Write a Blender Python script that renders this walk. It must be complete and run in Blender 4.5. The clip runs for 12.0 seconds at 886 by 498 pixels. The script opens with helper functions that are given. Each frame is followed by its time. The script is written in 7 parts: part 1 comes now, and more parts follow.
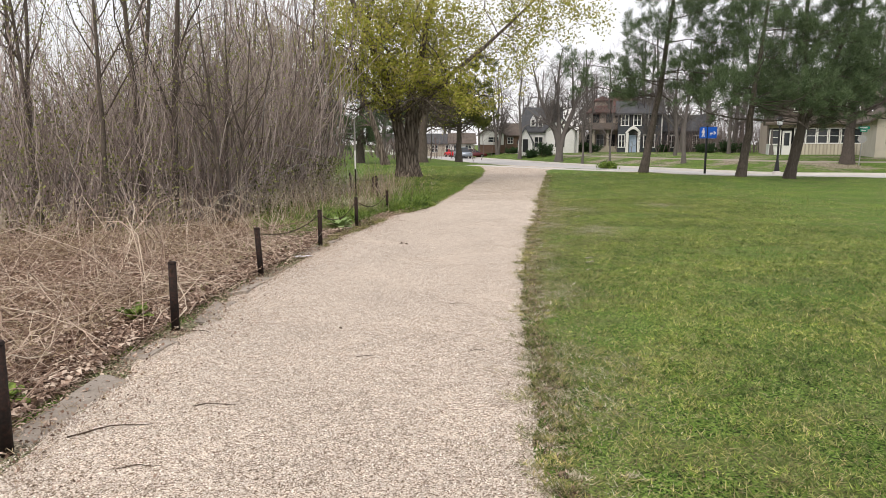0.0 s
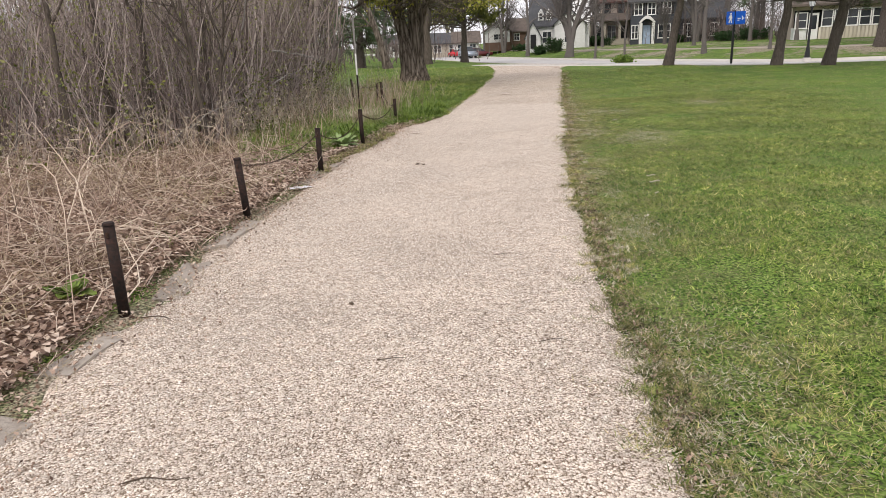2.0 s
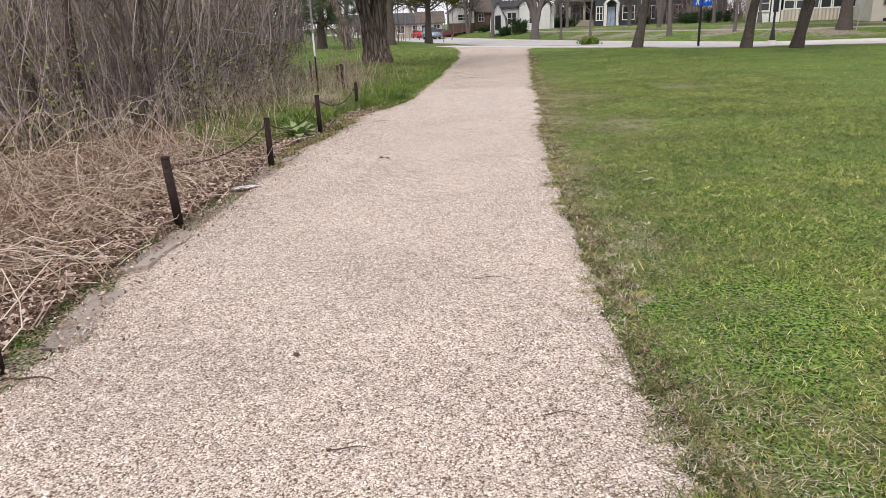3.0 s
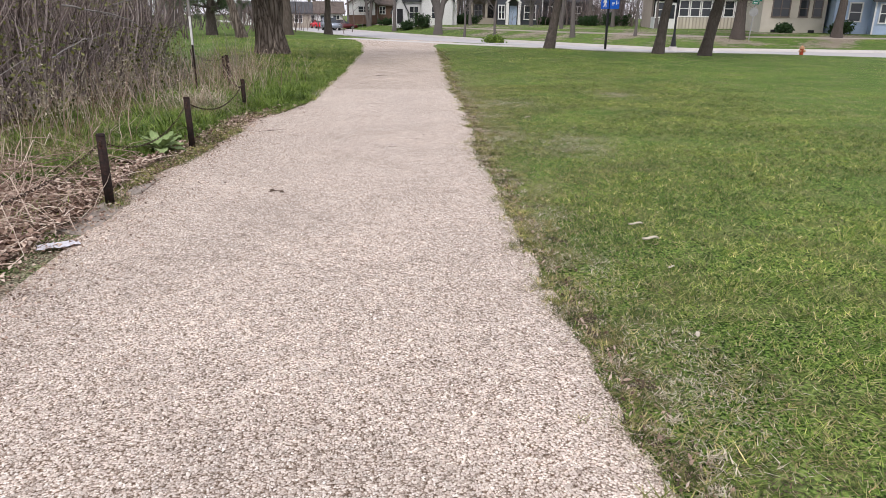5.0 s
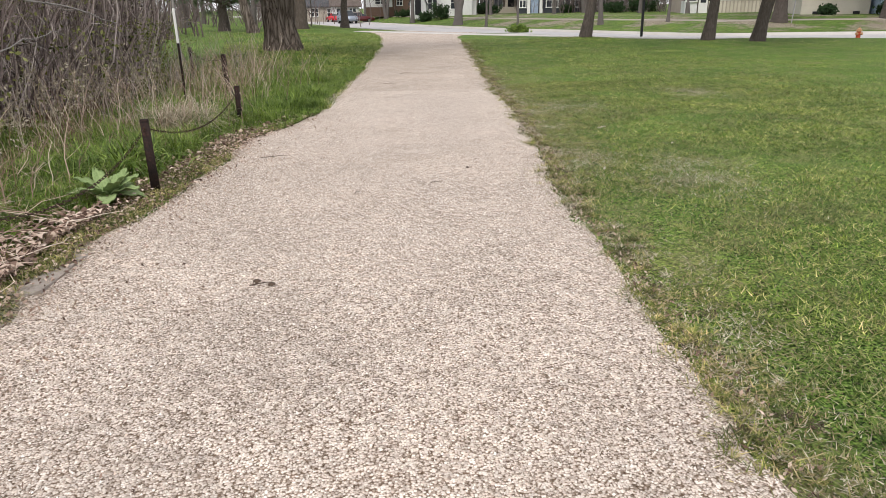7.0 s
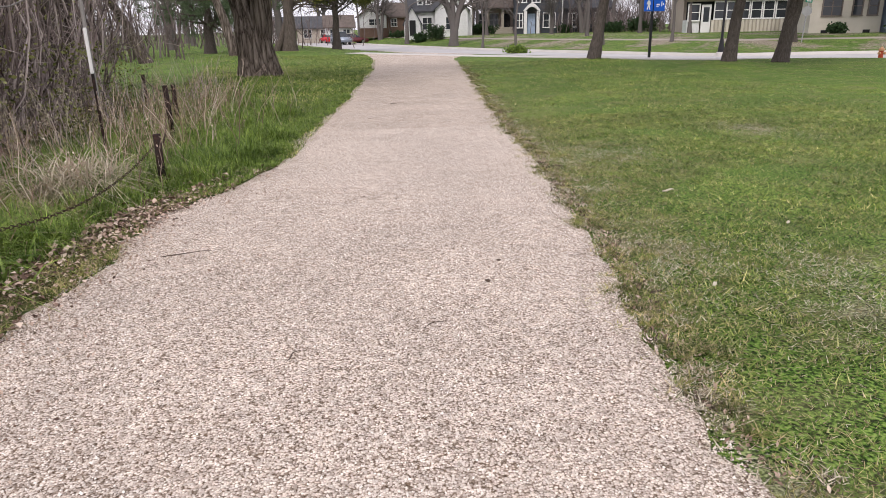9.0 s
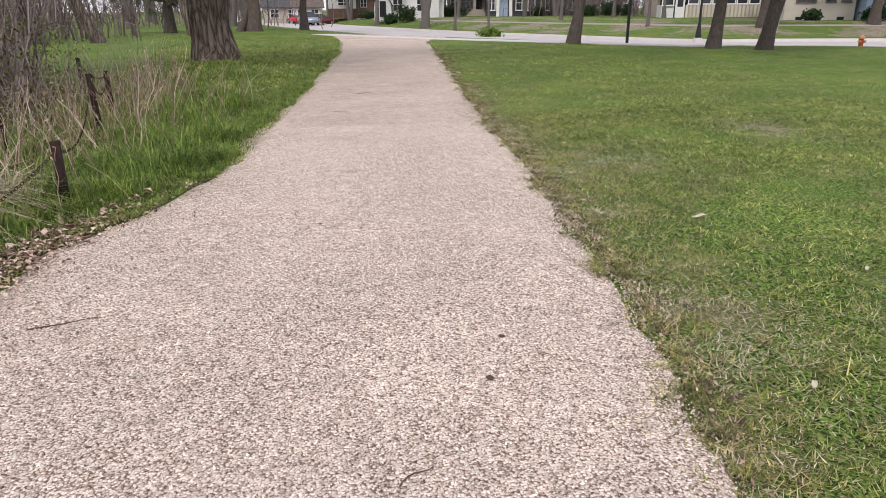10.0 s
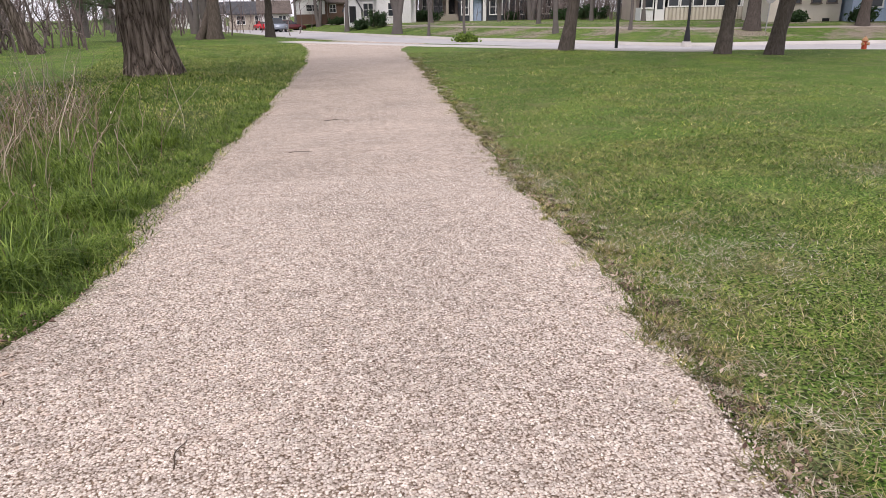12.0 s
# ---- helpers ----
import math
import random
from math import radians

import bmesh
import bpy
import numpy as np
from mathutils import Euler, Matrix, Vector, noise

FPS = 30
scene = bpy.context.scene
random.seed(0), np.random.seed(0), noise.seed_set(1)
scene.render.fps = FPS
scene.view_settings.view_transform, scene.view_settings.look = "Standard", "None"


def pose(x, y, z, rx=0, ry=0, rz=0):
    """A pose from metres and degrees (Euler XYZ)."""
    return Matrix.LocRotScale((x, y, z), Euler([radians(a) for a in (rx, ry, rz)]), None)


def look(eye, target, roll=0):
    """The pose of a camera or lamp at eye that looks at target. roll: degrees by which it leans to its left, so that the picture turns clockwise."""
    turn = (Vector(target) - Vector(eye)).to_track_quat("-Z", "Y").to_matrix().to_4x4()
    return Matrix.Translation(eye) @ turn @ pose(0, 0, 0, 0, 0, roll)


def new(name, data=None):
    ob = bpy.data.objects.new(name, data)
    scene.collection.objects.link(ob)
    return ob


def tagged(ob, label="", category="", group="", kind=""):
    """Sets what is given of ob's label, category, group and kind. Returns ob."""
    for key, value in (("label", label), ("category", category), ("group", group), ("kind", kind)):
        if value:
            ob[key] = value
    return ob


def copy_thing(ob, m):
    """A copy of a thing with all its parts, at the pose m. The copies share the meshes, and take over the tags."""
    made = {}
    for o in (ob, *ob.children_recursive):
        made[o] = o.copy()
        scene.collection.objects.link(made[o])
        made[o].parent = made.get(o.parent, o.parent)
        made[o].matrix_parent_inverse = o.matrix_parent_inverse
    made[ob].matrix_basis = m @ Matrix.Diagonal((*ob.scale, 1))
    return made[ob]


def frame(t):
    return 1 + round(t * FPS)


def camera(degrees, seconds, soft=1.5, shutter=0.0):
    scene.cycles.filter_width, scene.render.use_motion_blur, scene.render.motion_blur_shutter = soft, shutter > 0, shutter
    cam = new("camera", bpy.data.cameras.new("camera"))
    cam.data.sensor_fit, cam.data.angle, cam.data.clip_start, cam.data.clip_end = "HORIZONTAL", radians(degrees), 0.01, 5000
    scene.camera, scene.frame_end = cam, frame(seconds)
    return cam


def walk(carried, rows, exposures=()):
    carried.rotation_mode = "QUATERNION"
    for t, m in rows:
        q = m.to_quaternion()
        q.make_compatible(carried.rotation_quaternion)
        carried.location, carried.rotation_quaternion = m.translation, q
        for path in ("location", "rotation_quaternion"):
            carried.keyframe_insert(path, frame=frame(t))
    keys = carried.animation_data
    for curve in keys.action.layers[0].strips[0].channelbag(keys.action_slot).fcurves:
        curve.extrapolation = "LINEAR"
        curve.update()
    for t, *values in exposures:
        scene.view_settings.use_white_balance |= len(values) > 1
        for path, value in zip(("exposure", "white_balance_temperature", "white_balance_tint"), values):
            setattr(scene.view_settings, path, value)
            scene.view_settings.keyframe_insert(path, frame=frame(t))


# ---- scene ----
cam = camera(65.5, 12.0, soft=0.6)
PATH = [
    (0, (0.235, -0.571, 1.543), (0.246, 1.407, 1.247), 0.1),
    (0.5, (0.22, -0.215, 1.519), (0.189, 1.743, 1.11), -0.6),
    (1, (0.089, 0.249, 1.518), (0.174, 2.196, 1.066), 0.2),
    (1.5, (0.07, 0.731, 1.504), (0.018, 2.653, 0.952), -2.2),
    (2, (0.01, 1.166, 1.5), (-0.008, 3.084, 0.936), -2.4),
    (2.2, (0.025, 1.397, 1.495), (0.041, 3.308, 0.903), -1.5),
    (2.5, (-0.019, 1.668, 1.508), (0.064, 3.554, 0.848), -1.9),
    (2.7, (-0.007, 1.83, 1.499), (0.06, 3.735, 0.891), -2.2),
    (4.3, (-0.04, 3.505, 1.438), (0.173, 5.366, 0.736), -0.4),
    (4.5, (-0.032, 3.7, 1.447), (0.181, 5.592, 0.835), -0.4),
    (5, (-0.036, 4.289, 1.442), (0.332, 6.15, 0.806), 0.7),
    (5.4, (-0.001, 4.73, 1.427), (0.208, 6.656, 0.93), -1.4),
    (5.5, (0.011, 4.867, 1.432), (0.237, 6.78, 0.895), -1.3),
    (5.8, (0.041, 5.201, 1.415), (0.24, 7.124, 0.9), -2.2),
    (5.9, (0.005, 5.37, 1.401), (0.35, 7.289, 0.956), 0.3),
    (6, (0.03, 5.49, 1.388), (0.345, 7.40, 0.885), 0.6),
    (6.3, (0.027, 5.925, 1.398), (0.438, 7.793, 0.812), -0.1),
    (6.5, (0.066, 6.16, 1.364), (0.385, 8.039, 0.76), 0.1),
    (7, (0.055, 6.748, 1.364), (0.365, 8.611, 0.706), -0.7),
    (7.5, (0.152, 7.359, 1.363), (0.506, 9.223, 0.73), -2.6),
    (7.7, (0.149, 7.543, 1.358), (0.447, 9.445, 0.818), -2.3),
    (9.3, (0.486, 9.607, 1.337), (0.838, 11.461, 0.674), 0.1),
    (9.5, (0.505, 9.815, 1.367), (0.966, 11.623, 0.648), 0.9),
    (10, (0.609, 10.48, 1.344), (1.013, 12.327, 0.691), -0.2),
    (10.5, (0.658, 11.128, 1.314), (0.985, 13.005, 0.706), -0.5),
    (10.7, (0.677, 11.412, 1.311), (1.004, 13.288, 0.701), -0.1),
    (10.9, (0.701, 11.672, 1.309), (1.085, 13.532, 0.681), -1.7),
    (11, (0.717, 11.768, 1.31), (1.009, 13.644, 0.681), -2.0),
    (11.5, (0.82, 12.423, 1.343), (1.147, 14.278, 0.669), -0.7),
    (11.6, (0.843, 12.566, 1.343), (1.204, 14.433, 0.722), 2.1),
    (12, (0.95, 13.196, 1.315), (1.426, 15.03, 0.674), -0.7),
]
walk(cam, [(t, look(e, g, r)) for t, e, g, r in PATH],
     exposures=[(0, 0.0, 6700, 9), (2.5, 0.03, 6480, 12), (4.4, 0.0, 6200, 17), (5.0, 0.0, 6220, 14), (5.5, 0.0, 6400, 10), (7.0, 0.03, 6400, 10), (7.5, 0.0, 6350, 17), (9.4, 0.0, 6330, 16), (12, -0.01, 6350, 18)])

# ---- world and light: a bright overcast spring afternoon ----
world = bpy.data.worlds.new("sky")
scene.world = world
world.use_nodes = True
wn, wl = world.node_tree.nodes, world.node_tree.links
sky = wn.new("ShaderNodeTexSky")
sky.sky_type = "NISHITA"
sky.sun_disc = False
sky.sun_elevation = radians(48)
sky.sun_rotation = radians(200)
sky.dust_density = 4.0
cloud_mix = wn.new("ShaderNodeMix")
cloud_mix.data_type = "RGBA"
cloud_mix.inputs[0].default_value = 0.82
cloud_mix.inputs[7].default_value = (8.6, 8.5, 8.9, 1)
cloud_noise = wn.new("ShaderNodeTexNoise")
cloud_noise.inputs["Scale"].default_value = 2.2
cloud_noise.inputs["Detail"].default_value = 5
cloud_ramp = wn.new("ShaderNodeMapRange")
for k, v in ((1, 0.3), (2, 0.7), (3, 0.9), (4, 0.72)):
    cloud_ramp.inputs[k].default_value = v
wl.new(cloud_noise.outputs["Fac"], cloud_ramp.inputs[0])
wl.new(cloud_ramp.outputs[0], cloud_mix.inputs[0])
wl.new(sky.outputs[0], cloud_mix.inputs[6])
wl.new(cloud_mix.outputs[2], wn["Background"].inputs["Color"])
wn["Background"].inputs["Strength"].default_value = 0.14
sun = new("sun", bpy.data.lights.new("sun", "SUN"))
sun.data.energy = 1.7
sun.data.angle = radians(18)
sun.data.color = (1.0, 0.95, 0.88)
sun.matrix_world = look((0, 0, 60), (20, 48, 0))

rng = np.random.default_rng(7)


# ---- materials ----
def material(name, stops, scale=3.0, rough=0.85, bump=0.3, fine=40.0, metal=0.0, island=0.0, spec=0.3, piece=0.0, stretch=None):
    """Noise at two scales over a colour ramp, with a little relief; island: variation from piece to piece of one mesh; piece: from object to object."""
    m = bpy.data.materials.new(name)
    m.use_nodes = True
    n, l = m.node_tree.nodes, m.node_tree.links
    b = n["Principled BSDF"]
    b.inputs["Roughness"].default_value = rough
    b.inputs["Metallic"].default_value = metal
    b.inputs["Specular IOR Level"].default_value = spec
    co = n.new("ShaderNodeTexCoord")
    src = co.outputs["Object"]
    if stretch:
        mp = n.new("ShaderNodeMapping")
        mp.inputs["Scale"].default_value = stretch
        l.new(src, mp.inputs["Vector"])
        src = mp.outputs["Vector"]
    a = n.new("ShaderNodeTexNoise")
    a.inputs["Scale"].default_value = scale
    a.inputs["Detail"].default_value = 4
    f = n.new("ShaderNodeTexNoise")
    f.inputs["Scale"].default_value = fine
    f.inputs["Detail"].default_value = 3
    l.new(src, a.inputs["Vector"])
    l.new(src, f.inputs["Vector"])
    mix = n.new("ShaderNodeMath")
    mix.operation = "MULTIPLY_ADD"
    mix.inputs[1].default_value = 0.5
    l.new(a.outputs["Fac"], mix.inputs[0])
    half = n.new("ShaderNodeMath")
    half.operation = "MULTIPLY"
    half.inputs[1].default_value = 0.5
    l.new(f.outputs["Fac"], half.inputs[0])
    l.new(half.outputs[0], mix.inputs[2])
    value = mix.outputs[0]
    if island or piece:
        src2 = n.new("ShaderNodeNewGeometry").outputs["Random Per Island"] if island else n.new("ShaderNodeObjectInfo").outputs["Random"]
        k = island or piece
        shift = n.new("ShaderNodeMath")
        shift.operation = "MULTIPLY_ADD"
        shift.inputs[1].default_value = k
        shift.inputs[2].default_value = 0.5 - 0.5 * k
        l.new(src2, shift.inputs[0])
        add = n.new("ShaderNodeMath")
        add.operation = "MULTIPLY_ADD"
        add.inputs[1].default_value = 1.0 - 0.6 * k
        l.new(value, add.inputs[0])
        sub = n.new("ShaderNodeMath")
        sub.operation = "SUBTRACT"
        sub.inputs[1].default_value = 0.5 * (1.0 - 0.6 * k)
        l.new(shift.outputs[0], sub.inputs[0])
        l.new(sub.outputs[0], add.inputs[2])
        value = add.outputs[0]
    r = n.new("ShaderNodeValToRGB")
    els = r.color_ramp.elements
    pos = [0.28 + 0.44 * i / max(1, len(stops) - 1) for i in range(len(stops))] if not (island or piece) else [0.05 + 0.9 * i / max(1, len(stops) - 1) for i in range(len(stops))]
    while len(els) < len(stops):
        els.new(0.5)
    for e, p, c in zip(els, pos, stops):
        e.position, e.color = p, (*c, 1)
    l.new(value, r.inputs[0])
    l.new(r.outputs[0], b.inputs["Base Color"])
    if bump:
        bp = n.new("ShaderNodeBump")
        bp.inputs["Strength"].default_value = bump
        bp.inputs["Distance"].default_value = 0.02
        l.new(f.outputs["Fac"], bp.inputs["Height"])
        l.new(bp.outputs[0], b.inputs["Normal"])
    return m


def leafy(name, stops, **kw):
    """A thin leaf that lets some light through."""
    m = material(name, stops, bump=0, island=0.9, **kw)
    n, l = m.node_tree.nodes, m.node_tree.links
    b = n["Principled BSDF"]
    tr = n.new("ShaderNodeBsdfTranslucent")
    l.new(b.inputs["Base Color"].links[0].from_socket, tr.inputs["Color"])
    ms = n.new("ShaderNodeMixShader")
    ms.inputs[0].default_value = 0.3
    l.new(b.outputs[0], ms.inputs[1])
    l.new(tr.outputs[0], ms.inputs[2])
    l.new(ms.outputs[0], n["Material Output"].inputs["Surface"])
    return m


def mottled(m, scale, low, high):
    """Broad uneven tint over a leaf material."""
    n, l = m.node_tree.nodes, m.node_tree.links
    b = n["Principled BSDF"]
    src = b.inputs["Base Color"].links[0].from_socket
    t = n.new("ShaderNodeTexNoise")
    t.inputs["Scale"].default_value, t.inputs["Detail"].default_value = scale, 5
    l.new(n.new("ShaderNodeTexCoord").outputs["Object"], t.inputs["Vector"])
    r = n.new("ShaderNodeValToRGB")
    r.color_ramp.elements[0].position, r.color_ramp.elements[0].color = 0.36, (*low, 1)
    r.color_ramp.elements[1].position, r.color_ramp.elements[1].color = 0.64, (*high, 1)
    l.new(t.outputs["Fac"], r.inputs[0])
    x = n.new("ShaderNodeMix")
    x.data_type, x.blend_type = "RGBA", "MULTIPLY"
    x.inputs[0].default_value = 1.0
    l.new(src, x.inputs[6])
    l.new(r.outputs[0], x.inputs[7])
    for k in [k for k in src.links]:
        if k.to_node != x:
            l.new(x.outputs[2], k.to_socket)
    return m


def glass_dark(name):
    m = bpy.data.materials.new(name)
    m.use_nodes = True
    b = m.node_tree.nodes["Principled BSDF"]
    b.inputs["Base Color"].default_value = (0.03, 0.035, 0.04, 1)
    b.inputs["Roughness"].default_value = 0.08
    return m


M_PEBBLE = material("pebble", [(0.235, 0.18, 0.138), (0.54, 0.465, 0.40), (0.66, 0.58, 0.505), (0.64, 0.565, 0.495), (0.88, 0.825, 0.75)], 20, 0.9, 0.15, 200, island=0.95, spec=0.2)
M_BARK_GREY = material("grey_bark", [(0.035, 0.028, 0.023), (0.095, 0.077, 0.063), (0.175, 0.145, 0.12)], 3, 0.95, 0.9, 14, stretch=(6, 6, 1))
M_BARK_PINE = material("pine_bark", [(0.03, 0.025, 0.023), (0.09, 0.074, 0.064), (0.17, 0.145, 0.125)], 6, 0.95, 1.0, 26, stretch=(3, 3, 1))
M_BARK_FAR = material("pale_bare_bark", [(0.075, 0.065, 0.06), (0.13, 0.115, 0.108), (0.19, 0.17, 0.16)], 2, 0.95, 0.3, 10, island=0.5)
M_STEM = material("thicket_stem", [(0.10, 0.076, 0.068), (0.25, 0.195, 0.178), (0.42, 0.345, 0.315), (0.60, 0.51, 0.465)], 4, 0.9, 0.2, 30, island=0.9)
M_CANE = material("dry_cane", [(0.17, 0.11, 0.082), (0.37, 0.265, 0.205), (0.55, 0.425, 0.335), (0.75, 0.64, 0.52)], 4, 0.85, 0.1, 40, island=0.95)
M_LITTER = material("dry_leaf", [(0.08, 0.047, 0.035), (0.25, 0.165, 0.122), (0.45, 0.33, 0.255), (0.66, 0.54, 0.44)], 12, 0.85, 0.2, 60, island=0.95)
M_GRASS = leafy("lawn_blade", [(0.03, 0.07, 0.010), (0.095, 0.185, 0.024), (0.18, 0.295, 0.048), (0.30, 0.40, 0.11), (0.50, 0.52, 0.27)], rough=0.6)
mottled(M_GRASS, 0.9, (0.72, 0.72, 0.7), (1.45, 1.25, 1.2))
mottled(M_GRASS, 17, (0.5, 0.54, 0.54), (1.5, 1.42, 1.45))
mottled(M_GRASS, 6.5, (0.62, 0.66, 0.64), (1.4, 1.3, 1.35))
M_OLDGRASS = mottled(leafy("worn_lawn_blade", [(0.065, 0.10, 0.02), (0.14, 0.195, 0.042), (0.23, 0.265, 0.075), (0.36, 0.335, 0.15), (0.47, 0.425, 0.24)], rough=0.65), 1.6, (0.7, 0.7, 0.7), (1.3, 1.2, 1.2))
mottled(M_OLDGRASS, 19, (0.5, 0.5, 0.5), (1.5, 1.45, 1.45))
mottled(M_OLDGRASS, 7, (0.68, 0.68, 0.68), (1.35, 1.32, 1.32))
M_THATCH = leafy("dead_thatch", [(0.17, 0.14, 0.095), (0.42, 0.37, 0.27), (0.63, 0.57, 0.44), (0.80, 0.74, 0.60)], rough=0.8)
M_TALLGRASS = leafy("tall_grass", [(0.06, 0.12, 0.02), (0.14, 0.235, 0.04), (0.25, 0.36, 0.085)], rough=0.5)
mottled(M_TALLGRASS, 4, (0.6, 0.62, 0.62), (1.4, 1.3, 1.3))
mottled(M_TALLGRASS, 13, (0.62, 0.64, 0.62), (1.6, 1.48, 1.4))
M_STRAW = leafy("straw", [(0.17, 0.11, 0.065), (0.30, 0.22, 0.13), (0.45, 0.36, 0.22), (0.60, 0.52, 0.37)], rough=0.7)
M_PALE_STRAW = leafy("bleached_straw", [(0.34, 0.28, 0.19), (0.52, 0.45, 0.34), (0.70, 0.63, 0.50)], rough=0.7)
M_SPRING = leafy("spring_leaf", [(0.21, 0.23, 0.027), (0.34, 0.355, 0.045), (0.46, 0.44, 0.09), (0.40, 0.33, 0.12)], rough=0.6)
M_BUD = leafy("bud_leaf", [(0.22, 0.24, 0.07), (0.34, 0.35, 0.13)], rough=0.6)
M_NEEDLE = leafy("pine_needle", [(0.045, 0.075, 0.036), (0.10, 0.15, 0.07), (0.19, 0.245, 0.125)], rough=0.55)
M_OLIVE = leafy("olive_needle", [(0.04, 0.055, 0.015), (0.10, 0.115, 0.025), (0.20, 0.20, 0.04)], rough=0.6)
M_SHRUB = leafy("shrub_leaf", [(0.02, 0.045, 0.015), (0.04, 0.085, 0.025)], rough=0.6)
M_MULLEIN = material("felted_leaf", [(0.14, 0.21, 0.07), (0.24, 0.32, 0.13), (0.33, 0.40, 0.19)], 8, 0.9, 0.3, 60)
M_POST = material("rusting_painted_steel", [(0.010, 0.008, 0.008), (0.018, 0.014, 0.013), (0.035, 0.02, 0.016), (0.085, 0.036, 0.026)], 7, 0.75, 0.5, 45, spec=0.2)
M_CHAIN = material("rusty_chain", [(0.035, 0.025, 0.02), (0.10, 0.06, 0.042)], 20, 0.6, 0.2, 80, metal=0.6)
M_STONE = material("edging_concrete", [(0.20, 0.165, 0.135), (0.36, 0.315, 0.27), (0.46, 0.415, 0.365)], 9, 0.9, 0.7, 60, piece=0.3)
M_CONCRETE = material("pavement_concrete", [(0.44, 0.41, 0.38), (0.54, 0.51, 0.48), (0.60, 0.57, 0.54)], 1.2, 0.9, 0.2, 30)
M_ASPHALT = material("worn_asphalt", [(0.36, 0.345, 0.34), (0.44, 0.425, 0.42), (0.50, 0.485, 0.475)], 0.6, 0.9, 0.2, 30)
M_PAPER = material("crumpled_paper", [(0.50, 0.49, 0.51), (0.74, 0.73, 0.76)], 8, 0.7, 0.1, 40)
M_BLACK = material("black_paint", [(0.012, 0.012, 0.014), (0.025, 0.025, 0.027)], 3, 0.45, 0.05, 30)
M_BLUE = material("blue_sign_face", [(0.005, 0.085, 0.50), (0.008, 0.12, 0.60)], 2, 0.4, 0.0, 20)
M_WHITE = material("white_paint", [(0.70, 0.69, 0.67), (0.80, 0.79, 0.77)], 1.5, 0.6, 0.1, 20)
M_GREEN_SIGN = material("green_sign_face", [(0.0, 0.22, 0.13), (0.01, 0.27, 0.17)], 2, 0.45, 0.0, 20)
M_GALV = material("galvanised_steel", [(0.30, 0.30, 0.29), (0.42, 0.42, 0.40)], 4, 0.5, 0.1, 30, metal=0.5)
M_POLE_WOOD = material("weathered_wood", [(0.20, 0.185, 0.17), (0.32, 0.30, 0.28)], 3, 0.9, 0.3, 30, stretch=(8, 8, 1))
M_HYDRANT = material("orange_red_paint", [(0.38, 0.05, 0.025), (0.48, 0.085, 0.04)], 6, 0.5, 0.2, 30)
M_HYDRANT_CAP = material("pale_cap_paint", [(0.40, 0.20, 0.10), (0.52, 0.30, 0.16)], 6, 0.5, 0.1, 30)
M_GLASS = glass_dark("window_glass")
M_LAMPGLASS = material("frosted_lamp_glass", [(0.55, 0.57, 0.58), (0.66, 0.68, 0.69)], 4, 0.25, 0.0, 20)
M_TYRE = material("tyre_rubber", [(0.012, 0.012, 0.012), (0.025, 0.025, 0.025)], 8, 0.8, 0.1, 40)
M_RIM = material("alloy_rim", [(0.25, 0.25, 0.26), (0.4, 0.4, 0.41)], 8, 0.35, 0.0, 40, metal=0.8)
M_CAR_RED = material("red_car_paint", [(0.55, 0.008, 0.018), (0.63, 0.012, 0.022)], 1, 0.25, 0.0, 20, spec=0.6)
M_CAR_SILVER = material("silver_blue_car_paint", [(0.27, 0.31, 0.37), (0.34, 0.38, 0.44)], 1, 0.3, 0.0, 20, metal=0.4, spec=0.6)
M_CAR_MAROON = material("maroon_car_paint", [(0.09, 0.014, 0.018), (0.13, 0.02, 0.025)], 1, 0.3, 0.0, 20, spec=0.6)
M_CAR_DARK = material("charcoal_car_paint", [(0.015, 0.016, 0.02), (0.03, 0.03, 0.035)], 1, 0.3, 0.0, 20, spec=0.6)
M_TAIL = material("red_lamp_lens", [(0.35, 0.01, 0.01), (0.45, 0.015, 0.015)], 2, 0.2, 0.0, 20)
M_TWIGDARK = material("dark_twig", [(0.05, 0.035, 0.025), (0.12, 0.085, 0.06)], 8, 0.9, 0.2, 60)
M_DRYLEAF_PALE = material("pale_fallen_leaf", [(0.42, 0.37, 0.29), (0.60, 0.55, 0.45)], 14, 0.8, 0.2, 60)


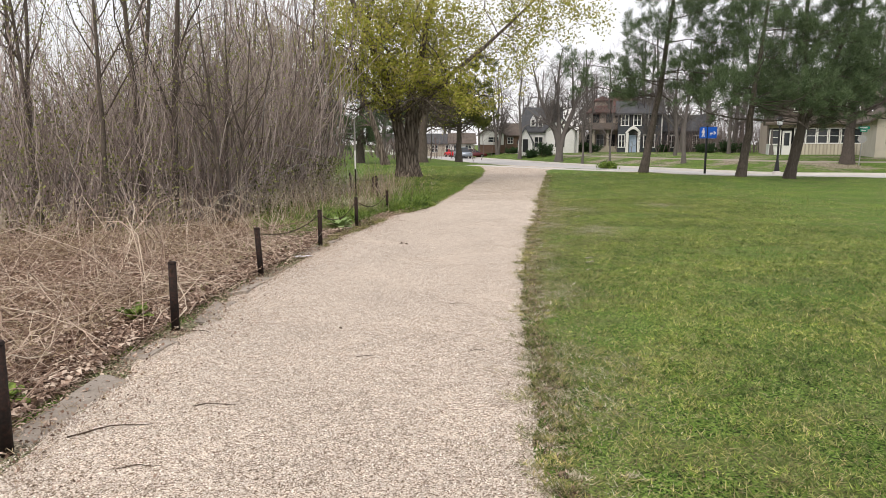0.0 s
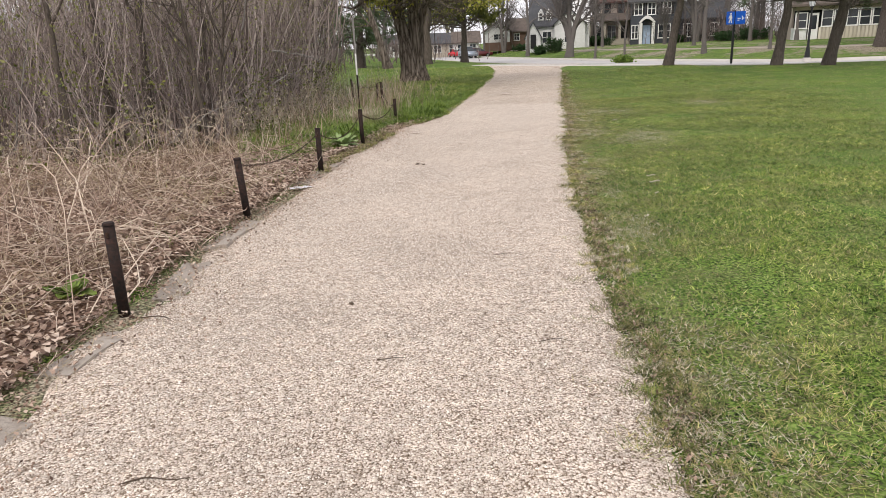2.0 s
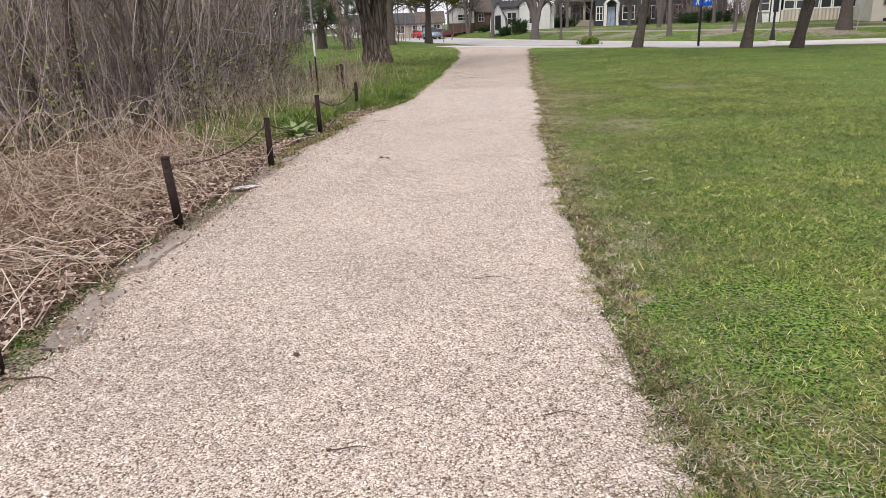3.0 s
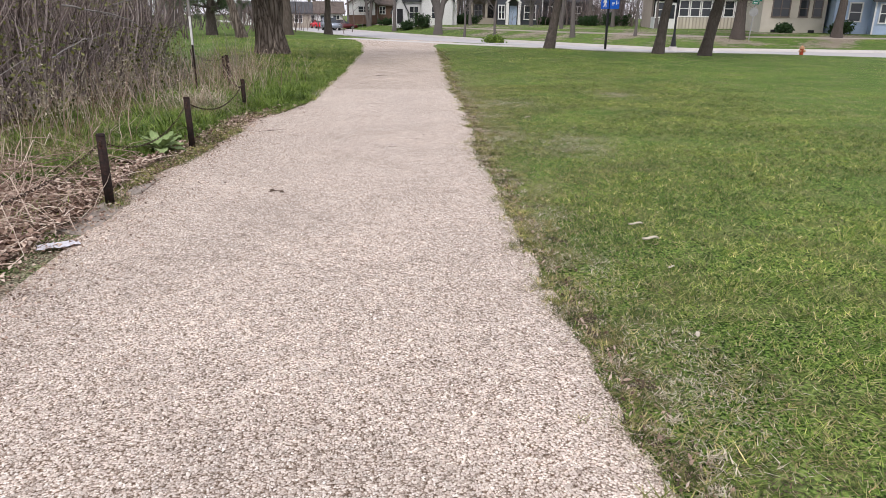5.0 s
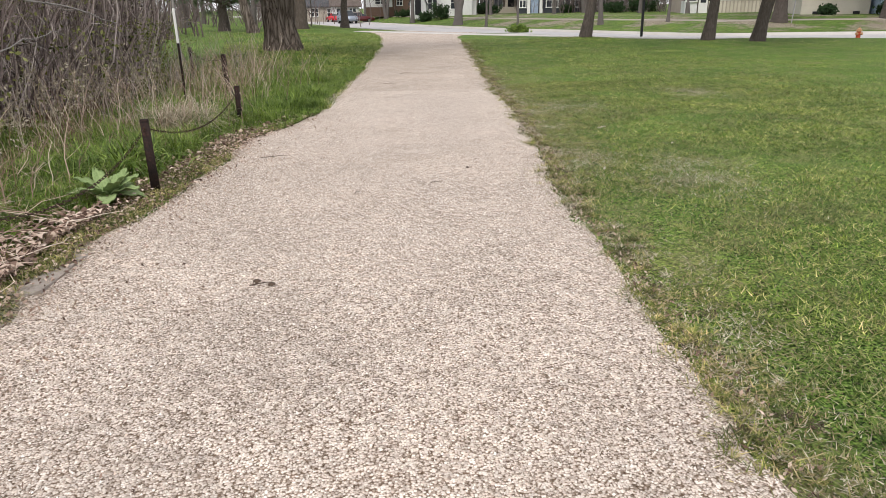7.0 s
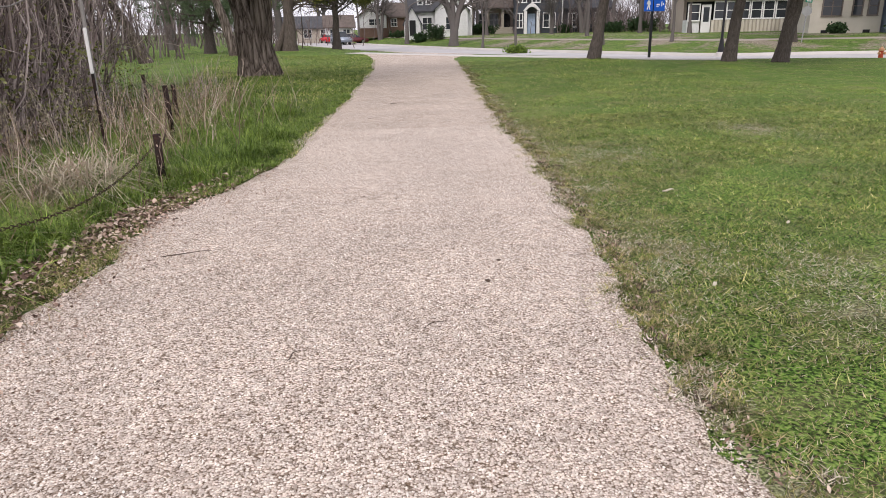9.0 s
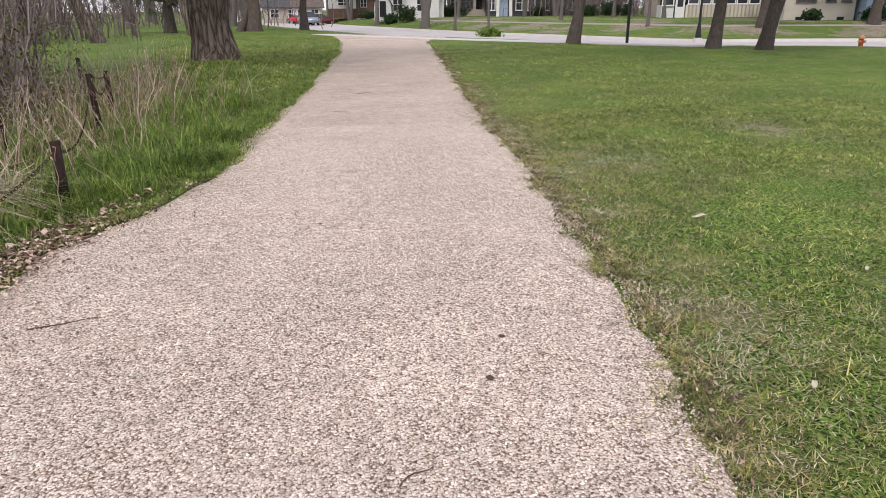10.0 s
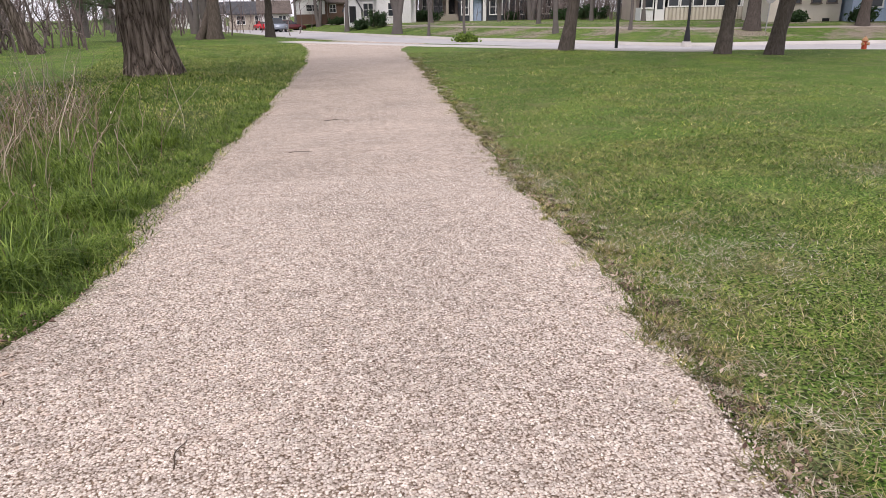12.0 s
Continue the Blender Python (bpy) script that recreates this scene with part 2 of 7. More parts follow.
def bark_deep():
    """Deeply furrowed old bark: long ridges with dark cracks between."""
    m = bpy.data.materials.new("furrowed_bark")
    m.use_nodes = True
    n, l = m.node_tree.nodes, m.node_tree.links
    b = n["Principled BSDF"]
    b.inputs["Roughness"].default_value = 0.95
    b.inputs["Specular IOR Level"].default_value = 0.15
    mp = n.new("ShaderNodeMapping")
    mp.inputs["Scale"].default_value = (12, 12, 1.0)
    l.new(n.new("ShaderNodeTexCoord").outputs["Object"], mp.inputs["Vector"])
    warp = n.new("ShaderNodeTexNoise")
    warp.inputs["Scale"].default_value, warp.inputs["Detail"].default_value = 1.1, 4
    l.new(mp.outputs[0], warp.inputs["Vector"])
    add = n.new("ShaderNodeMix")
    add.data_type = "VECTOR"
    add.inputs[0].default_value = 0.55
    l.new(mp.outputs[0], add.inputs[4])
    l.new(warp.outputs["Color"], add.inputs[5])
    v = n.new("ShaderNodeTexVoronoi")
    v.feature = "DISTANCE_TO_EDGE"
    v.inputs["Scale"].default_value = 1.6
    l.new(add.outputs[1], v.inputs["Vector"])
    fine = n.new("ShaderNodeTexNoise")
    fine.inputs["Scale"].default_value, fine.inputs["Detail"].default_value = 5, 6
    l.new(mp.outputs[0], fine.inputs["Vector"])
    mul = n.new("ShaderNodeMath")
    mul.operation = "MULTIPLY_ADD"
    mul.inputs[1].default_value = 0.35
    l.new(fine.outputs["Fac"], mul.inputs[0])
    l.new(v.outputs["Distance"], mul.inputs[2])
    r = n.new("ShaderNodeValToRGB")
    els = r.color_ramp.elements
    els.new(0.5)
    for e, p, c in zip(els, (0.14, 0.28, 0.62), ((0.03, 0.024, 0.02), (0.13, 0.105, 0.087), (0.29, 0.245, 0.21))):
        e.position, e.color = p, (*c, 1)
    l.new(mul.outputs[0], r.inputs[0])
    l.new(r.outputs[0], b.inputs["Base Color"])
    bp = n.new("ShaderNodeBump")
    bp.inputs["Strength"].default_value, bp.inputs["Distance"].default_value = 1.0, 0.06
    l.new(mul.outputs[0], bp.inputs["Height"])
    l.new(bp.outputs[0], b.inputs["Normal"])
    return m


M_BARK_DEEP = bark_deep()


def siding(name, c, step=0.2):
    """Painted lap siding: thin horizontal courses as relief over a weathered colour."""
    m = material(name, [tuple(v * 0.82 for v in c), c, tuple(min(1, v * 1.12) for v in c)], 0.8, 0.8, 0, 12)
    n, l = m.node_tree.nodes, m.node_tree.links
    co = n.new("ShaderNodeTexCoord")
    w = n.new("ShaderNodeTexWave")
    w.wave_type, w.bands_direction, w.wave_profile = "BANDS", "Z", "SAW"
    w.inputs["Scale"].default_value = 0.314 / step
    l.new(co.outputs["Object"], w.inputs["Vector"])
    bp = n.new("ShaderNodeBump")
    bp.inputs["Strength"].default_value = 0.6
    bp.inputs["Distance"].default_value = 0.03
    l.new(w.outputs["Fac"], bp.inputs["Height"])
    l.new(bp.outputs[0], n["Principled BSDF"].inputs["Normal"])
    return m


M_SIDE_GREY = siding("slate_grey_siding", (0.06, 0.066, 0.078))
M_SIDE_WHITE = siding("white_siding", (0.72, 0.72, 0.71))
M_SIDE_BEIGE = siding("pinkish_beige_stucco", (0.47, 0.39, 0.335), 3.0)
M_SIDE_CREAM = siding("cream_siding", (0.36, 0.31, 0.235))
M_SIDE_TAN = siding("tan_siding", (0.43, 0.385, 0.32))
M_SIDE_BLUE = siding("pale_blue_siding", (0.42, 0.52, 0.68))
M_SIDE_BROWN = siding("brown_brick", (0.16, 0.10, 0.075), 0.08)
M_STUCCO = material("cream_stucco", [(0.50, 0.46, 0.38), (0.60, 0.555, 0.47), (0.66, 0.61, 0.53)], 1.2, 0.9, 0.4, 30)
M_SHINGLE = siding("brown_grey_shingle_wall", (0.17, 0.14, 0.12), 0.25)
M_PICKET = material("weathered_cream_board", [(0.46, 0.41, 0.33), (0.58, 0.53, 0.44), (0.66, 0.61, 0.52)], 2, 0.85, 0.2, 20, piece=0.6, stretch=(4, 4, 1))
M_ROOF_RED = material("red_brown_shingle", [(0.08, 0.042, 0.038), (0.135, 0.075, 0.067), (0.18, 0.105, 0.092)], 1.5, 0.95, 0.5, 14)
M_ROOF_GREY = material("grey_shingle", [(0.045, 0.047, 0.052), (0.075, 0.077, 0.083), (0.11, 0.11, 0.115)], 1.5, 0.95, 0.5, 14)
M_ROOF_BROWN = material("brown_shingle", [(0.075, 0.06, 0.05), (0.13, 0.105, 0.09), (0.18, 0.15, 0.13)], 1.5, 0.95, 0.5, 14)


# ---- mesh helpers ----
def fast_mesh(name, verts, faces):
    """A mesh from arrays: verts n x 3, faces m x 3 or m x 4."""
    me = bpy.data.meshes.new(name)
    verts = np.ascontiguousarray(verts, dtype=np.float32)
    faces = np.ascontiguousarray(faces, dtype=np.int32)
    k = faces.shape[1]
    me.vertices.add(len(verts))
    me.vertices.foreach_set("co", verts.ravel())
    me.loops.add(faces.size)
    me.loops.foreach_set("vertex_index", faces.ravel())
    me.polygons.add(len(faces))
    me.polygons.foreach_set("loop_start", np.arange(0, faces.size, k, dtype=np.int32))
    me.update(calc_edges=True)
    me.validate()
    return me


def smooth(me):
    me.polygons.foreach_set("use_smooth", np.ones(len(me.polygons), dtype=bool))
    return me


def arrays(name, verts, faces, mat, parent=None, label="", shade=False):
    me = fast_mesh(name, verts, faces)
    me.materials.append(mat)
    if shade:
        smooth(me)
    ob = new(name, me)
    if parent is not None:
        ob.parent = parent
    return tagged(ob, label)


def part(name, bm, mat, parent=None, label="", shade=False):
    """Links a bmesh as one mesh object, under a thing or a part."""
    me = bpy.data.meshes.new(name)
    bm.normal_update()
    bm.to_mesh(me)
    bm.free()
    me.materials.append(mat)
    if shade:
        smooth(me)
    ob = new(name, me)
    if parent is not None:
        ob.parent = parent
    return tagged(ob, label)


def empty(name, m, label, category, group="", kind=""):
    ob = new(name)
    ob.matrix_world = m
    return tagged(ob, label, category, group, kind)


def box(bm, x0, x1, y0, y1, z0, z1, bevel=0.0):
    r = bmesh.ops.create_cube(bm, size=1.0, matrix=Matrix.Translation(((x0 + x1) / 2, (y0 + y1) / 2, (z0 + z1) / 2)) @ Matrix.Diagonal((x1 - x0, y1 - y0, z1 - z0, 1)))
    if bevel:
        es = list({e for v in r["verts"] for e in v.link_edges})
        bmesh.ops.bevel(bm, geom=es, offset=bevel, segments=2, affect="EDGES")
    return bm


def cyl(bm, m, r0, r1, h, seg=12):
    """A tapered round bar along z from 0 to h at the pose m."""
    bmesh.ops.create_cone(bm, cap_ends=True, segments=seg, radius1=r0, radius2=r1, depth=h, matrix=m @ Matrix.Translation((0, 0, h / 2)))
    return bm


def prism(bm, outline, y0, y1):
    """An outline in x and z, pushed from y0 to y1."""
    a = [bm.verts.new((x, y0, z)) for x, z in outline]
    b = [bm.verts.new((x, y1, z)) for x, z in outline]
    n = len(outline)
    bm.faces.new(a)
    bm.faces.new(b[::-1])
    for i in range(n):
        bm.faces.new((a[i], b[i], b[(i + 1) % n], a[(i + 1) % n]))
    bmesh.ops.recalc_face_normals(bm, faces=bm.faces)
    return bm


def tubes(P, R, sides=3):
    """Round stems along many lines of points at once. P: m x n x 3, R: m x n."""
    m, n, _ = P.shape
    d = np.gradient(P, axis=1)
    d /= np.linalg.norm(d, axis=2, keepdims=True) + 1e-9
    ref = np.where(np.abs(d[..., 2:3]) < 0.9, np.array([0.0, 0, 1]), np.array([1.0, 0, 0]))
    u = np.cross(d, ref)
    u /= np.linalg.norm(u, axis=2, keepdims=True) + 1e-9
    v = np.cross(d, u)
    a = np.arange(sides) * 2 * np.pi / sides
    ring = P[:, :, None] + R[:, :, None, None] * (u[:, :, None] * np.cos(a)[:, None] + v[:, :, None] * np.sin(a)[:, None])
    idx = np.arange(m * n * sides).reshape(m, n, sides)
    nx = np.roll(idx, -1, axis=2)
    f = np.stack([idx[:, :-1], nx[:, :-1], nx[:, 1:], idx[:, 1:]], axis=-1).reshape(-1, 4)
    return ring.reshape(-1, 3), f


def merged(groups):
    vs, fs, k = [], [], 0
    for v, f in groups:
        vs.append(v)
        fs.append(f + k)
        k += len(v)
    return np.concatenate(vs), np.concatenate(fs)


def unit(v):
    return v / (np.linalg.norm(v, axis=-1, keepdims=True) + 1e-9)


def grow(P, R, k, lo, hi, length, n, out=0.8, lift=0.2, thin=0.5, wander=0.15, taper=0.25):
    """k side branches on each line of P, between the shares lo and hi of it. length: metres, shrinking towards the tip."""
    m, pn, _ = P.shape
    t = np.sort(rng.uniform(lo, hi, (m, k)), axis=1) * (pn - 1)
    i = np.minimum(t.astype(int), pn - 2)
    fr = (t - i)[..., None]
    rows = np.arange(m)[:, None]
    base = P[rows, i] * (1 - fr) + P[rows, i + 1] * fr
    d = unit(P[rows, i + 1] - P[rows, i])
    rad = (R[rows, i] * (1 - fr[..., 0]) + R[rows, i + 1] * fr[..., 0]) * thin
    side = rng.normal(size=d.shape)
    side -= d * (side * d).sum(-1, keepdims=True)
    side = unit(side)
    dd = unit(d * (1 - out) + side * out + np.array([0, 0, lift]))
    share = t / (pn - 1)
    ln = length * rng.uniform(0.65, 1.2, (m, k)) * (1.15 - 0.6 * share)
    Q = np.zeros((m, k, n, 3))
    Q[:, :, 0] = base
    cur = dd
    for j in range(1, n):
        cur = unit(cur + rng.normal(size=cur.shape) * wander + np.array([0, 0, lift * 0.25]))
        Q[:, :, j] = Q[:, :, j - 1] + cur * (ln / (n - 1))[..., None]
    rr = rad[..., None] * np.linspace(1, taper, n)
    return Q.reshape(m * k, n, 3), rr.reshape(m * k, n)


def flakes(C, size, up=0.0, long=1.6):
    """Small pointed leaves at the places C, turned at random; two triangles each."""
    m = len(C)
    a = unit(rng.normal(size=(m, 3)) + np.array([0, 0, up]))
    b = unit(np.cross(a, rng.normal(size=(m, 3))))
    s = size * rng.uniform(0.6, 1.4, (m, 1))
    v = np.stack([C, C + a * s * long * 0.5 + b * s * 0.5, C + a * s * long, C + a * s * long * 0.5 - b * s * 0.5], axis=1).reshape(-1, 3)
    return v, np.arange(m * 4).reshape(m, 4)


def tufts(C, D, size, k=9, width=0.05, spread=0.8):
    """Needle tufts at the places C along D: k thin triangles each."""
    m = len(C)
    d = unit(D[:, None] + rng.normal(size=(m, k, 3)) * spread)
    b = unit(np.cross(d, rng.normal(size=(m, k, 3))))
    s = size * rng.uniform(0.6, 1.3, (m, k, 1))
    o = C[:, None] + rng.normal(size=(m, k, 3)) * size * 0.35
    v = np.stack([o + b * s * width, o - b * s * width, o + d * s], axis=2).reshape(-1, 3)
    return v, np.arange(m * k * 3).reshape(-1, 3)


def blades(C, h, w, lean=0.5):
    """Single grass blades, one triangle each."""
    m = len(C)
    a = rng.uniform(0, 2 * np.pi, m)
    hh = h * rng.uniform(0.5, 1.3, m)
    tip = np.stack([np.cos(a), np.sin(a), np.zeros(m)], 1) * (hh * lean * rng.uniform(0.2, 1.6, m))[:, None]
    tip[:, 2] = hh * rng.uniform(0.45, 1.0, m)
    b = a + np.pi / 2 + rng.normal(size=m) * 0.6
    s = np.stack([np.cos(b), np.sin(b), np.zeros(m)], 1) * (w * rng.uniform(0.7, 1.3, m))[:, None]
    v = np.stack([C - s, C + s, C + tip], axis=1).reshape(-1, 3)
    return v, np.arange(m * 3).reshape(m, 3)


def tall_blades(C, h, w, droop=0.5, n=4):
    """Long arching blades of n cross pairs."""
    m = len(C)
    a = rng.uniform(0, 2 * np.pi, m)
    hh = h * rng.uniform(0.55, 1.25, m)
    dr = np.stack([np.cos(a), np.sin(a)], 1)
    s = np.stack([-np.sin(a), np.cos(a)], 1)
    t = np.linspace(0, 1, n)
    k = droop * rng.uniform(0.3, 1.5, m)
    V = np.zeros((m, n, 2, 3))
    fall = (t[None] ** 2) * (hh * k)[:, None]
    z = t[None] * hh[:, None] - (t[None] ** 3) * (hh * k * 0.55)[:, None]
    ww = w * (1 - 0.9 * t)
    for q, sg in ((0, -1), (1, 1)):
        V[:, :, q, :2] = C[:, None, :2] + dr[:, None] * fall[..., None] + sg * s[:, None] * ww[None, :, None]
        V[:, :, q, 2] = C[:, None, 2] + np.maximum(z, 0.01)
    idx = np.arange(m * n * 2).reshape(m, n, 2)
    f = np.stack([idx[:, :-1, 0], idx[:, :-1, 1], idx[:, 1:, 1], idx[:, 1:, 0]], -1).reshape(-1, 4)
    return V.reshape(-1, 3), f


# ---- plan of the ground ----
LEFT_Y = np.array([-6, 3.6, 5.0, 7.3, 9.5, 11.2, 12.2, 13.6, 14.7, 15.3, 16.0, 16.8, 18.0, 20.3, 24.5, 34.5, 43, 52, 55])
LEFT_X = np.array([-1.95, -1.9, -1.88, -1.78, -1.5, -1.43, -1.18, -0.96, -0.8, -0.5, -0.2, -0.02, 0.13, 0.45, 1.07, 2.33, 3.05, 3.3, 3.0])
RIGHT_Y = np.array([-6, 2.4, 3.8, 5.0, 7.2, 9.3, 12.2, 12.9, 14.6, 15.2, 16.6, 18.8, 23.2, 31, 38, 43, 46, 48.5, 55])
RIGHT_X = np.array([0.72, 0.77, 0.87, 0.97, 1.2, 1.49, 1.9, 2.08, 2.38, 2.5, 2.72, 3.01, 3.74, 5.12, 6.25, 7.0, 8.0, 9.2, 12])
ROAD_NEAR = np.array([(-40, 300), (-12, 170), (-4, 123), (5, 76), (10, 60), (13.2, 54), (16.4, 49), (18.4, 44.8), (20.8, 41.5), (24.3, 40.4), (28.2, 37.5), (34, 33), (50, 22.5), (120, -20)], float)
ROAD_FAR = np.array([(-26, 300), (-2, 170), (4, 125), (9.0, 98), (13.6, 76), (16.4, 66), (20, 57.5), (22, 52.5), (23.3, 49.4), (25.5, 47.7), (28.5, 47.7), (34, 46.5), (42, 44), (74, 31), (130, 8)], float)
SIDEWALK = np.array([(3.0, 55.6), (4.8, 52.4), (8.5, 46.6), (12, 42), (14, 39), (15.6, 37.2), (16.7, 36.3), (18.2, 36.9), (19.6, 38.6), (20.9, 40.6)], float)


BARE_SPOTS = [(1.25, 4.3, 0.28), (1.15, 3.5, 0.25), (1.42, 6.5, 0.25), (1.5, 6.8, 0.22), (1.55, 8.1, 0.2), (1.7, 9.2, 0.22), (1.85, 10.1, 0.2), (3.05, 11.9, 0.36), (2.35, 12.8, 0.25), (2.5, 13.3, 0.3), (3.3, 12.5, 0.3), (6.2, 17.7, 0.4), (2.7, 14.9, 0.25), (3.5, 16.5, 0.4), (2.85, 16.0, 0.2), (3.2, 18.4, 0.25)]


def worn(x, y):
    """How worn the lawn is: near the path and in the bare spots."""
    w = np.zeros(np.shape(x))
    for bx, by, br in BARE_SPOTS:
        w = np.maximum(w, np.exp(-(((x - bx) / br) ** 2 + ((y - by) / (br * 1.3)) ** 2)))
    return w


def left_x(y):
    return np.interp(y, LEFT_Y, LEFT_X)


def right_x(y):
    return np.interp(y, RIGHT_Y, RIGHT_X)


def side_of(line, x, y):
    """Distance from a line, positive on its left going along it backwards (towards +x)."""
    x, y = np.asarray(x, float), np.asarray(y, float)
    best = np.full(x.shape, 1e9)
    sign = np.ones(x.shape)
    for a, b in zip(line[:-1], line[1:]):
        e = b - a
        q = ((x - a[0]) * e[0] + (y - a[1]) * e[1]) / (e @ e)
        q = np.clip(q, 0, 1)
        dx, dy = x - a[0] - q * e[0], y - a[1] - q * e[1]
        d = np.hypot(dx, dy)
        cr = e[0] * dy - e[1] * dx
        near = d < best - 1e-9
        best = np.where(near, d, best)
        sign = np.where(near, np.sign(cr), sign)
    return best * sign


def ss(a, b, v):
    q = np.clip((v - a) / (b - a), 0, 1)
    return q * q * (3 - 2 * q)


MOUNDS = [(-1.05, 28.6, 0.30, 1.7), (10.47, 34.1, 0.26, 2.2), (14.2, 31.4, 0.17, 1.8), (-3.2, 43.7, 0.35, 3.0), (-1.3, 57.0, 0.2, 2.5)]


def ground_z(x, y):
    dn, df = side_of(ROAD_NEAR, x, y), side_of(ROAD_FAR, x, y)
    lawn = -0.36 * ss(-6.5, 0, dn)
    bank = -0.26 + 0.88 * ss(0.6, 9, df) + 0.012 * np.clip(df - 10, 0, 120)
    z = np.where(dn < -0.25, lawn, np.where(df > 0.3, bank, -0.46))
    for mx, my, mh, mr in MOUNDS:
        z = z + mh * np.exp(-((np.asarray(x) - mx) ** 2 + (np.asarray(y) - my) ** 2) / mr ** 2) * (dn < -0.25)
    return z


def gz(x, y):
    return float(ground_z(np.array([x]), np.array([y]))[0])


def wob(x, y, s=1.0):
    """Smooth wandering values for uneven edges and patches."""
    return (np.sin(x * 2.1 * s + 1.7 * np.sin(y * 1.3 * s)) + np.sin(y * 2.9 * s + 2.0 * np.sin(x * 1.1 * s + 0.5)) + np.sin((x + y) * 5.3 * s) * 0.5) / 2.5


def axis(parts):
    out = []
    for a, b, st in parts:
        out.append(np.arange(a, b, st))
    return np.concatenate(out)


gx = axis([(-1500, -100, 100), (-100, -16, 6), (-16, -6, 0.5), (-6, 9, 0.25), (9, 36, 0.5), (36, 60, 1.0), (60, 160, 8), (160, 1500, 100)])
gy = axis([(-400, -20, 20), (-20, -2, 1.0), (-2, 26, 0.25), (26, 64, 0.5), (64, 110, 1.0), (110, 300, 8), (300, 2600, 120)])
GX, GY = np.meshgrid(gx, gy)
GZ = ground_z(GX, GY)
near_zone = (GX > -14) & (GX < 12) & (GY < 40)
GZ = GZ + np.where(near_zone, 0.012 * wob(GX * 0.8, GY * 0.8) - 0.012, 0)
brush = ss(0.0, 0.6, left_x(GY) - 0.25 - GX) * ss(26, 20, GY)
GZ = GZ + np.where(near_zone, brush * (0.03 + 0.03 * wob(GX * 0.5 + 3, GY * 0.5)), 0)
nxg, nyg = len(gx), len(gy)
ids = np.arange(nxg * nyg).reshape(nyg, nxg)
gfaces = np.stack([ids[:-1, :-1], ids[:-1, 1:], ids[1:, 1:], ids[1:, :-1]], -1).reshape(-1, 4)
gme = smooth(fast_mesh("ground", np.stack([GX, GY, GZ], -1).reshape(-1, 3), gfaces))
# zones: r = dry brush floor, g = worn soil beside the path, b = tall-grass soil
zr = ss(0.1, 0.5, left_x(GY) - GX) * ss(19, 12.5, GY + 0.8 * (GX + 2)) + ss(-2.6, -3.6, GX + 0.06 * (GY - 14)) * ss(27, 21, GY)
edge = GX - right_x(GY)
zg = np.exp(-((edge - 0.03) / 0.2) ** 2) * (GY < 44) * (0.24 + 0.4 * wob(GX * 0.4, GY * 0.6))
zg = np.maximum(zg, (0.36 + 0.2 * wob(GX * 3, GY * 3)) * worn(GX, GY))
zg = zg + (0.7 - 0.45 * ss(9.5, 12.5, GY)) * np.exp(-((left_x(GY) - GX - 0.05) / 0.25) ** 2) * ss(17, 12, GY)
zb = ss(-0.1, 0.2, left_x(GY) - GX) * ss(9, 12, GY) * ss(27, 22, GY)
dist_bank = side_of(ROAD_FAR, GX, GY)
zg = zg + (0.38 + 0.45 * wob(GX * 0.35, GY * 0.35)) * ss(0.5, 2, dist_bank) * ss(26, 12, dist_bank) * ss(13, 17, GX)
att = gme.color_attributes.new("zone", "FLOAT_COLOR", "POINT")
att.data.foreach_set("color", np.stack([np.clip(zr, 0, 1), np.clip(zg, 0, 1), np.clip(zb, 0, 1), np.ones_like(zr)], -1).astype(np.float32).ravel())


